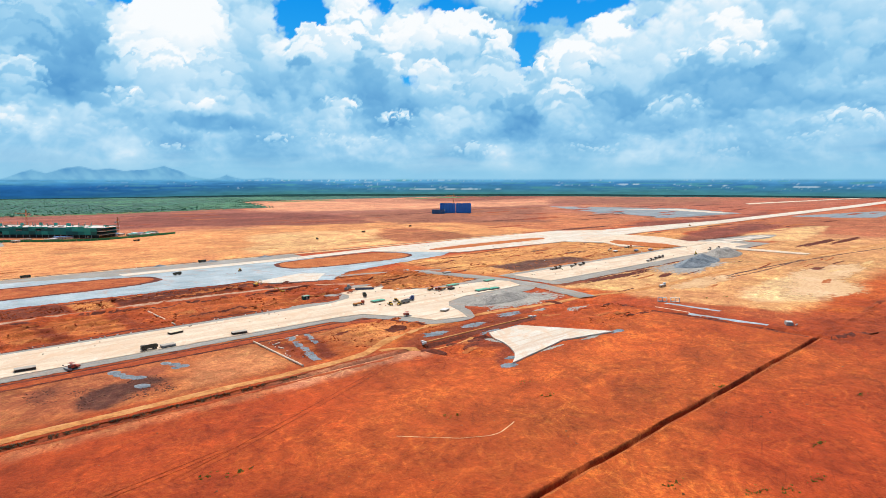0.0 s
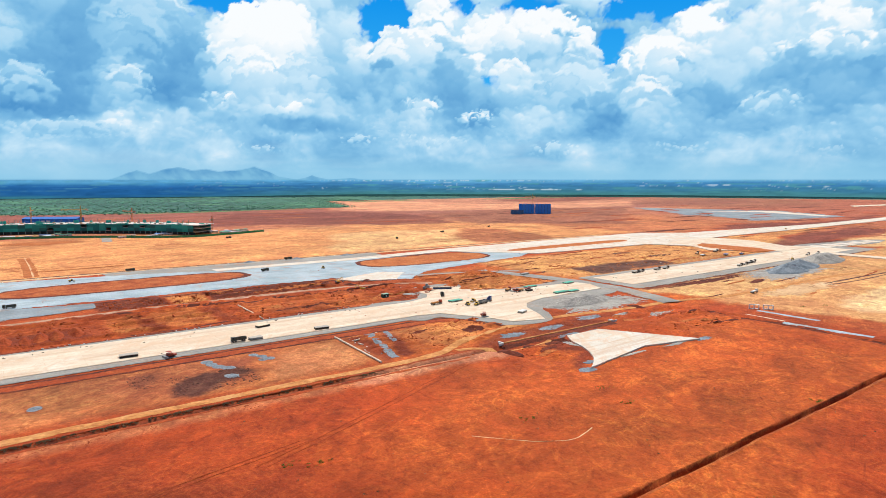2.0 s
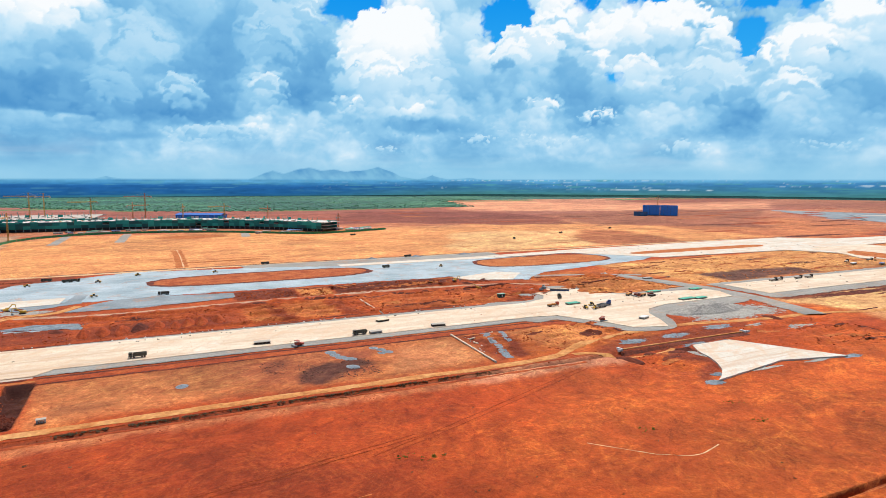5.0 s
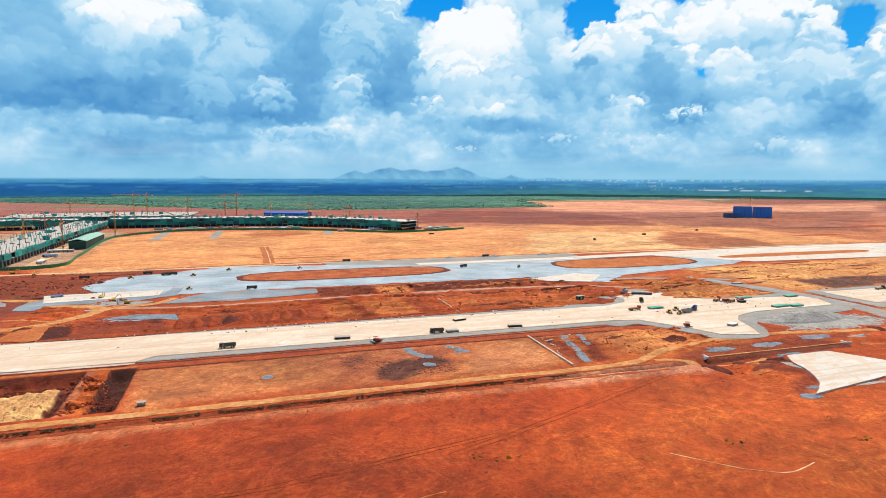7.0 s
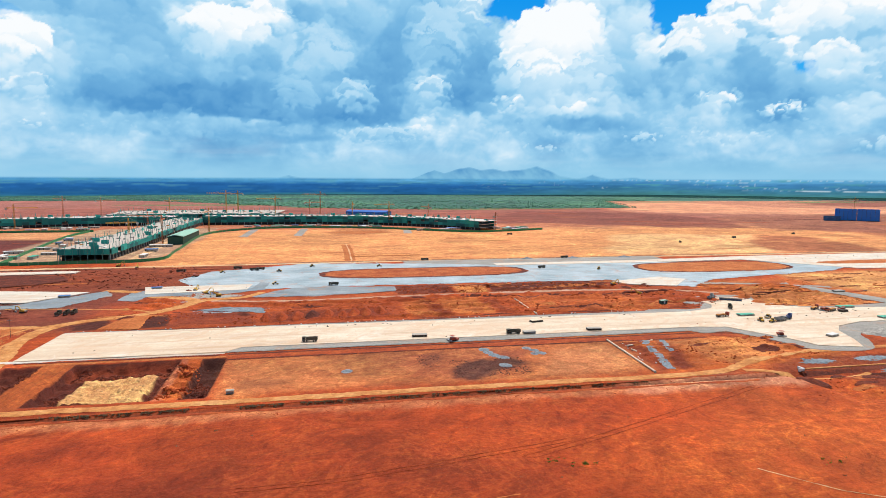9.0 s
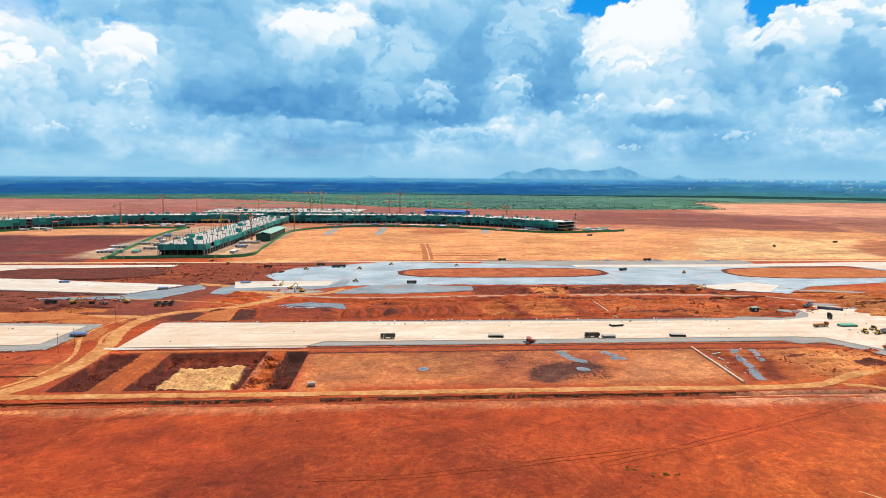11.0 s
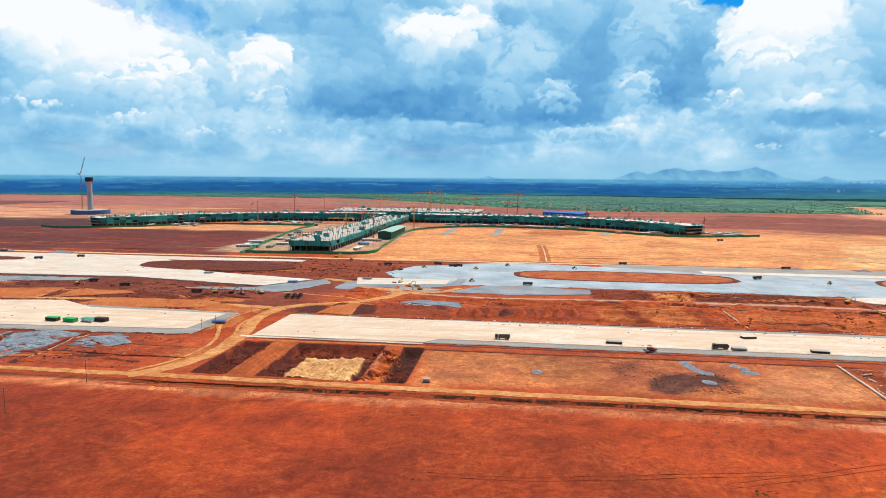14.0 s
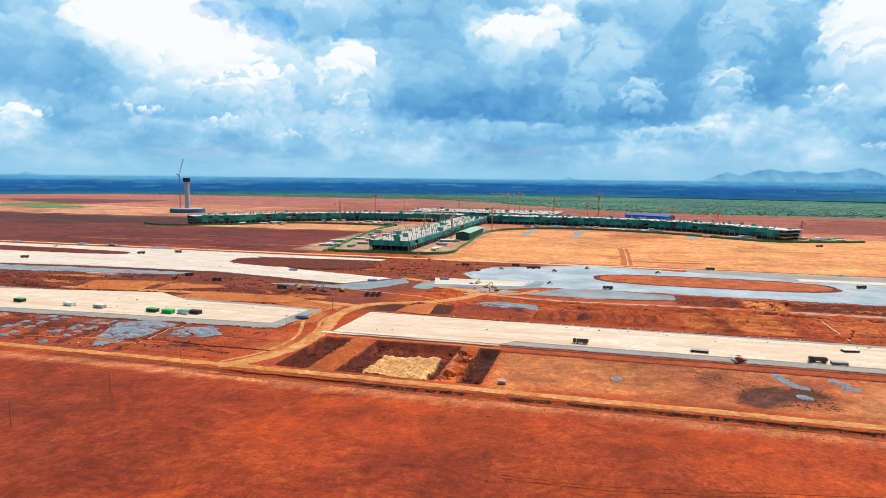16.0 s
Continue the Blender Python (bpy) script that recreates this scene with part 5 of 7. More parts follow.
fence("site_fence", "green sheet-metal site fence round the pier", [(-425, 1236), (-420, 1100), (-368, 800), (-360, 776), (-300, 780), (-203, 796), (-200, 900), (-208, 1140), (-160, 1240), (-74, 1282), (40, 1268), (138, 1226), (262, 1140), (345, 1146), (428, 1178)], 3.8)
fence("site_fence", "green sheet-metal site fence along the far wing", [(-934, 1100), (-860, 1080), (-760, 1130), (-640, 1230), (-425, 1238)], 3.8)

# long green shed beside the pier
shed = thing("site_shed", "long dark green site shed with a pale roof", "shed", pose(-222, 1050, 0))
part("wall", bm_box(-11, 11, -62, 62, -0.6, 11.5, 0.1), M["shed_wall"], shed)
roof_bm = bmesh.new()
for s in (-1, 1):
    box(roof_bm, 0, 12.6, -63, 63, -0.2, 0.2, 0, Matrix.Translation((0, 0, 14.2)) @ Matrix.Rotation(radians(12 if s > 0 else 168), 4, "Y"))
part("roof", roof_bm, M["shed_roof"], shed, "pale green ribbed roof")
for k in range(12):
    part("door_bay", bm_box(-11.25, -10.9, -58 + k * 10, -51 + k * 10, -0.4, 8), M["dark"], shed)

# blue-roofed hall behind the wing
hall = thing("storage_hall", "long hall with bright blue sheet roof and walls", "hall", pose(108, 1560, 0, 0, 0, -33))
part("wall", bm_box(-56, 56, -16, 16, -0.6, 17), M["blue_roof"], hall)
rb = bmesh.new()
for s in (-1, 1):
    box(rb, -57, 57, 0, 17.5, -0.25, 0.25, 0, Matrix.Translation((0, 0, 21)) @ Matrix.Rotation(radians(-12 if s > 0 else 192), 4, "X"))
part("roof", rb, M["blue_roof"], hall)
for k in range(9):
    part("sign_bar", bm_box(-50 + k * 11, -42 + k * 11, -16.4, -16.1, 11, 14), M["tarp_white" if k in (3, 4) else "blue_net"], hall)

# blue-netted twin blocks
def blue_block(x, y, turn, w, d, h, label, key="blue_net"):
    ob = thing("office_block", label, "building", pose(x, y, 0, 0, 0, turn), group="blue netted blocks")
    # solid dark core in place of the block's shaded interior
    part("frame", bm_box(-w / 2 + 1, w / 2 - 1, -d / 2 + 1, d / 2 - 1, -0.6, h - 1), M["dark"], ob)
    for k in range(int(h / 4) + 1):
        part("floor_slab", bm_box(-w / 2, w / 2, -d / 2, d / 2, k * 4 - 0.5, k * 4), M["slab"], ob)
    bays = max(2, int(w / 8))
    for k in range(bays):
        for s in (-1, 1):
            part("net_panel", bm_box(-w / 2 + k * w / bays + 0.2, -w / 2 + (k + 1) * w / bays - 0.2, s * (d / 2 + 0.5) - 0.15, s * (d / 2 + 0.5) + 0.15, 0.4, h + 1), M[key], ob)
    for s in (-1, 1):
        for k in range(3):
            part("net_panel", bm_box(s * (w / 2 + 0.5) - 0.15, s * (w / 2 + 0.5) + 0.15, -d / 2 + k * d / 3 + 0.2, -d / 2 + (k + 1) * d / 3 - 0.2, 0.4, h + 1), M[key], ob)
    return ob


blue_block(1300, 1352, -44, 45, 40, 27, "square block wrapped in dark blue netting")
blue_block(1334, 1319, -44, 45, 40, 27, "twin square block wrapped in dark blue netting")
blue_block(1250, 1340, -44, 36, 24, 10, "low block with teal netting beside the twin blocks", "podium_net")

# control tower
tower = thing("control_tower", "tall concrete control tower shaft with a dark flared top", "tower", pose(-1126, 1500, 0))
bm = bmesh.new()
last = None
for z, r in ((-1, 7.6), (20, 6.6), (55, 6.2), (80, 6.6), (88, 8.4), (90, 8.6)):
    ring = [bm.verts.new((r * math.cos(k * math.pi / 12), r * math.sin(k * math.pi / 12), z)) for k in range(24)]
    if last:
        for k in range(24):
            bm.faces.new((last[k], last[(k + 1) % 24], ring[(k + 1) % 24], ring[k]))
    last = ring
bm.faces.new(last)
part("shaft", bm, M["tower"], tower)
part("formwork", rod(bmesh.new(), (0, 0, 84), (0, 0, 95), 9.4, 9.8, 24), M["dark"], tower, "dark formwork ring at the top")
podium = thing("tower_podium", "low ring building wrapped in blue netting", "building", pose(-1126, 1500, 0))
part("wall", rod(bmesh.new(), (0, 0, -1), (0, 0, 10), 46, 46, 40), M["podium_net"], podium)
part("roof", rod(bmesh.new(), (0, 0, 10), (0, 0, 11), 40, 38, 40), M["slab"], podium)


# ---- tower cranes ----
def lattice(bm, a, b, w, bays, r=0.16):
    a, b = Vector(a), Vector(b)
    d = (b - a).normalized()
    u = d.orthogonal().normalized()
    v = d.cross(u)
    corner = [(u * sx + v * sy) * w / 2 for sx, sy in ((-1, -1), (1, -1), (1, 1), (-1, 1))]
    for c in corner:
        rod(bm, a + c, b + c, r, r, 4)
    for k in range(bays):
        p, q = a.lerp(b, k / bays), a.lerp(b, (k + 1) / bays)
        for i in range(4):
            rod(bm, p + corner[i], q + corner[(i + 1) % 4], r * 0.6, r * 0.6, 3)
    return bm


def tower_crane(x, y, tall, turn, jib, key):
    ob = thing("tower_crane", "yellow lattice tower crane over the terminal works" if key == "crane" else "orange lattice tower crane over the terminal works", "crane", pose(x, y, 0, 0, 0, turn), group="tower cranes")
    part("mast", lattice(bmesh.new(), (0, 0, -0.6), (0, 0, tall), 1.7, int(tall / 5), 0.2), M[key], ob)
    part("jib", lattice(bmesh.new(), (0, 0, tall + 0.8), (jib, 0, tall + 0.8), 1.2, int(jib / 5), 0.15), M[key], ob)
    part("counter_jib", lattice(bmesh.new(), (0, 0, tall + 0.8), (-12, 0, tall + 0.8), 1.2, 3, 0.15), M[key], ob)
    part("counterweight", bm_box(-14, -10.5, -1.2, 1.2, tall - 2.4, tall + 0.6, 0.1), M["slab"], ob)
    part("apex", lattice(bmesh.new(), (0, 0, tall + 0.6), (0, 0, tall + 8), 1.2, 2, 0.22), M[key], ob)
    part("cab", bm_box(0.9, 3.0, -1.7, 0.4, tall - 2, tall + 0.4, 0.15), M["body_white"], ob)
    tie = bmesh.new()
    rod(tie, (0, 0, tall + 8), (jib * 0.7, 0, tall + 1.4), 0.12, 0.12, 4)
    rod(tie, (0, 0, tall + 8), (-13, 0, tall + 1.4), 0.12, 0.12, 4)
    part("tie_bar", tie, M["steel"], ob)
    return ob


for x, y, tall, turn, jib, key in [
    (-590, 1330, 40, 20, 40, "crane"), (-560, 1480, 52, 140, 40, "crane_red"), (-470, 1440, 50, 60, 40, "crane_red"), (-290, 1000, 32, 200, 30, "crane"),
    (-310, 1180, 32, 170, 36, "crane_red"), (-243, 1000, 36, 95, 30, "crane_red"), (-360, 1560, 46, 10, 45, "crane"), (-226, 1520, 64, 172, 45, "crane"), (-205, 1560, 62, 170, 45, "crane"),
    (-210, 1200, 38, 260, 30, "crane"), (-112, 1480, 52, 185, 42, "crane"), (-34, 1460, 44, 30, 36, "crane_red"), (-10, 1500, 62, 175, 42, "crane_red"), (62, 1420, 40, 80, 36, "crane"),
    (1322, 1350, 50, 185, 36, "crane"), (142, 1390, 42, 200, 36, "crane"), (222, 1330, 38, 110, 34, "crane_red"), (345, 1230, 24, 60, 26, "crane_red"),
]:
    tower_crane(x, y, tall, turn, jib, key)

luffer = thing("luffing_crane", "thin grey luffing crane beside the control tower", "crane", pose(-1142, 1490, 0))
part("mast", lattice(bmesh.new(), (0, 0, -0.6), (0, 0, 104), 2.2, 18, 0.3), M["steel"], luffer)
part("jib", lattice(bmesh.new(), (0, 0, 104), (12, 4, 148), 1.6, 9, 0.26), M["steel"], luffer)
part("counter_jib", lattice(bmesh.new(), (0, 0, 104), (-8, -2, 105), 2.2, 2, 0.3), M["steel"], luffer)
part("cab", bm_box(-1.5, 1.5, -2.6, -0.8, 101, 104.5, 0.2), M["body_white"], luffer)


# ---- far woods ----
def forest_edge(x):
    """Where the woods begin, north of this line."""
    left = 2900 - 850 * smooth(-900, 250, x)
    step = 620 * smooth(1060, 1300, x)
    return left + step - 2000 * smooth(2500, 4300, x)


def build_woods():
    xs = np.arange(-3900, 4900, 15.0)
    ts = np.arange(0, 3300, 15.0)
    gx, gt = np.meshgrid(xs, ts)
    edge = forest_edge(gx) + (fbm(gx / 60, gt * 0, 3, 52) - 0.5) * 60
    gy = edge + gt
    clump = LATTICE[5][(np.arange(gx.shape[0])[:, None]) % 256, np.arange(gx.shape[1])[None, :] % 256]
    tops = 1.2 + 0.5 * clump * (0.3 + fbm(gx / 90, gy / 90, 3, 55))
    fields = smooth(0.56, 0.66, fbm(gx / 420, gy / 160, 3, 58))
    z = np.where(gt < 1, -0.6, tops * (1 - 0.8 * fields) * (0.2 + 0.8 * smooth(0, 160, gt)))
    keep = (np.hypot(gx, gy) < 5400)
    rows, cols = gx.shape
    i = (np.arange(rows - 1)[:, None] * cols + np.arange(cols - 1)[None, :])
    ok = keep[:-1, :-1]
    i = i[ok]
    quads = np.stack([i, i + 1, i + cols + 1, i + cols], 1)
    me = bpy.data.meshes.new("woods")
    co = np.stack([gx, gy, z], -1).reshape(-1, 3)
    me.vertices.add(len(co)), me.loops.add(quads.size), me.polygons.add(len(quads))
    me.vertices.foreach_set("co", co.astype(np.float32).ravel())
    me.loops.foreach_set("vertex_index", quads.astype(np.int32).ravel())
    me.polygons.foreach_set("loop_start", np.arange(0, quads.size, 4, dtype=np.int32))
    me.update(calc_edges=True)
    n = Nodes("far_foliage", 0.9)
    broad, small = n.noise(420, 5, 0.62, (0.5, 0.6, 1)), n.noise(11, 5, 0.7, (1, 0.11, 1))
    # greens lean to blue: a slight haze is put into the foliage colour
    c = n.ramp(broad, (0.38, (0.026, 0.100, 0.078)), (0.5, (0.040, 0.135, 0.090)), (0.62, (0.075, 0.215, 0.110)))
    c = n.mix(0.85, c, n.ramp(small, (0.42, 0.22), (0.58, 0.74)), "OVERLAY")
    c = n.mix(n.ramp(n.noise(26, 6, 0.72, (1, 0.12, 1)), (0.54, 0.0), (0.60, 0.6)), c, (0.020, 0.072, 0.060))
    c = n.mix(n.ramp(n.noise(90, 4, 0.6, (0.3, 0.5, 1)), (0.60, 0.0), (0.64, 0.6)), c, (0.105, 0.255, 0.115))
    me.materials.append(n.done(c))
    return tagged(new("woods", me), "wide green rubber woods reaching to the horizon", "woods", kind="stuff")


build_woods()


def build_trees():
    """Scattered crowns along the near edge of the woods, each a lumpy clump."""
    bm = bmesh.new()
    bmesh.ops.create_icosphere(bm, subdivisions=1, radius=1.0)
    unit = np.array([v.co for v in bm.verts])
    tris = np.array([[v.index for v in f.verts] for f in bm.faces])
    bm.free()
    r = np.random.RandomState(3)
    n = 7000
    x = r.uniform(-2600, 1500, n)
    y = forest_edge(x) + r.exponential(420, n) - 50
    size = r.uniform(0.9, 2.0, n) * r.uniform(0.7, 1.3, n)
    lumps = 1 + 0.28 * r.randn(n, len(unit), 1)
    co = unit[None] * lumps * size[:, None, None] * np.array([1.6, 1.6, 0.75]) + np.stack([x, y, size * 0.6 + 0.8], 1)[:, None, :]
    faces = (tris[None] + (np.arange(n) * len(unit))[:, None, None]).reshape(-1, 3)
    me = bpy.data.meshes.new("tree_crowns")
    me.vertices.add(n * len(unit)), me.loops.add(faces.size), me.polygons.add(len(faces))
    me.vertices.foreach_set("co", co.astype(np.float32).ravel())
    me.loops.foreach_set("vertex_index", faces.astype(np.int32).ravel())
    me.polygons.foreach_set("loop_start", np.arange(0, faces.size, 3, dtype=np.int32))
    me.update(calc_edges=True)
    m = Nodes("tree_foliage", 0.9)
    geo = m.tree.nodes.new("ShaderNodeNewGeometry")
    c = m.ramp(geo.outputs["Random Per Island"], (0.0, (0.050, 0.16, 0.11)), (0.5, (0.09, 0.24, 0.14)), (1.0, (0.14, 0.31, 0.17)))
    c = m.mix(0.5, c, m.ramp(m.noise(2.5, 3), (0.35, 0.25), (0.65, 0.75)), "OVERLAY")
    me.materials.append(m.done(c))
    return tagged(new("tree_crowns", me), "scattered tree crowns along the edge of the woods", "trees", kind="stuff")


build_trees()


# ---- earthworks between the strips ----
rnd = random.Random(11)
EARTHS = {"orange": "spread of loose orange earth", "red": "spread of fresh red earth", "dark_red": "spread of damp dark red earth", "brown": "spread of brown rubble", "wet_base": "spread of blue-grey gravel", "sand": "spread of yellow sand"}
# region, how many, sizes, kinds
for x0, x1, y0, y1, count, size, kinds in [
    (70, 330, 434, 498, 9, (12, 4), "orange dark_red red dark_red orange"),
    (-150, -55, 480, 500, 3, (9, 3), "dark_red red orange dark_red"),
    (-40, 70, 486, 505, 3, (10, 3), "dark_red red orange"),
    (150, 330, 527, 562, 5, (12, 4), "dark_red orange dark_red red"),
    (-150, 0, 500, 560, 9, (12, 4), "dark_red red wet_base"),
    (350, 450, 425, 540, 12, (14, 6), "orange dark_red orange"),
    (480, 900, 426, 560, 14, (22, 6), "orange dark_red sand orange brown"),
    (480, 900, 290, 345, 5, (16, 4), "orange dark_red"),
    (490, 900, 175, 270, 5, (20, 4), "orange sand"),
    (175, 285, 293, 356, 9, (9, 4), "orange dark_red red"),
    (225, 300, 225, 275, 7, (9, 4), "red dark_red orange"),
    (360, 440, 225, 300, 12, (10, 5), "orange dark_red red"),
    (-420, -215, 292, 352, 12, (14, 5), "dark_red red orange"),
    (-520, -230, 440, 535, 20, (20, 6), "dark_red orange dark_red brown"),
    (-900, -430, 440, 545, 18, (30, 8), "dark_red brown orange wet_base"),
    (-1000, -420, 760, 1080, 16, (40, 12), "dark_red brown"),
    (-180, 900, 760, 1150, 8, (24, 4), "orange"),
    (-900, 1200, 1430, 2000, 26, (70, 12), "red dark_red orange"),
    (1000, 2400, 700, 1500, 44, (90, 11), "red dark_red dark_red orange sand"),
    (950, 1700, 430, 580, 16, (60, 8), "dark_red sand orange dark_red"),
    (-2400, -900, 1350, 2300, 26, (110, 12), "red dark_red orange sand"),
    (-700, 900, 1250, 1420, 16, (80, 8), "red dark_red orange sand"),
]:
    for k in range(count):
        key = rnd.choice(kinds.split())
        s = rnd.uniform(0.5, 1.5)
        spread("ground_patch", rnd.uniform(x0, x1), rnd.uniform(y0, y1), size[0] * s, size[1] * s * rnd.uniform(0.6, 1.2), key, EARTHS[key], rnd.random() * 50, rnd.uniform(-8, 8))

# named spreads
for x, y, rx, ry, key, label in [
    (251, 213, 8, 4, "gravel", "blue-grey gravel at the slab tip"), (263, 221, 6, 3, "gravel", "blue-grey gravel along the slab"), (300, 270, 13, 3.5, "gravel", "blue-grey gravel along the slab"), (323, 268, 8, 3, "gravel", "blue-grey gravel along the slab"), (362, 213, 9, 3.5, "gravel", "blue-grey gravel at the slab tip"), (334, 216, 14, 2, "gravel_grey", "grey gravel along the slab"), (296, 218, 16, 1.6, "gravel_grey", "grey gravel along the slab"), (283, 254, 3, 9, "gravel_grey", "grey gravel along the slab"),
    (270, 291, 14, 6, "gravel", "blue-grey gravel bed by the junction"), (304, 291, 15, 5, "gravel", "blue-grey gravel bed by the junction"), (350, 297, 17, 6, "gravel", "blue-grey gravel bed by the junction"), (374, 288, 14, 4, "gravel_grey", "grey gravel bed by the junction"), (405, 274, 20, 6, "gravel_grey", "grey stony ground beside the haul road"),
    (395, 330, 60, 24, "gravel_grey", "grey stony ground round the stone heap"), (700, 318, 90, 34, "gravel_grey", "grey stony ground round the stockpile"),
    (-74, 484, 30, 8, "wet_base", "blue-grey gravel strip in red earth"), (-100, 545, 40, 10, "gravel_grey", "grey gravel verge"),
    (575, 338, 80, 8, "dark_red", "dark red cut bank along the taxiway"), (650, 172, 85, 36, "pale_sand", "pale sand field beside the works"), (760, 196, 120, 32, "pale_sand", "pale sand field beside the works"), (600, 262, 70, 16, "pale_sand", "pale sand field along the road"), (786, 210, 26, 10, "dark_red", "dark red earth in the sand field"),
    (1100, 300, 120, 12, "dark_red", "long dark red earth strip"), (1190, 280, 110, 10, "dark_red", "long dark red earth strip"), (1040, 440, 150, 14, "dark_red", "dark red earth strip beside the taxiway"),
    (-375, 330, 60, 18, "dark_red", "damp dark earth between gravel beds"), (62, 1160, 64, 34, "orange", "rough orange earth before the terminal"), (-215, 440, 34, 14, "orange", "orange earth round the dirt track"), (-186, 320, 12, 22, "orange", "orange earth where tracks meet"), (-200, 395, 12, 30, "orange", "orange earth beside the dirt track"), (-140, 474, 26, 7, "orange", "orange earth beside the dirt track"),
]:
    spread("ground_patch", x, y, rx, ry, key, label, x * 0.13 + y * 0.07)

for x, y, r in ((91, 346, 3.4), (92, 340, 3.2), (94, 334, 3.4), (98, 329, 3.6), (117, 345, 3.0), (120, 340, 3.2), (122, 334, 3.4), (118, 333, 2.6), (95, 314, 3.6), (10, 318, 3.4)):
    heap("stone_mound", x, y, r * 1.2, r, 0.8, M["gravel"], "low tipped heap of blue-grey gravel", x * 0.3, soil_z(x, y), "small gravel heaps", x * 7)
sheet("gravel_bed", straight([(-95, 489), (-76, 495), (-50, 491), (-46, 470), (-55, 478), (-80, 483)], 2.0), 0.05, M["gravel"], "bed of blue-grey gravel in red earth", "ground", 1.6, grain=4.0, fringe=2.0)
for x, y, rx, ry in ((1700, 1020, 60, 22), (1800, 900, 80, 14), (1760, 1180, 70, 20), (1960, 1040, 50, 16), (1860, 1250, 60, 22), (1680, 840, 60, 10), (1980, 900, 40, 14), (2080, 480, 90, 12), (2180, 450, 60, 8)):
    spread("ground_patch", x, y, rx, ry, "red", "red earth drifted over the far apron", x * 0.11, lift=0.9)

# cut banks and drains along the strips, mostly flat ribbons told by tone alone
for pts, wide, key, label in [
    ([(-56, 356.5), (100, 356.5), (244, 355), (262, 340)], 7.5, "red", "red earth bank along the taxiway"),
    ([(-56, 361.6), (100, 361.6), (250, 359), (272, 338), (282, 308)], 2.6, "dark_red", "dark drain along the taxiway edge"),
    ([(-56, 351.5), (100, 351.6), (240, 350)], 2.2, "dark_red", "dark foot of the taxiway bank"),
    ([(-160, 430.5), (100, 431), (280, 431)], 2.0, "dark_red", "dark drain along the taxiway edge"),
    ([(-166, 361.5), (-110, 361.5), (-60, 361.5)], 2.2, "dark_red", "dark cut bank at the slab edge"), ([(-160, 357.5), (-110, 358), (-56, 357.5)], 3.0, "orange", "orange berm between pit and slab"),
    ([(-120, 745), (0, 752), (400, 750), (900, 744)], 4, "brown", "dark drain before the sand field"),
    ([(-900, 735), (-500, 732), (-230, 730)], 4, "brown", "dark drain beside the western taxiway"),
    ([(495, 351), (640, 351), (800, 351), (1000, 351)], 7, "dark_red", "dark cut bank of the eastern taxiway"),
    ([(-600, 350), (-440, 351), (-215, 362)], 2.4, "dark_red", "dark drain along the western strip"),
    ([(348, 420), (400, 421), (455, 412)], 3, "dark_red", "dark drain behind the apron"),
    ([(352, 540), (400, 530), (470, 500)], 7, "asphalt", "grey stony track"),
    ([(66, 508), (180, 500), (262, 496)], 3, "dark_red", "dark rut beside the track"),
    ([(60, 566), (180, 566), (280, 562)], 4, "dark_red", "dark cut bank before the grey apron"),
    ([(246, 276), (300, 275), (352, 276)], 6, "dark_red", "dark earth strip beside the culvert"),
    ([(441, 255), (444, 200), (442, 150), (440, 112)], 8, "dark_red", "dark service cut"),
    ([(440, 112), (470, 98), (560, 70), (700, 20)], 6, "dark_red", "dark service cut"),
    ([(620, 262), (760, 256), (900, 240), (1100, 210)], 3, "brown", "dark rut across the sand"),
    ([(560, 270), (700, 250), (860, 250)], 2, "brown", "dark rut across the sand"),
    ([(-345, 293), (-352, 320), (-371, 357)], 9, "dark_red", "dark raised bank between gravel beds"), ([(-313, 293), (-318, 322), (-323, 351)], 6, "dark_red", "dark raised bank between gravel beds"), ([(-270, 291), (-272, 322), (-274, 356)], 4, "dark_red", "dark raised bank between gravel beds"), ([(-381, 312), (-395, 338), (-411, 356)], 9, "dark_red", "dark raised bank between gravel beds"), ([(-268, 300), (-270.5, 330), (-271.5, 353)], 0.8, "pale_sand", "pale plank walk along the bank"),
    ([(-320, 113.4), (-100, 113.4), (60, 113.3), (200, 113.4), (330, 113.3), (440, 113.3)], 0.3, "orange", "pale lip of the drain trench"),
    ([(69, 206), (122, 226), (208, 262)], 0.35, "rut", "dark wheel rut on red earth"), ([(71, 203.5), (124, 223.5), (210, 259.5)], 0.35, "rut", "dark wheel rut on red earth"),
    ([(-30, 200), (13, 203), (91, 218)], 0.35, "rut", "dark wheel rut on red earth"), ([(-30, 197.5), (14, 200.5), (92, 215.5)], 0.35, "rut", "dark wheel rut on red earth"),
    ([(-60, 168), (0, 172), (60, 180)], 0.5, "orange", "pale wheel rut on red earth"),
    ([(147.3, 182.1), (159, 169.4), (167, 161.8), (178.4, 157), (192.3, 159.9)], 0.45, "pale_sand", "thin pale chalk line on red earth"),
    ([(448, 205), (452, 150)], 4.5, "wet_base", "blue-grey gravel strip in the service cut"), ([(474, 236), (475, 192)], 4, "wet_base", "blue-grey gravel strip in the service cut"), ([(455, 235), (453, 206)], 1.2, "pipe", "cream pipe laid on red earth"),
    ([(194, 348), (187, 320), (180, 292)], 4.5, "gravel", "blue-grey gravel stripe down the bank"), ([(207, 349), (197, 320)], 3.5, "gravel", "blue-grey gravel stripe down the bank"),
    ([(30, 950), (31, 860), (30, 760)], 12, "orange", "orange banks of a causeway"),
    ([(31, 952), (32, 860), (31, 760)], 6, "pale_sand", "pale earth causeway in the sand field"),
]:
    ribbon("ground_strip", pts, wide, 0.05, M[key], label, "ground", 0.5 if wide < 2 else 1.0)

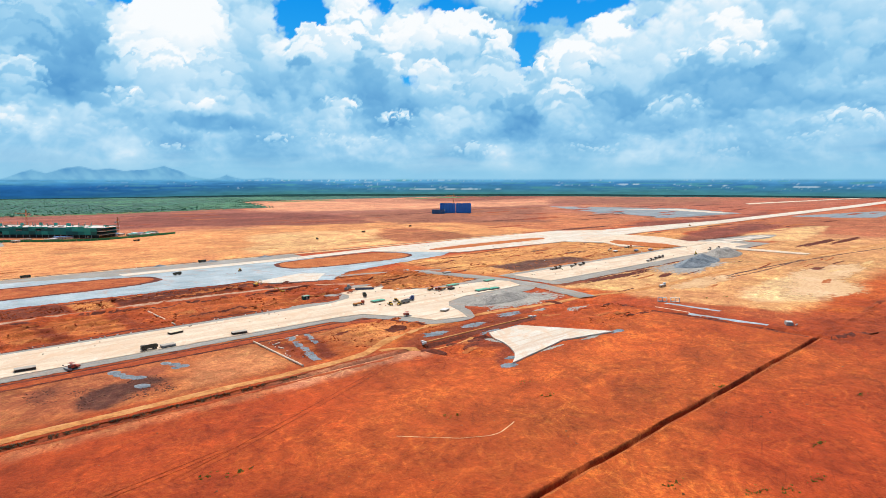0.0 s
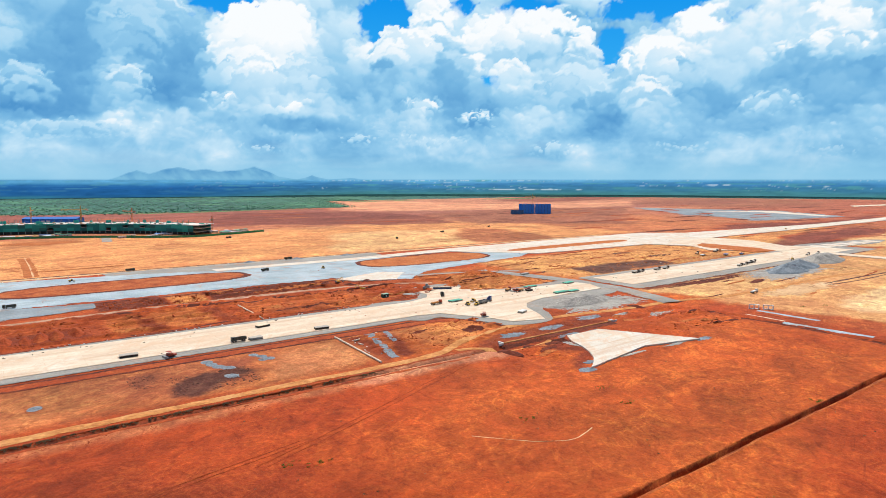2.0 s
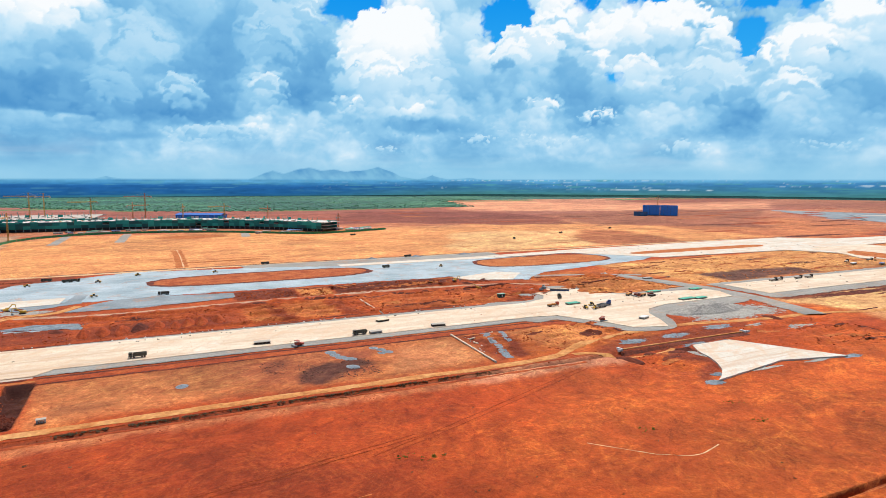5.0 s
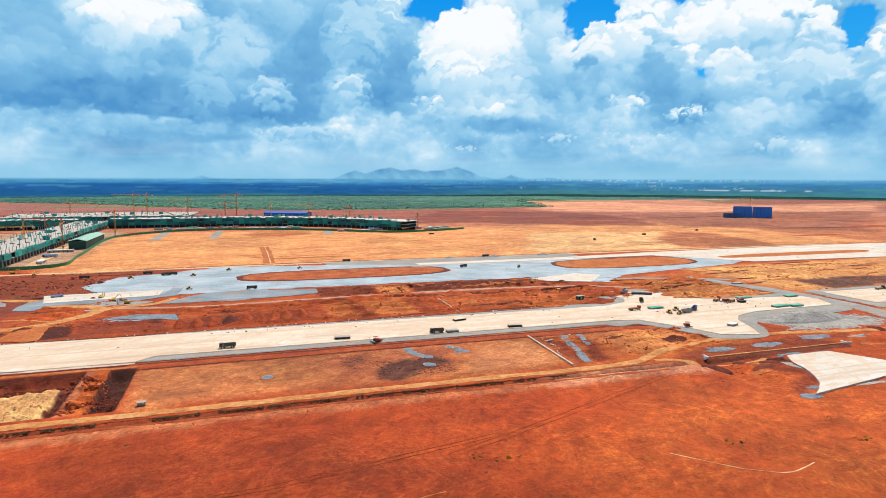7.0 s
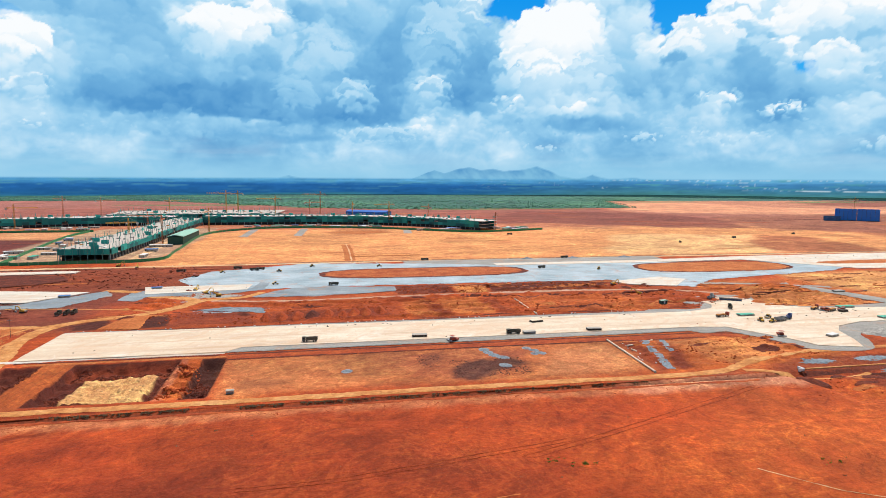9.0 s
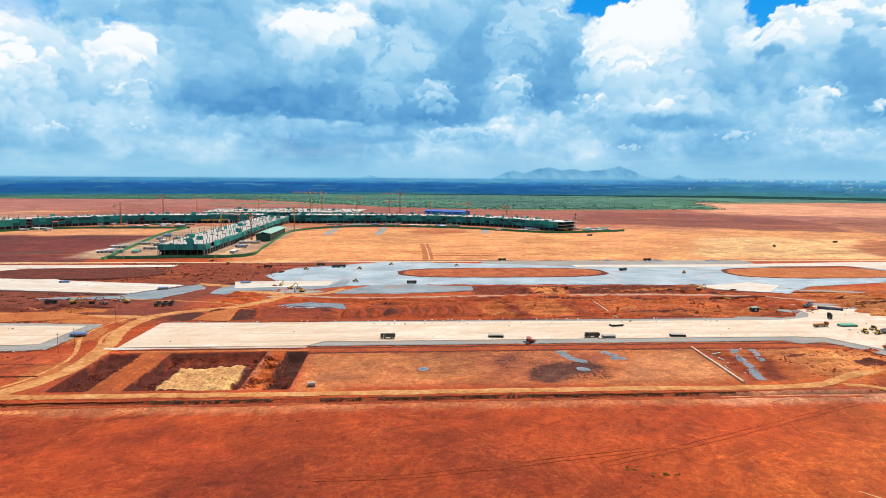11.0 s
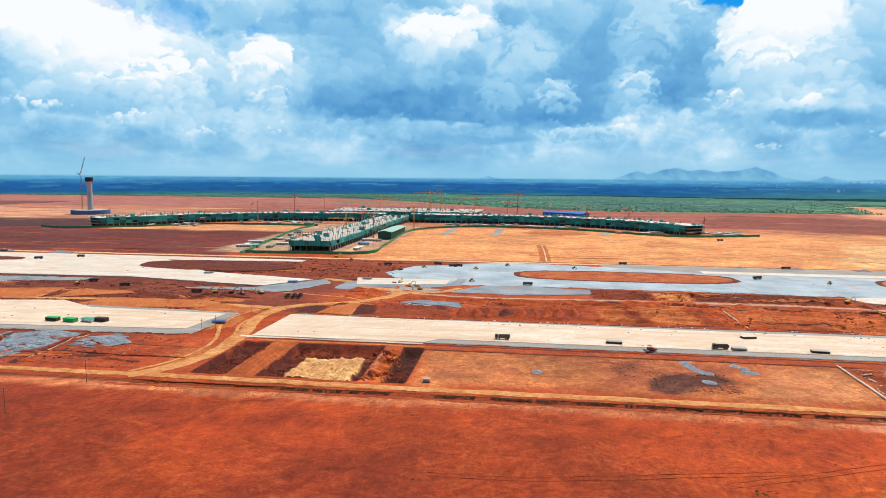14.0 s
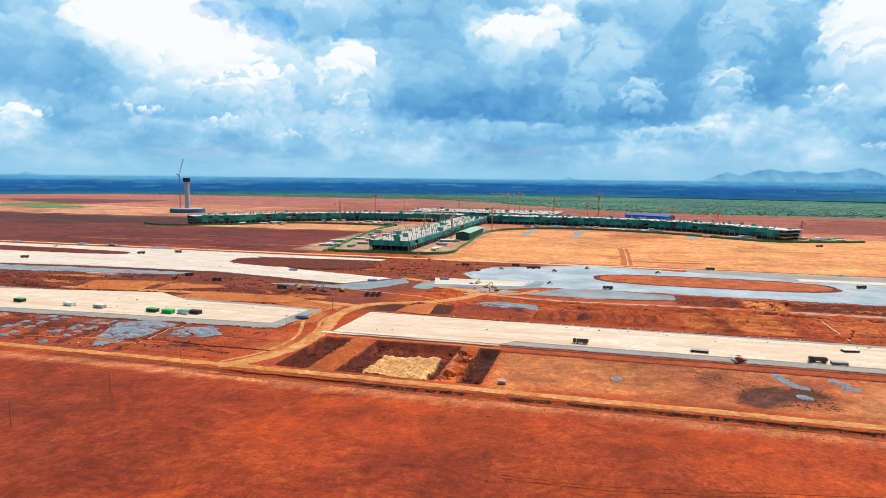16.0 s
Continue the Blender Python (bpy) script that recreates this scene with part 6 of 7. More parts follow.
# graders' windrows and drains, long lines along the works
rnd = random.Random(77)
for x0, x1, y0, y1, count in ((60, 330, 435, 500, 12), (150, 330, 528, 566, 8), (-700, -230, 434, 550, 18), (-430, -210, 292, 352, 10), (480, 900, 426, 585, 26), (480, 900, 180, 345, 14), (350, 450, 424, 560, 12), (-330, -130, 590, 740, 14), (-900, -420, 760, 1080, 14), (-160, 900, 765, 1150, 10)):
    for k in range(count):
        x, y, far = rnd.uniform(x0, x1), rnd.uniform(y0, y1), 2.0 if y0 > 700 else 1.0
        reach, slope = rnd.uniform(18, 75) * far, rnd.gauss(0, 0.05)
        if 440 < y < 482 and -85 < x < 95:
            continue
        key = rnd.choice(("orange", "dirt_road") if y0 == 765 else ("orange", "dark_red", "dark_red", "orange", "red"))
        pts = [(x + u * reach, min(max(y + u * reach * slope + rnd.gauss(0, 0.8), y0), y1)) for u in (-0.5, -0.15, 0.2, 0.5)]
        ribbon("ground_strip", pts, rnd.uniform(0.9, 2.6) * far, rnd.choice((0.05, 0.05, 0.45)), M[key], {"orange": "thin windrow of orange earth", "dark_red": "thin dark drain in red earth", "dirt_road": "pale tan wheel track on earth", "red": "thin windrow of red earth"}[key], "ground", 0.9)

# levelled orange plots in the dark western ground
for corners in ([(-455, 442), (-470, 487), (-406, 499), (-394, 456)], [(-384, 461), (-388, 494), (-342, 496), (-329, 488)], [(-345, 438), (-335, 466), (-250, 466), (-215, 446), (-300, 434)], [(-149, 437), (-140, 477), (-127, 473), (-123, 434)]):
    sheet("ground_plot", straight(corners), 0.05, M["orange"], "levelled plot of bright orange earth", "ground", 1.0, fringe=2.0)
for pts in ([(-188, 290), (-176, 320), (-176, 352), (-190, 400), (-182, 440)], [(-200, 288), (-187, 310), (-186, 350), (-203, 398), (-198, 440), (-165, 468)], [(-126, 488), (-150, 500), (-200, 512), (-250, 520)], [(-112, 520), (-90, 545), (-70, 580)]):
    ribbon("wheel_track", pts, 2.2, 0.1, M["dirt_road"], "tan wheel track beside the dirt road", "road", 0.6)

# stockpiles
heap("stone_mound", 388, 340, 42, 15, 5, M["gravel_grey"], "large grey stone heap beside the junction", 3, 0, flat=0.35)
heap("stone_mound", 705, 322, 34, 17, 9, M["gravel"], "blue-grey crushed stone stockpile by the taxiway", 5)
heap("stone_mound", 752, 330, 40, 18, 9, M["gravel"], "blue-grey crushed stone stockpile by the taxiway", 8)
heap("stone_mound", 832, 338, 50, 20, 9, M["gravel_grey"], "grey crusher-run stockpile by the taxiway", 12, 0, flat=0.3)
rnd = random.Random(5)
for x, y in [(-376, 314), (-377, 322), (-378, 329), (-362, 318), (-361, 305), (-379, 342), (-379, 350), (-365, 330), (-361, 298), (-417, 346), (-337, 341), (-339, 349), (-326, 340), (-325, 349), (-336, 331), (-324, 331), (-325, 325), (-333, 323), (-325, 318), (-324, 309), (-336, 313), (-325, 294), (-365, 340), (-366, 349)]:
    heap("stone_mound", x, y, rnd.uniform(3, 5), rnd.uniform(2.4, 3.6), rnd.uniform(1.0, 1.7), M["gravel"], "small blue-grey gravel heap on dark earth", rnd.random() * 40, soil_z(x, y), "small gravel heaps", rnd.uniform(0, 90))
FANS = ([(-306, 319), (-318, 347), (-301, 359), (-276, 353), (-277, 328), (-280, 307), (-288, 294)], [(-261, 324), (-265, 347), (-252, 354), (-232, 338), (-242, 327)])
for fan in FANS:
    sheet("gravel_bed", straight(fan, 2.5), 0.05, M["gravel"], "bed of blue-grey gravel under tipped loads", "ground", 1.5, fringe=1.5)


def inside(x, y, corners):
    hit = False
    for (ax, ay), (bx, by) in zip(corners, corners[1:] + corners[:1]):
        if (ay > y) != (by > y) and x < ax + (y - ay) / (by - ay) * (bx - ax):
            hit = not hit
    return hit


for k in range(150):
    x, y = -325 + 95 * ((k * 0.618034) % 1.0), 292 + 65 * (k / 150)
    if inside(x, y, FANS[0]) or inside(x, y, FANS[1]):
        heap("stone_mound", x, y, rnd.uniform(3.2, 5), rnd.uniform(2.2, 3.2), rnd.uniform(0.9, 1.5), M["gravel"], "tipped load of blue-grey gravel among others", rnd.random() * 40, soil_z(x, y), "tipped gravel loads", rnd.uniform(20, 60))
for x, y, rx in [(-738, 742, 14), (-684, 740, 18), (-855, 740, 12), (-600, 738, 22), (380, 738, 14), (250, 742, 10), (310, 740, 12), (1560, 790, 40), (1640, 1020, 60)]:
    heap("stone_mound", x, y, rx, rx * 0.45, 2.8, M["gravel"], "low grey stone heap beside the road", x * 0.1, soil_z(x, y))
for x, y, r in [(240, 262, 9), (262, 268, 8), (285, 262, 7), (410, 300, 10), (430, 262, 8), (300, 540, 10), (255, 538, 9), (275, 528, 8), (180, 540, 9), (-120, 575, 8), (-95, 560, 9), (-140, 470, 10), (-60, 470, 8)]:
    heap("earth_mound", x, y, r, r * 0.6, 2.0, M["dark_red"], "dark red earth heap on bare ground", x * 0.7, soil_z(x, y) - 0.2, turn=rnd.uniform(0, 180))

for k, (x, y) in enumerate(((-43, 454), (-32, 454), (-21, 454), (-10, 455), (1, 456), (12, 455), (20, 458), (29, 459), (40, 463))):
    heap("earth_mound", x, y, rnd.uniform(4.4, 5.4), rnd.uniform(12, 15), rnd.uniform(3.6, 4.6), M["red" if k != 3 else "dark_red"], "long steep tipped heap of red earth in a row", k * 3.1, soil_z(x, y) - 0.4, "tipped earth heaps", rnd.uniform(-8, 8), 0.2)

# ---- clods: turned-up lumps of earth, joined ----
def clods(name, places, key, label, seed, tall=1.0):
    """Low broken lumps on the earth; places are x, y and radius."""
    r = np.random.RandomState(seed)
    p = np.array(places)
    n, sides = len(p), 6
    z = height(p[:, 0], p[:, 1])
    ang = np.arange(sides) * 2 * math.pi / sides + r.rand(n, 1) * 6
    reach = p[:, 2:3] * r.uniform(0.6, 1.35, (n, sides))
    ring = np.stack([p[:, 0:1] + reach * np.cos(ang), p[:, 1:2] + reach * np.sin(ang), np.repeat(z[:, None] - 0.25, sides, 1)], -1)
    cap = np.stack([p[:, 0:1] + 0.55 * reach * np.cos(ang + 0.2), p[:, 1:2] + 0.55 * reach * np.sin(ang + 0.2), z[:, None] + tall * p[:, 2:3] * r.uniform(0.05, 0.32, (n, sides))], -1)
    tip = np.stack([p[:, 0], p[:, 1], z + tall * p[:, 2] * r.uniform(0.15, 0.42, n)], -1)[:, None]
    verts = np.concatenate([ring, cap, tip], 1).reshape(-1, 3)
    one = []
    for k in range(sides):
        q = (k + 1) % sides
        one += [(k, q, sides + q), (k, sides + q, sides + k), (sides + k, sides + q, 2 * sides)]
    faces = (np.array(one)[None] + (np.arange(n) * (2 * sides + 1))[:, None, None]).reshape(-1, 3)
    return tagged(new(name, mesh_from(name, verts, faces.tolist(), M[key])), label, "earth", kind="stuff")


def strewn(seed, count, x0, x1, y0, y1, small, big, gather=0.5, grain=9.0):
    """Places strewn unevenly over a stretch of ground."""
    r = np.random.RandomState(seed)
    x, y = r.uniform(x0, x1, count * 4), r.uniform(y0, y1, count * 4)
    keep = fbm(x / grain, y / grain, 3, seed) > gather
    x, y = x[keep][:count], y[keep][:count]
    return np.stack([x, y, small + (big - small) * r.rand(len(x)) ** 2.5], 1)


clods("pit_clods", np.concatenate([strewn(1, 700, -165, -149, 293, 350, 0.4, 1.3), strewn(2, 350, -131, -123, 293, 352, 0.4, 1.3), strewn(19, 250, -85, -80, 293, 352, 0.4, 1.3), strewn(21, 350, -123, -85, 337, 352, 0.4, 1.3), strewn(3, 500, -66, -57, 293, 352, 0.4, 1.2)]), "dark_red", "dark clods over the floor of the excavation", 1)
clods("spur_clods", strewn(4, 500, -79, -66, 292, 355, 0.4, 1.3), "red", "red clods on the tipped spur of earth", 2)
clods("sand_lumps", strewn(5, 420, -121, -87, 298, 333, 0.4, 1.2, 0.45, 6), "sand_soft", "lumps of tipped yellow sand", 3, 0.5)
clods("spoil_clods", np.concatenate([strewn(6, 1500, -150, 330, 434, 500, 0.4, 1.3, 0.53), strewn(7, 1100, 60, 330, 527, 568, 0.5, 1.5, 0.52), strewn(8, 600, 178, 285, 293, 350, 0.3, 0.9, 0.55)]), "red", "red clods strewn over the churned ground", 4, 1.6)
clods("spoil_clods", np.concatenate([strewn(9, 1600, -600, -230, 434, 545, 0.5, 1.8, 0.52), strewn(10, 700, -430, -205, 292, 352, 0.4, 1.1, 0.52), strewn(11, 700, -330, -130, 600, 735, 0.6, 2.0, 0.52)]), "dark_red", "dark clods strewn over the churned ground", 5, 1.5)
clods("spoil_clods", np.concatenate([strewn(13, 900, 350, 470, 425, 560, 0.5, 1.5, 0.53), strewn(14, 1100, 480, 900, 426, 585, 0.6, 2.0, 0.55)]), "orange", "orange clods strewn over the graded ground", 6)
clods("rubble", np.concatenate([strewn(12, 420, 64, 106, 298, 328, 0.3, 0.9, 0.40, 8), strewn(22, 110, 49, 62, 318, 343, 0.3, 0.8, 0.40, 8)]), "brown", "brown rubble strewn on bare earth", 9, 1.2)
clods("bank_clods", np.concatenate([strewn(16, 800, -190, 240, 262, 280, 0.25, 0.7, 0.55), strewn(17, 500, -55, 262, 350, 362, 0.3, 0.8, 0.5), strewn(18, 600, 225, 440, 225, 300, 0.4, 1.2, 0.55)]), "red", "red clods along the banks of roads and drains", 7)

# ---- pipes, culverts, frames ----
def pipe_run(x0, y0, x1, y1, r, label, key="pipe"):
    ob = thing("drain_pipe", label, "pipe", pose(x0, y0, soil_z((x0 + x1) / 2, (y0 + y1) / 2)))
    d = Vector((x1 - x0, y1 - y0, 0))
    n = max(1, round(d.length / 6))
    for k in range(n):
        bm = rod(bmesh.new(), d * (k + 0.01) / n + Vector((0, 0, r * 0.9)), d * (k + 0.96) / n + Vector((0, 0, r * 0.9)), r, r, 12)
        rod(bm, d * (k + 0.90) / n + Vector((0, 0, r * 0.9)), d * (k + 0.97) / n + Vector((0, 0, r * 0.9)), r * 1.15, r * 1.15, 12)
        part("pipe_length", bm, M[key], ob)
    return ob


pipe_run(172.4, 353, 168.6, 288, 0.55, "cream concrete drain pipe across brown earth")
pipe_run(155.2, 490, 154.2, 433, 0.5, "cream concrete drain pipe across red earth")
for x, y, a in ((177.3, 336, 20), (177.7, 325, 100), (195.7, 344.6, 30)):
    pipe_run(x, y, x + 5 * math.cos(radians(a)), y + 5 * math.sin(radians(a)), 0.45, "short loose drain pipe on earth")

culvert = thing("culvert", "long brown concrete culvert with white head walls", "culvert", pose(250, 279.5, -0.9))
for k in range(17):
    part("culvert_box", bm_box(k * 6.02, k * 6.02 + 5.9, -0.7, 0.7, -0.4, 1.0, 0.12), M["dirt_road"], culvert)
for x in (-2.2, 102.6):
    part("head_wall", bm_box(x, x + 1.2, -2.2, 2.2, -0.6, 1.7, 0.1), M["tarp_white"], culvert, "white concrete head wall")
    part("wing_wall", bm_box(x - 3 if x < 0 else x + 1, x if x < 0 else x + 4, -2.8, -2.1, -0.6, 1.8, 0.1), M["tarp_white"], culvert)

for x, y, a in ((478, 241, 4), (484, 233, 6)):
    fr = thing("precast_culvert", "white precast box culvert frame on earth", "culvert", pose(x, y, soil_z(x, y), 0, 0, -62 + a), group="precast frames")
    for u in (-3.4, 0, 3.4):
        part("upright", bm_box(u - 0.28, u + 0.28, -0.8, 0.8, -0.2, 3.4, 0.08), M["tarp_white"], fr)
    for z in (0, 3.2):
        part("beam", bm_box(-3.7, 3.7, -0.8, 0.8, z, z + 0.5, 0.08), M["tarp_white"], fr)
pit = thing("precast_chamber", "grey precast chamber with a white lid beam", "chamber", pose(462, 140, soil_z(462, 140), 0, 0, 30))
part("chamber", bm_box(-3.2, 3.2, -2.2, 2.2, -0.4, 2.2, 0.2), M["column"], pit)
# dark block painted in for the shade inside the chamber
part("opening", bm_box(-2.2, 2.2, -2.4, -1.9, 0.3, 1.7), M["dark"], pit)
part("lid_beam", bm_box(-5, 4, -4.4, -3.8, -0.4, 0.4, 0.05, Matrix.Rotation(radians(20), 4, "Y")), M["tarp_white"], pit)
part("lid", bm_box(-2.6, 1.4, -1.8, 1.8, 2.2, 2.6, 0.1), M["tarp_white"], pit)

# scrubland before the woods
for x, y, rx, ry in ((480, 2010, 260, 36), (760, 2030, 200, 26), (-1690, 1600, 130, 120), (-1900, 1700, 160, 130), (100, 2180, 300, 50), (-400, 2420, 400, 60), (1500, 2560, 300, 50), (2400, 2480, 400, 60)):
    spread("scrubland", x, y, rx, ry, "meadow", "green scrubland before the far woods", x * 0.03)


# ---- scrub along the dirt road, tufts on the red field ----
def tufts(name, places, key, label, seed):
    """Small clumps of pointed blades, joined."""
    r = random.Random(seed)
    verts, faces = [], []
    for x, y, size in places:
        z = soil_z(x, y)
        for k in range(int(7 + size * 6)):
            a, d = r.uniform(0, 6.283), size * math.sqrt(r.random())
            bx, by, h, w = x + d * math.cos(a), y + d * math.sin(a) * 0.8, size * r.uniform(0.35, 0.8), size * r.uniform(0.15, 0.35)
            lean = r.uniform(-0.5, 0.5) * size
            b = len(verts)
            verts += [(bx - w, by, z - 0.1), (bx + w, by + w, z - 0.1), (bx, by - w, z - 0.1), (bx + lean, by + lean * 0.4, z + h)]
            faces += [(b, b + 1, b + 3), (b + 1, b + 2, b + 3), (b + 2, b, b + 3)]
    return tagged(new(name, mesh_from(name, verts, faces, M[key])), label, "vegetation", kind="stuff")


rnd = random.Random(31)
hedge = []
for x0, x1 in ((-12, 22), (26, 44), (48, 66), (70, 100), (104, 122), (-40, -20), (128, 140), (150, 158), (-120, -60)):
    for k in range(int((x1 - x0) * 2.2)):
        hedge.append((rnd.uniform(x0, x1), 276.0 + rnd.gauss(0, 0.5), rnd.uniform(0.35, 0.85)))
tufts("roadside_scrub", hedge, "scrub", "dark dry scrub on the bank of the dirt road", 1)
tufts("field_tufts", [(rnd.uniform(-160, 420), rnd.uniform(70, 262), rnd.uniform(0.25, 0.7)) for k in range(150)], "scrub", "dry tufts scattered over the red field", 2)
green = [(206, 69), (235, 190), (190, 89), (228, 58), (336, 69), (229, 170), (79, 202), (89, 196), (519, 222), (539, 214), (178, 183), (260, 66), (212, 62), (300, 120)]
tufts("grass_tufts", [(x + rnd.gauss(0, 2.2), y + rnd.gauss(0, 1.2), rnd.uniform(0.3, 0.8)) for x, y in green for k in range(12)], "grass", "bright green grass tufts on red earth", 3)
# disturbed strip south of the ditch
ribbon("ground_strip", [(-200, 269.5), (-60, 270), (60, 270), (150, 269), (215, 268)], 2.0, 0.05, M["red"], "churned earth beside the ditch", "ground", 1.6)
ribbon("ground_strip", [(-600, 277), (-300, 278), (-190, 277), (0, 277.5), (120, 277), (225, 279)], 1.4, 0.05, M["red"], "red earth bank of the dirt road", "ground", 0.8)


# ---- machines ----
def wheel(parent, x, y, r, w):
    tyre = part("wheel", rod(bmesh.new(), (x, y - w / 2, r), (x, y + w / 2, r), r, r, 14), M["tyre"], parent)
    part("rim", rod(bmesh.new(), (x, y - w / 2 - 0.02, r), (x, y + w / 2 + 0.02, r), r * 0.5, r * 0.5, 10), M["rim"], tyre)


def dump_truck(m, paint, bed_key, label):
    """Four-axle tipper, nose towards +x."""
    ob = thing("dump_truck", label, "truck", m, group="dump trucks")
    part("chassis", bm_box(-4.4, 4.2, -0.55, 0.55, 0.7, 1.1, 0.05), M["steel"], ob)
    bm = bm_box(2.5, 4.5, -1.25, 1.25, 0.9, 3.1, 0.2)
    cab = part("cab", bm, M[paint], ob)
    part("windscreen", bm_box(4.42, 4.53, -1.05, 1.05, 1.95, 2.8), M["glass"], cab)
    for s in (-1, 1):
        part("side_window", bm_box(3.0, 4.1, s * 1.26 - 0.03, s * 1.26 + 0.03, 1.95, 2.75), M["glass"], cab)
    part("bumper", bm_box(4.4, 4.75, -1.25, 1.25, 0.55, 1.0, 0.06), M["steel"], ob)
    bed = bmesh.new()
    box(bed, -4.6, 2.2, -1.25, 1.25, 1.15, 1.35)
    for s in (-1, 1):
        box(bed, -4.6, 2.2, s * 1.25 - 0.07, s * 1.25 + 0.07, 1.15, 2.75)
        for k in range(6):
            box(bed, -4.3 + k * 1.25, -4.1 + k * 1.25, s * 1.36 - 0.06, s * 1.36 + 0.06, 1.15, 2.7)
    box(bed, 2.1, 2.3, -1.25, 1.25, 1.15, 3.0)
    box(bed, -4.7, -4.55, -1.25, 1.25, 1.15, 2.6)
    part("bed", bed, M[bed_key], ob)
    part("tank", bm_box(0.6, 1.9, -1.2, -0.7, 0.5, 1.05, 0.1), M["steel"], ob)
    for x in (-3.5, -2.2, 1.9, 3.5):
        for s in (-1, 1):
            wheel(ob, x, s * 1.0, 0.52, 0.42)
    return ob


def flat_truck(m, paint, load, label):
    """Flat-bed lorry with a covered load."""
    ob = thing("flatbed_truck", label, "truck", m, group="flatbed trucks")
    part("chassis", bm_box(-6.5, 4.2, -0.5, 0.5, 0.75, 1.1, 0.05), M["steel"], ob)
    cab = part("cab", bm_box(2.6, 4.6, -1.25, 1.25, 0.9, 3.2, 0.2), M[paint], ob)
    part("windscreen", bm_box(4.52, 4.63, -1.05, 1.05, 2.0, 2.9), M["glass"], cab)
    part("deck", bm_box(-6.8, 2.2, -1.3, 1.3, 1.1, 1.3, 0.03), M["wood"], ob)
    part("load", bm_box(-6.4, 1.6, -1.2, 1.2, 1.3, 2.1, 0.2), M[load], ob)
    for x in (-5.4, -4.1, 1.2, 3.5):
        for s in (-1, 1):
            wheel(ob, x, s * 1.0, 0.52, 0.42)
    return ob


def roller(m, paint, label):
    ob = thing("road_roller", label, "roller", m, group="road rollers")
    part("drum", rod(bmesh.new(), (1.9, -1.1, 0.78), (1.9, 1.1, 0.78), 0.78, 0.78, 18), M["steel"], ob)
    part("drum_frame", bm_box(1.0, 2.9, -1.3, 1.3, 0.75, 1.15, 0.08), M[paint], ob)
    part("engine_hood", bm_box(-2.9, -0.7, -0.95, 0.95, 0.9, 1.9, 0.2), M[paint], ob)
    cab = part("cab", bm_box(-0.7, 0.8, -0.9, 0.9, 1.0, 2.7, 0.12), M["glass"], ob)
    part("cab_roof", bm_box(-0.9, 1.0, -1.0, 1.0, 2.7, 2.95, 0.06), M[paint], cab)
    for s in (-1, 1):
        wheel(ob, -1.6, s * 1.0, 0.78, 0.5)
    return ob


def excavator(m, paint, label):
    ob = thing("excavator", label, "excavator", m, group="excavators")
    for s in (-1, 1):
        part("track", bm_box(-2.1, 2.1, s * 1.2 - 0.35, s * 1.2 + 0.35, 0, 0.95, 0.3), M["tyre"], ob)
    part("house", bm_box(-2.5, 1.2, -1.4, 1.4, 1.1, 2.4, 0.2), M[paint], ob)
    cab = part("cab", bm_box(0.1, 1.8, 0.35, 1.4, 1.1, 3.0, 0.15), M[paint], ob)
    part("window", bm_box(1.72, 1.84, 0.5, 1.25, 1.7, 2.8), M["glass"], cab)
    boom = bmesh.new()
    rod(boom, (1.0, -0.2, 1.7), (4.0, -0.2, 5.0), 0.38, 0.34, 6)
    rod(boom, (4.0, -0.2, 5.0), (6.3, -0.2, 4.6), 0.34, 0.26, 6)
    part("boom", boom, M[paint], ob)
    part("stick", rod(bmesh.new(), (6.2, -0.2, 4.8), (6.7, -0.2, 1.5), 0.26, 0.2, 6), M[paint], ob)
    part("bucket", bm_box(5.7, 7.0, -0.9, 0.5, 0.2, 1.5, 0.25), M["steel"], ob)
    part("counterweight", bm_box(-3.0, -2.4, -1.35, 1.35, 1.1, 2.2, 0.15), M["steel"], ob)
    return ob


def paver(m, paint, label):
    """Low wide finisher with hopper, deck and screed."""
    ob = thing("slab_paver", label, "paver", m, group="pavers")
    for s in (-1, 1):
        part("track", bm_box(-1.9, 1.9, s * 1.1 - 0.3, s * 1.1 + 0.3, 0, 0.8, 0.2), M["tyre"], ob)
    part("engine_deck", bm_box(-1.8, 1.2, -1.4, 1.4, 0.8, 2.2, 0.15), M[paint], ob)
    part("hopper", bm_box(1.2, 3.4, -1.7, 1.7, 0.5, 1.5, 0.2), M[paint], ob)
    part("screed", bm_box(-3.4, -2.2, -2.6, 2.6, 0.05, 0.9, 0.1), M["steel"], ob)
    roof = part("canopy", bm_box(-1.9, 0.4, -1.4, 1.4, 3.2, 3.35, 0.05), M[paint], ob)
    for x in (-1.7, 0.2):
        for s in (-1, 1):
            part("canopy_post", rod(bmesh.new(), (x, s * 1.25, 2.2), (x, s * 1.25, 3.2), 0.06), M["steel"], roof)
    return ob


def on(x, y, z, turn):
    return pose(x, y, z, 0, 0, turn)


# on the near taxiway
CONC, BASE = 0.40, 0.24
truck = dump_truck(on(119, 377.5, CONC, 180), "body_dark", "body_dark", "dusty dark green tipper truck parked on concrete")
copy_thing(truck, on(-10.3, 380, CONC, 180))
lorry = flat_truck(on(611, 409, 0.5, 5), "black", "slab", "dark flatbed lorry with a pale load on concrete")
dozer = paver(on(77, 367.5, 0.2, 20), "body_red", "red paving machine on the asphalt shoulder")
copy_thing(dozer, on(288, 343, BASE, 70))
copy_thing(dozer, on(376, 405, 0.46, 15))
copy_thing(dozer, on(390, 402, 0.46, 150))
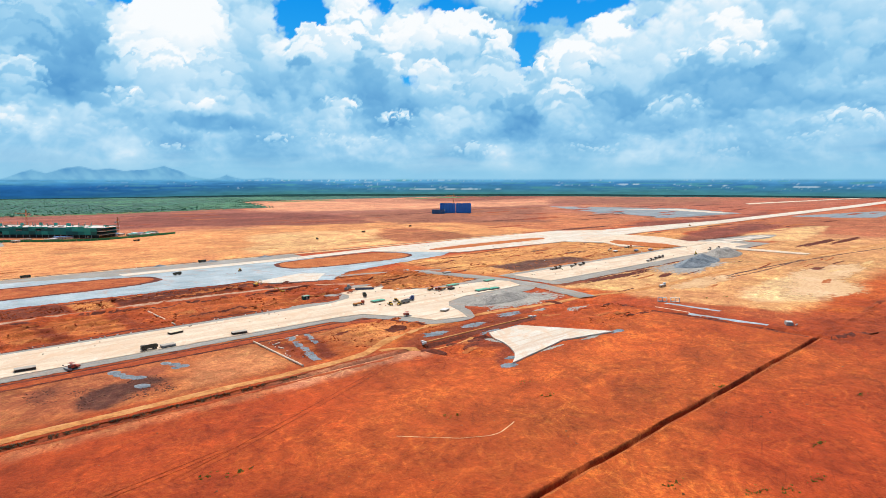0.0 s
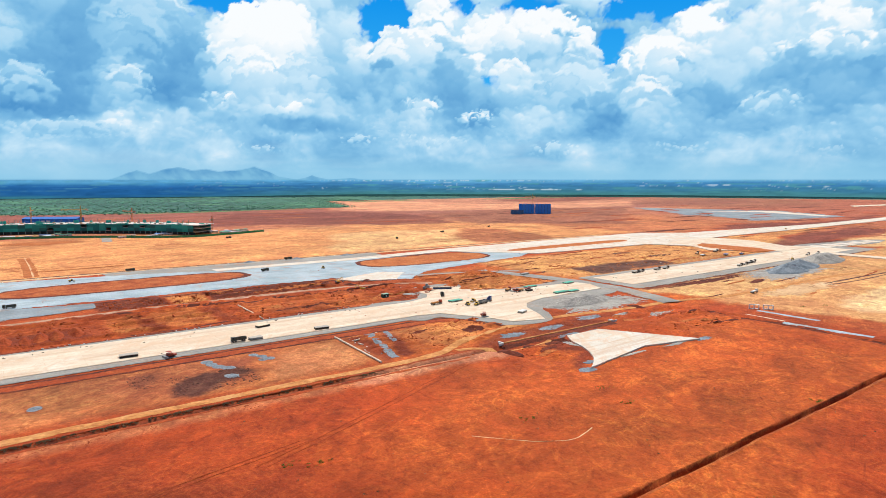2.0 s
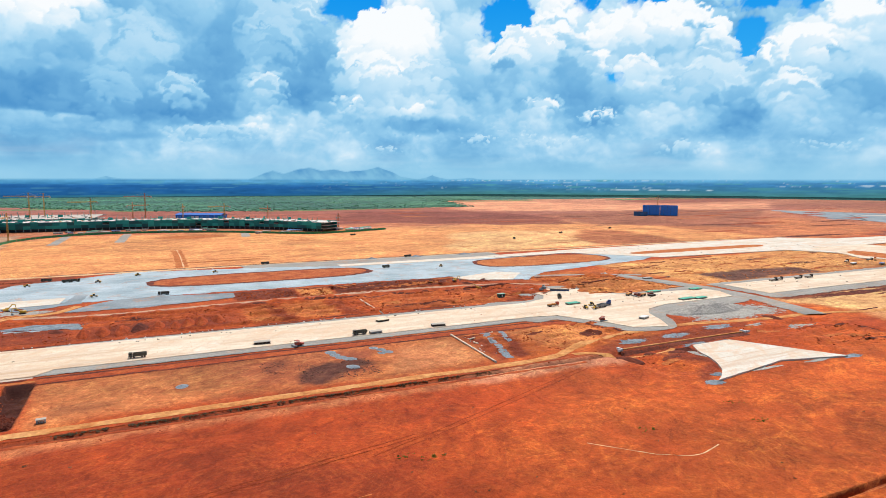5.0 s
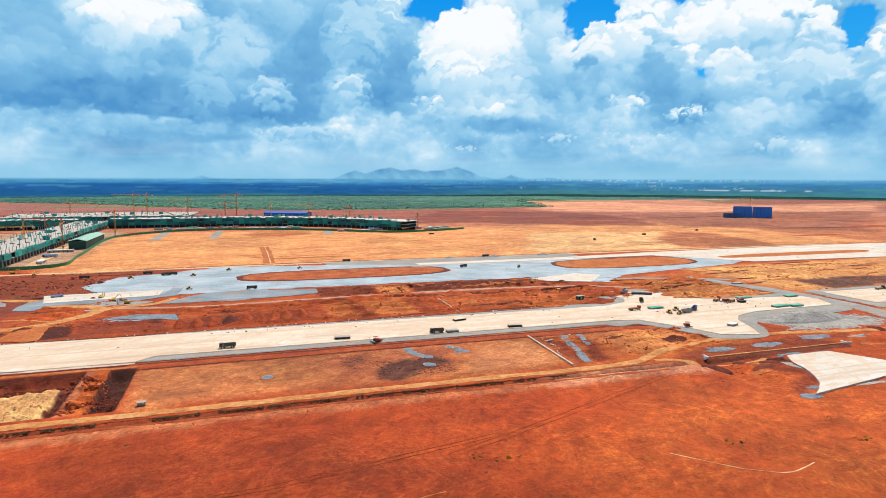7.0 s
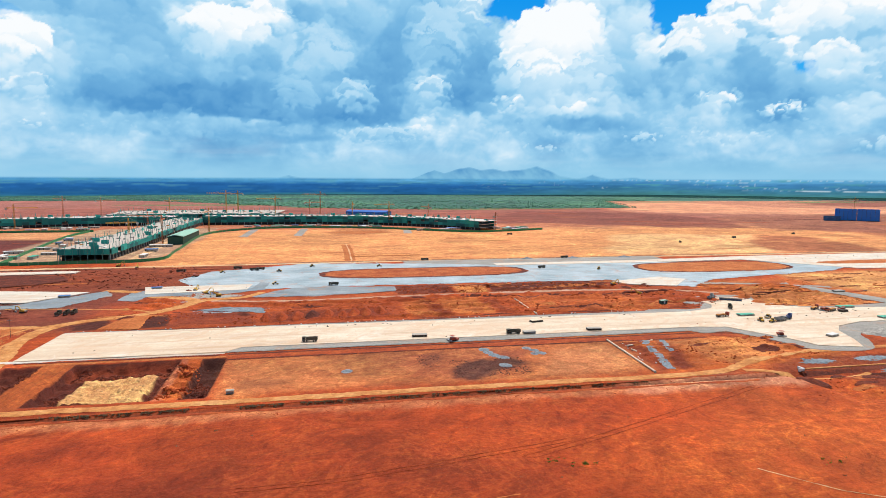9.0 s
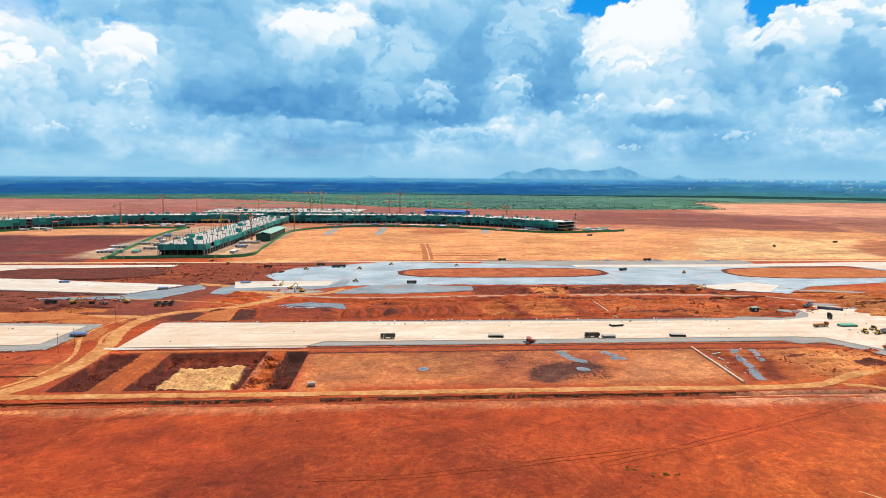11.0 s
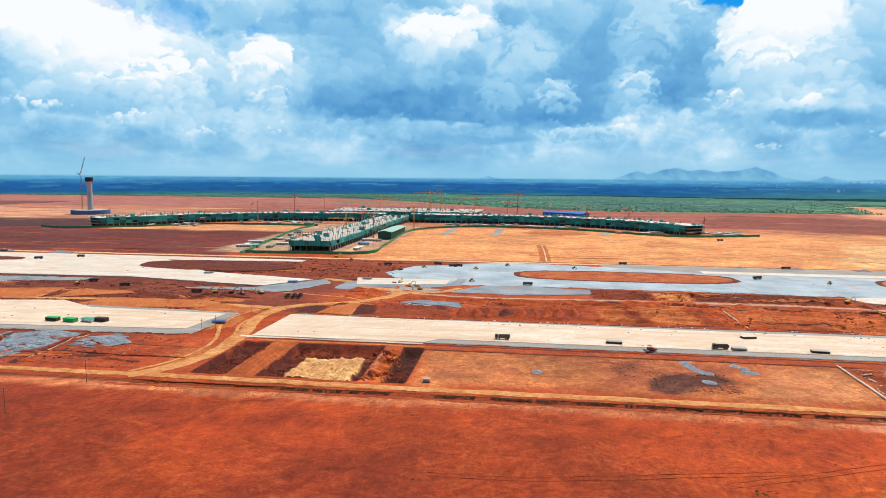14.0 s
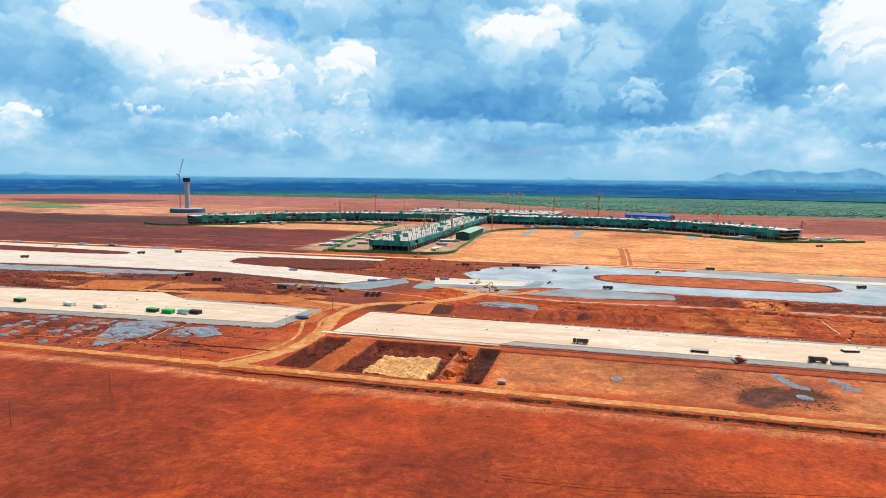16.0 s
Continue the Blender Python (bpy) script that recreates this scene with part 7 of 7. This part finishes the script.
# junction apron
roll = roller(on(309, 377, 0.46, 30), "body_yellow", "yellow road roller on the junction apron")
copy_thing(roll, on(315, 389, 0.46, 200))
copy_thing(roll, on(303, 381, 0.46, 80))
blue_truck = dump_truck(on(330, 386, 0.46, 40), "body_blue", "body_blue", "blue tipper truck on the junction apron")
grey_truck = dump_truck(on(318, 380, 0.46, 10), "steel", "steel", "grey tipper truck on the junction apron")
copy_thing(grey_truck, on(323, 467, 0.46, 60))
copy_thing(grey_truck, on(318, 461, 0.46, 30))
copy_thing(truck, on(310, 425, 0.46, 60))
red_lorry = flat_truck(on(286, 399, 0.46, 10), "body_red", "dirt_road", "red flatbed lorry with an earth-coloured load")
copy_thing(red_lorry, on(374, 411, 0.46, 30))
copy_thing(red_lorry, on(379, 402, 0.46, 200))
# grey apron and banks
mover = roller(on(-107, 678, BASE, 20), "body_yellow", "yellow road roller on grey base course")
for x, y, a in ((-49, 679, 160), (-15, 711, 30), (-47, 596, 10), (60, 700, 0), (300, 640, 45), (1300, 600, 0)):
    copy_thing(mover, on(x, y, BASE, a))
for x, y, a in ((-151, 692, 5), (-76, 692, 0), (-70, 694, 0), (7, 583, 180), (-95, 706, 170), (240, 660, 20)):
    copy_thing(truck, on(x, y, BASE, a))
copy_thing(dozer, on(-130, 657, BASE, 40))
digger = excavator(on(265, 533, soil_z(265, 533), 20), "body_yellow", "yellow tracked excavator on red earth")
for x, y, a in ((271, 496, 150), (-102, 556, 30), (-90, 545, 200), (-114, 575, 80), (-262, 500, 10), (-222, 503, 160), (-407, 519, 0), (735, 330, 200), (-231, 753, 0), (-206, 733, 100), (-740, 699, 40)):
    copy_thing(digger, on(x, y, soil_z(x, y) if (x, y) != (735, 330) else 9.0, a))
orange_digger = excavator(on(-248, 501, soil_z(-248, 501), 20), "body_red", "orange tracked excavator on dark earth")
copy_thing(orange_digger, on(-236, 497, soil_z(-236, 497), 130))
for x, y, a in ((-193, 490, 95), (-188, 491.5, 95), (-183.5, 493, 95), (-279, 500, 10), (-403, 536, 0), (-360, 520, 10)):
    copy_thing(truck, on(x, y, soil_z(x, y), a))
for x, y, a in ((-572, 667, 20), (-536, 692, 0), (-672, 590, 10), (-668, 722, 0), (558, 410, 5), (568, 411, 5), (596, 410, 5), (701, 372, 5), (716, 374, 5), (734, 378, 5), (745, 379, 5), (768, 468, 20), (811, 466, 0), (876, 374, 10), (900, 372, 10)):
    copy_thing(lorry if x > 0 else truck, on(x, y, CONC + 0.1, a))
copy_thing(red_lorry, on(825, 468, 0.3, 30))
for x, y, a in ((330, 1080, 0), (700, 960, 20), (560, 900, 70), (860, 1010, 30), (300, 742, 0), (120, 747, 0)):
    copy_thing(truck, on(x, y, max(soil_z(x, y), 0.1) if y in (742, 747) else soil_z(x, y), a))
flat_truck(on(545, 275, soil_z(545, 275) + 0.3, 4), "body_white", "tarp_white", "small white lorry on the tan dirt road")


# ---- stacks under sheets on the western strip, and elsewhere ----
def stack(x, y, z, turn, body, cover, label, wide=11.0, deep=5.0, tall=2.8):
    ob = thing("material_stack", label, "stack", on(x, y, z, turn), group="covered stacks")
    part("pallet", bm_box(-wide / 2, wide / 2, -deep / 2, deep / 2, 0, 0.25), M["wood"], ob)
    for k in range(4):
        part("crate", bm_box(-wide / 2 + 0.15 + k * wide / 4, -wide / 2 + (k + 1) * wide / 4 - 0.1, -deep / 2 + 0.15, deep / 2 - 0.15, 0.25, tall - 0.05, 0.08), M[body], ob)
    part("cover_sheet", bm_box(-wide / 2 - 0.1, wide / 2 + 0.1, -deep / 2 - 0.1, deep / 2 + 0.1, tall - 0.15, tall + 0.2, 0.12), M[cover], ob)
    return ob


for x, y, body, cover, label in [
    # black under green: the shade on a green stack's sides, painted as body colour
    (-443, 382, "black", "tarp_green", "green stack, shade of its sides painted black"), (-394, 381, "tarp_white", "tarp_white", "white covered stack on concrete"), (-366, 381, "slab", "tarp_white", "grey stack under a white sheet"),
    (-319, 381, "black", "tarp_green", "bright green stack, shade of its sides painted black"), (-305, 380, "tarp_green", "tarp_green", "bright green covered stack"), (-293, 382, "tarp_white", "tarp_teal", "white stack with a pale green sheet"), (-285, 384, "black", "black", "black covered stack on concrete"),
]:
    stack(x, y, 0.5, -6, body, cover, label, 9, 4.4, 2.4)
for x, y, c, w in ((403, 413, "tarp_teal", 14), (448, 407, "tarp_teal", 12), (405, 376, "tarp_teal", 16), (418, 374, "tarp_teal", 12), (454, 474, "slab", 10), (305, 400, "tarp_teal", 12)):
    stack(x, y, 0.46, 3, "slab", c, "low stack under a pale teal sheet", w, 5, 1.0)
for x, y, c in ((-215, 560, "tarp_blue"), (-150, 590, "tarp_blue"), (-205, 395, "tarp_blue"), (-320, 598, "tarp_blue"), (790, 440, "tarp_blue"), (815, 432, "tarp_blue"), (760, 455, "tarp_white")):
    stack(x, y, 0.5, 10, "slab", c, "low stack under a blue sheet", 9, 4, 1.2)
for x, y, z, turn, body, cover, wide in [(58, 381, CONC, -4, "black", "slab", 9.5), (175, 378, CONC, -6, "black", "slab", 9.5), (129.5, 377, CONC, 2, "steel", "slab", 8), (145, 407, CONC, 12, "black", "pipe", 9), (334, 452, 0.46, -32, "body_blue", "black", 10), (327, 456, 0.46, -30, "body_blue", "black", 8), (388, 399, 0.46, 10, "black", "black", 6), (320, 336, 0.46, 20, "slab", "tarp_white", 8)]:
    stack(x, y, z, turn, body, cover, "low dark stack of formwork with a flat cover", wide, 4.2, 1.3)
stack(-45, 294, soil_z(-45, 294), 4, "column", "slab", "grey slab stack beside the dirt road", 3.6, 2.4, 1.6)

# site hut
hut = thing("site_hut", "small teal cabin with a pale roof", "hut", on(267, 449, soil_z(267, 449), 12))
part("wall", bm_box(-3, 3, -1.6, 1.6, -0.3, 2.7, 0.06), M["shed_wall"], hut)
part("roof", bm_box(-3.3, 3.3, -1.9, 1.9, 2.7, 2.95, 0.05), M["shed_roof"], hut)
part("door", bm_box(-0.5, 0.5, -1.68, -1.58, 0, 2.1), M["tarp_white"], hut)
for x in (-2, 2):
    part("window", bm_box(x - 0.6, x + 0.6, -1.68, -1.58, 1.0, 1.9), M["glass"], hut)


# ---- boards, forms and bags left about on the slabs ----
def litter(name, stretches, key, label, seed):
    """Small flat blocks strewn over slabs; stretches are x from, to, y from, to, top of the slab, how many."""
    r = np.random.RandomState(seed)
    verts, faces = [], []
    for x0, x1, y0, y1, z, count in stretches:
        for k in range(count):
            x, y, turn = r.uniform(x0, x1), r.uniform(y0, y1), r.uniform(0, 3.14)
            u, v, h = r.uniform(0.25, 0.8), r.uniform(0.15, 0.35), r.uniform(0.15, 0.4)
            c, d, b = math.cos(turn), math.sin(turn), len(verts)
            for up, grow in ((-0.1, 1.0), (h, 0.85)):
                verts += [(x + grow * (su * u * c - sv * v * d), y + grow * (su * u * d + sv * v * c), z + up) for su, sv in ((-1, -1), (1, -1), (1, 1), (-1, 1))]
            faces += [(b + 4, b + 5, b + 6, b + 7)] + [(b + i, b + (i + 1) % 4, b + 4 + (i + 1) % 4, b + 4 + i) for i in range(4)]
    return tagged(new(name, mesh_from(name, verts, faces, M[key])), label, "site litter", kind="stuff")


NEAR_EDGE, APRON, GREY_APRON = (-40, 250, 416, 420, 0.38, 20), (290, 440, 374, 408, 0.42, 14), (-110, 300, 590, 690, 0.2, 14)
litter("formwork_litter", [NEAR_EDGE, (-150, 250, 376, 415, 0.38, 8), APRON, (300, 345, 425, 465, 0.42, 6), (-430, -220, 380, 420, 0.42, 10), (500, 900, 370, 414, 0.42, 20), (-560, -210, 560, 715, 0.45, 26), (400, 1000, 600, 720, 0.45, 30)], "black", "dark boards and steel forms left on the slabs", 1)
litter("bag_litter", [(-160, 270, 429, 432, 0.05, 40), (-150, -70, 575, 600, 0.45, 20), APRON, (172, 182, 292, 346, -0.1, 8), (-330, -215, 296, 362, -0.1, 16), (600, 860, 420, 470, -0.1, 16), (-200, 400, 735, 750, -0.1, 30)], "tarp_white", "pale bags and concrete offcuts strewn about", 2)
litter("rusty_litter", [APRON, GREY_APRON, (200, 300, 378, 418, 0.38, 8), (-300, -190, 490, 512, -0.2, 14), (-330, -100, 700, 740, 0.0, 14)], "body_red", "rusty reinforcement and red forms left on the slabs", 3)


# ---- poles ----
def pole(x, y, tall):
    ob = thing("utility_pole", "weathered utility pole with a short cross-arm", "pole", on(x, y, soil_z(x, y), 40), group="utility poles")
    part("post", rod(bmesh.new(), (0, 0, -0.3), (0, 0, tall), 0.14, 0.09, 8), M["wood"], ob)
    arm = part("cross_arm", bm_box(-1.1, 1.1, -0.07, 0.07, tall - 1.0, tall - 0.85), M["steel"], ob)
    for u in (-0.9, 0, 0.9):
        part("insulator", rod(bmesh.new(), (u, 0, tall - 0.85), (u, 0, tall - 0.55), 0.07, 0.05, 6), M["tarp_white"], arm)
    return ob


for x, y, h in ((-197, 357, 12), (-194, 369, 12), (-195.5, 425, 12), (-208.5, 268, 11), (-215, 227, 11), (-227, 188, 11)):
    pole(x, y, h)


# ---- cabins and clutter round the terminal ----
def cabin(x, y, turn, wide, deep, tall, roof, label):
    ob = thing("site_cabin", label, "cabin", on(x, y, soil_z(x, y), turn), group="site cabins")
    part("wall", bm_box(-wide / 2, wide / 2, -deep / 2, deep / 2, -0.3, tall, 0.05), M["slab"], ob)
    part("roof", bm_box(-wide / 2 - 0.4, wide / 2 + 0.4, -deep / 2 - 0.4, deep / 2 + 0.4, tall, tall + 0.3, 0.05), M[roof], ob)
    for k in range(max(1, int(wide / 5))):
        part("door", bm_box(-wide / 2 + 1 + k * 5, -wide / 2 + 2 + k * 5, -deep / 2 - 0.08, -deep / 2 + 0.05, 0, 2.1), M["dark"], ob)
    return ob


rnd = random.Random(21)
ROOFS = ["tarp_white", "tarp_white", "slab_white", "tarp_teal", "tarp_blue", "slab"]
for x0, x1, y0, y1, count in [(-410, -322, 830, 1190, 26), (-250, -222, 840, 960, 6), (-180, -10, 1300, 1350, 16), (0, 120, 1275, 1330, 10), (180, 300, 1175, 1215, 8), (340, 420, 1170, 1230, 14), (-640, -430, 1260, 1350, 18), (-780, -660, 1170, 1230, 8)]:
    for k in range(count):
        r = rnd.choice(ROOFS)
        cabin(rnd.uniform(x0, x1), rnd.uniform(y0, y1), rnd.choice((0, 90, 12)), rnd.uniform(8, 22), rnd.uniform(5, 8), rnd.uniform(2.6, 3.6), r, {"tarp_white": "low site cabin with a white roof", "slab_white": "low site cabin with a pale concrete roof", "tarp_teal": "low site cabin with a teal roof", "tarp_blue": "low site cabin with a blue roof", "slab": "low grey site cabin"}[r])
# yard road between pier and fence, ramps into the field
for x0, y0, x1, y1 in ((-138, 1096, -134, 1256), (-47, 1104, -40, 1264), (150, 1128, 158, 1206)):
    ribbon("site_ramp", [(x0, y0), ((x0 + x1) / 2, (y0 + y1) / 2), (x1, y1)], 13, 0.1, M["asphalt"], "grey site ramp into the sand field", "road", 1)
ribbon("yard_road", [(-232, 800), (-236, 900), (-240, 1010), (-240, 1180)], 12, 0.1, M["pale_sand"], "pale yard road beside the pier", "road", 1)
